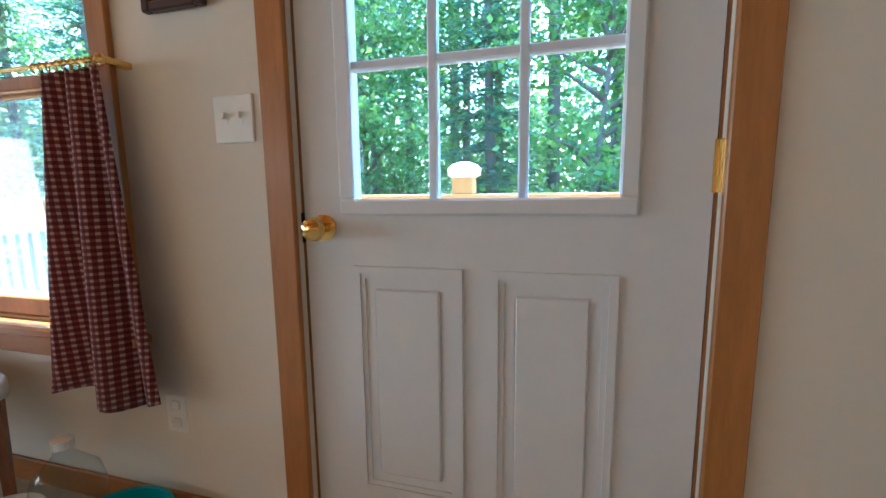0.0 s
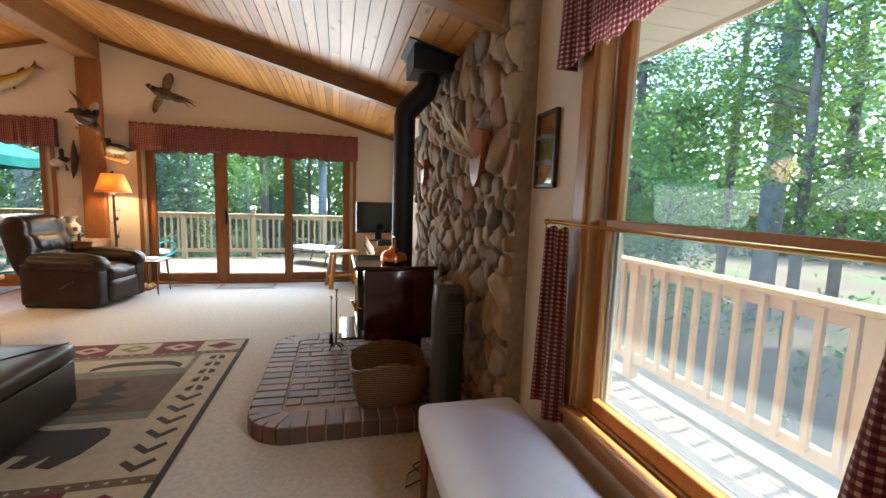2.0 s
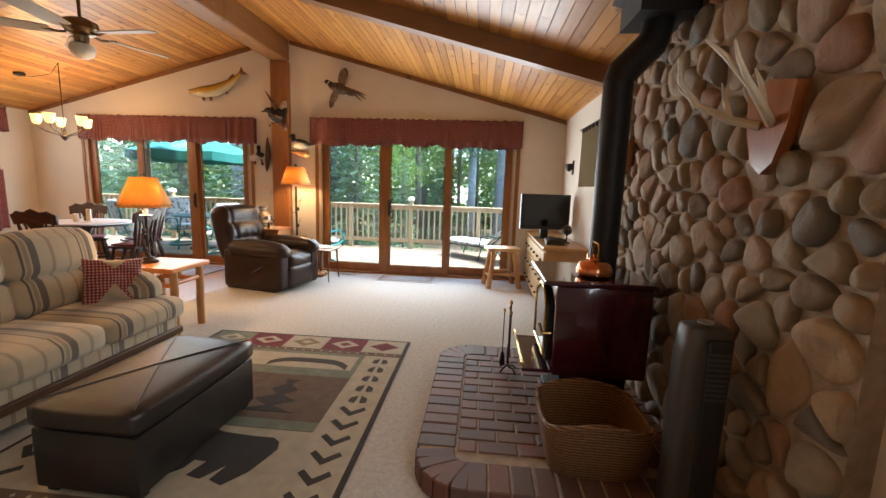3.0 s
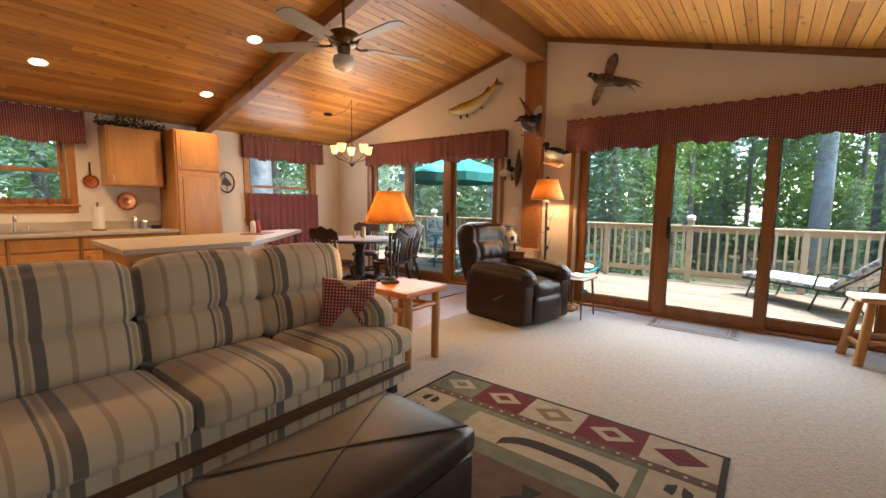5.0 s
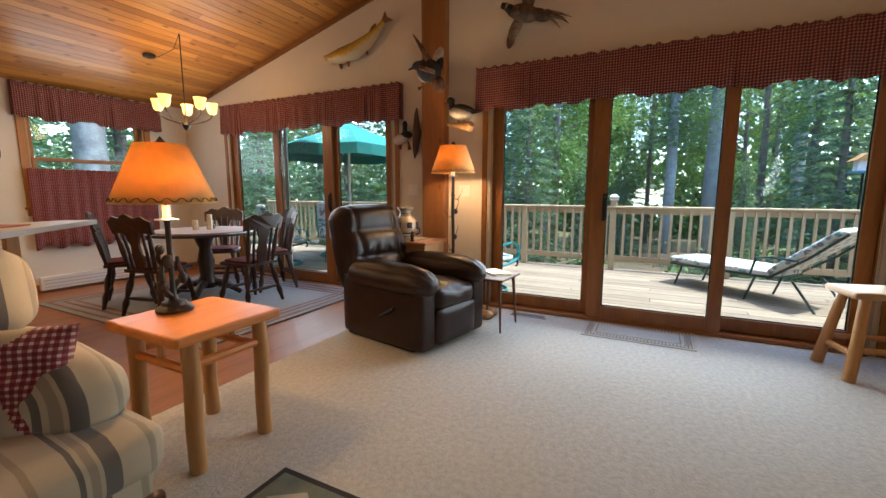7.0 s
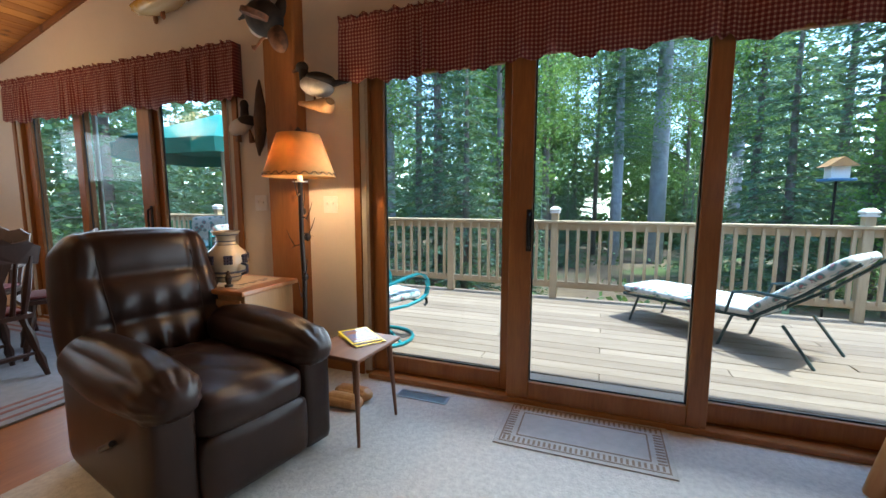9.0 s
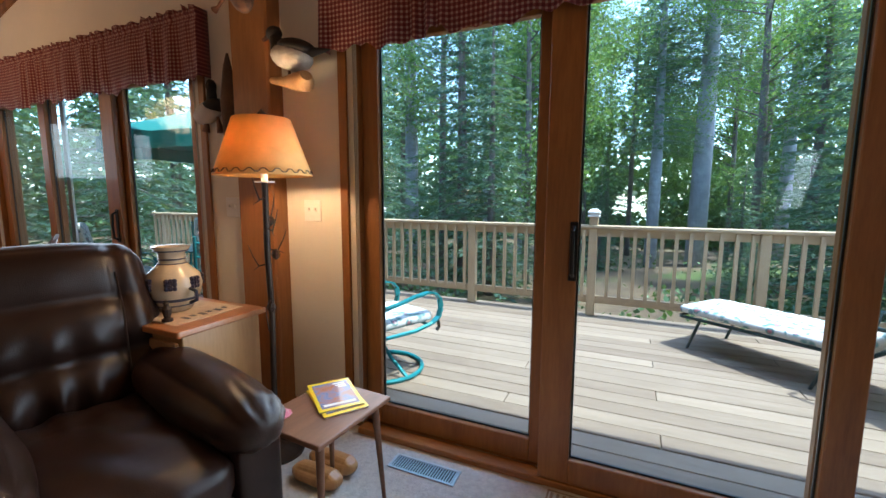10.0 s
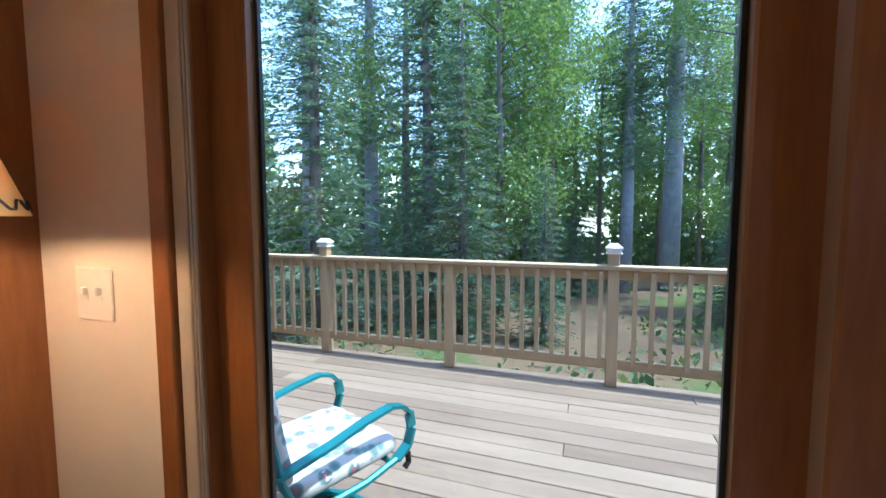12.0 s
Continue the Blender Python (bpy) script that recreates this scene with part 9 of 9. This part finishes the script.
# west side, beyond the deck railing
for k, x, y, rz, sc in (("p", -24.5, 0.72, 0, 1.15), ("p", -23.6, -0.85, 70, 0.75), ("s", -14.6, -7.6, 0, 1.0), ("s", -16.8, -5.9, 120, 1.1), ("s", -13.9, -9.8, 60, 0.9), ("y", -15.4, -4.6, 30, 1.0),
                        ("m", -17.5, -4.2, 20, 1.1), ("n", -20.5, -3.2, 150, 1.0), ("n", -21.5, -5.2, 10, 1.0), ("n", -19.2, -7.6, 80, 1.05), ("p", -20.5, -9.5, 200, 0.9), ("p", -18.6, -10.8, 40, 0.8), ("p", -26, -6.5, 100, 0.95),
                        ("s", -20.5, 2.9, 0, 1.0), ("s", -18.0, 4.6, 90, 1.1), ("s", -22.5, 5.8, 180, 1.2), ("y", -17.0, 2.6, 45, 1.1), ("m", -17.5, 7.5, 5, 1.1), ("m", -15.2, 5.8, 60, 1.0), ("n", -21.5, 1.9, 190, 1.0), ("n", -16.5, 9.5, 15, 1.0), ("s", -14.8, 8.6, 77, 1.0),
                        ("n", -24, -3.4, 100, 1.0), ("m", -22.6, -4.3, 33, 1.2), ("b", -25.5, -8.0, 0, 1.0), ("n", -28, 3.4, 11, 1.1), ("m", -26.5, 2.1, 99, 1.1), ("n", -29, -11, 0, 1.1), ("s", -25, -12.5, 10, 1.2), ("s", -15.8, -12.6, 200, 1.0), ("s", -13.4, -13.0, 140, 1.0), ("n", -19, -14, 0, 1.1),
                        ("y", -15.2, -2.9, 0, 0.5), ("y", -18.6, 1.0, 50, 0.5), ("a", -16.0, 4.0, 90, 1.0), ("y", -22, -2.6, 20, 0.55), ("n", -27, -1.7, 70, 0.9), ("m", -29.5, -0.6, 10, 1.2), ("s", -30, -2.9, 10, 1.1), ("p", -30, -4.4, 0, 1.0), ("p", -31, 5, 0, 1.0), ("n", -31, 1.2, 40, 1.0),
                        # north side, beyond the walkway
                        ("s", -9.5, 7.0, 0, 1.0), ("p", -7.8, 9.2, 10, 0.8), ("m", -6.0, 7.6, 40, 1.0), ("n", -3.8, 9.0, 0, 1.0), ("b", -5.4, 11, 90, 1.0), ("p", -4.0, 8.2, 0, 0.6), ("m", -1.6, 8.6, 100, 1.0), ("n", 0.2, 7.2, 20, 0.9), ("s", 1.4, 9.6, 0, 1.0), ("m", 2.6, 7.4, 170, 1.0), ("a", -2.6, 6.0, 0, 1.0), ("a", 0.6, 5.2, 66, 1.1), ("a", -7.2, 6.0, 20, 1.0), ("n", -10.5, 11, 0, 1.0), ("s", -1.5, 12.5, 0, 1.1), ("n", 4.2, 10, 0, 1.0), ("m", -12.5, 9.4, 0, 1.1), ("y", -0.8, 6.6, 0, 1.0), ("n", -8.8, 13, 50, 1.1), ("s", -4.8, 14, 0, 1.2), ("n", -2.4, 11.2, 80, 1.1), ("n", 1.8, 13, 0, 1.2),
                        # south side, behind the kitchen
                        ("b", -7.95, -11.1, 0, 1.35), ("s", -6.2, -12.0, 50, 1.0), ("s", -9.6, -13.4, 0, 1.1), ("s", -4.0, -12.6, 90, 1.0), ("s", -2.2, -11.8, 0, 1.0), ("m", -5.0, -14.4, 0, 1.1), ("s", -11.2, -11.4, 0, 1.0), ("y", -6.4, -11.0, 10, 1.0), ("s", -0.6, -13.2, 0, 1.0), ("n", -7.2, -15.5, 0, 1.1)):
    plant(k, x, y, rz, sc)
# undergrowth and far woods
r = np.random.RandomState(77)
n = 26000
ang = r.uniform(0, 6.28, n)
px = r.uniform(-27, 5, n)
py = r.uniform(-16, 14, n)
keep = ((px < -11.6) | (py > 3.0) | (py < -9.2)) & ((np.sin(px * 1.3) + np.cos(py * 1.1 + px * 0.4)) > 0.1)
px, py = px[keep], py[keep]
gz = np.array([land(a, b) for a, b in zip(px, py)])
hz = np.abs(r.normal(size=len(px))) * 0.28 * (0.6 + 0.4 * np.sin(px * 2.1) * np.cos(py * 1.7))
P = np.stack([px, py, gz + np.abs(hz)], 1)
D = r.normal(size=P.shape) + np.array([0, 0, 0.5])
D /= np.linalg.norm(D, axis=1)[:, None]
L = r.uniform(0.08, 0.2, len(P))
tagged(blades("undergrowth", P, D, L * 0.3, L, M_FARLEAF), "low leafy undergrowth under the trees", "undergrowth", kind="stuff")
n = 240000
ang = r.uniform(0, 6.283, n)
rad = r.uniform(30, 46, n)
px, py = rad * np.cos(ang) - 5, rad * np.sin(ang) - 3
clump = np.sin(ang * 23) + np.sin(ang * 41 + 1.3) + 0.8 * np.sin(ang * 67 + 2)
top = 10.5 + 2.4 * clump
hz = r.uniform(0, 1, n) ** 1.6 * top
lake_gap = (px < -20) & (np.abs(py + 1.9) < 1.2) & (hz > 1.9) & (hz < 3.6)
keep = ~lake_gap & (hz > 0.3) & ((clump + 0.8 * np.sin(hz * 1.7 + ang * 60)) > -1.3 - 2.0 * (hz < 6))
px, py, hz = px[keep], py[keep], hz[keep]
P = np.stack([px, py, hz - 2.0], 1)
D = r.normal(size=P.shape)
D /= np.linalg.norm(D, axis=1)[:, None]
L = r.uniform(0.3, 0.62, len(P))
tagged(blades("far_woods", P, D, L * 0.38, L, M_FARLEAF), "distant mixed woodland around the cabin", "woods", kind="stuff")
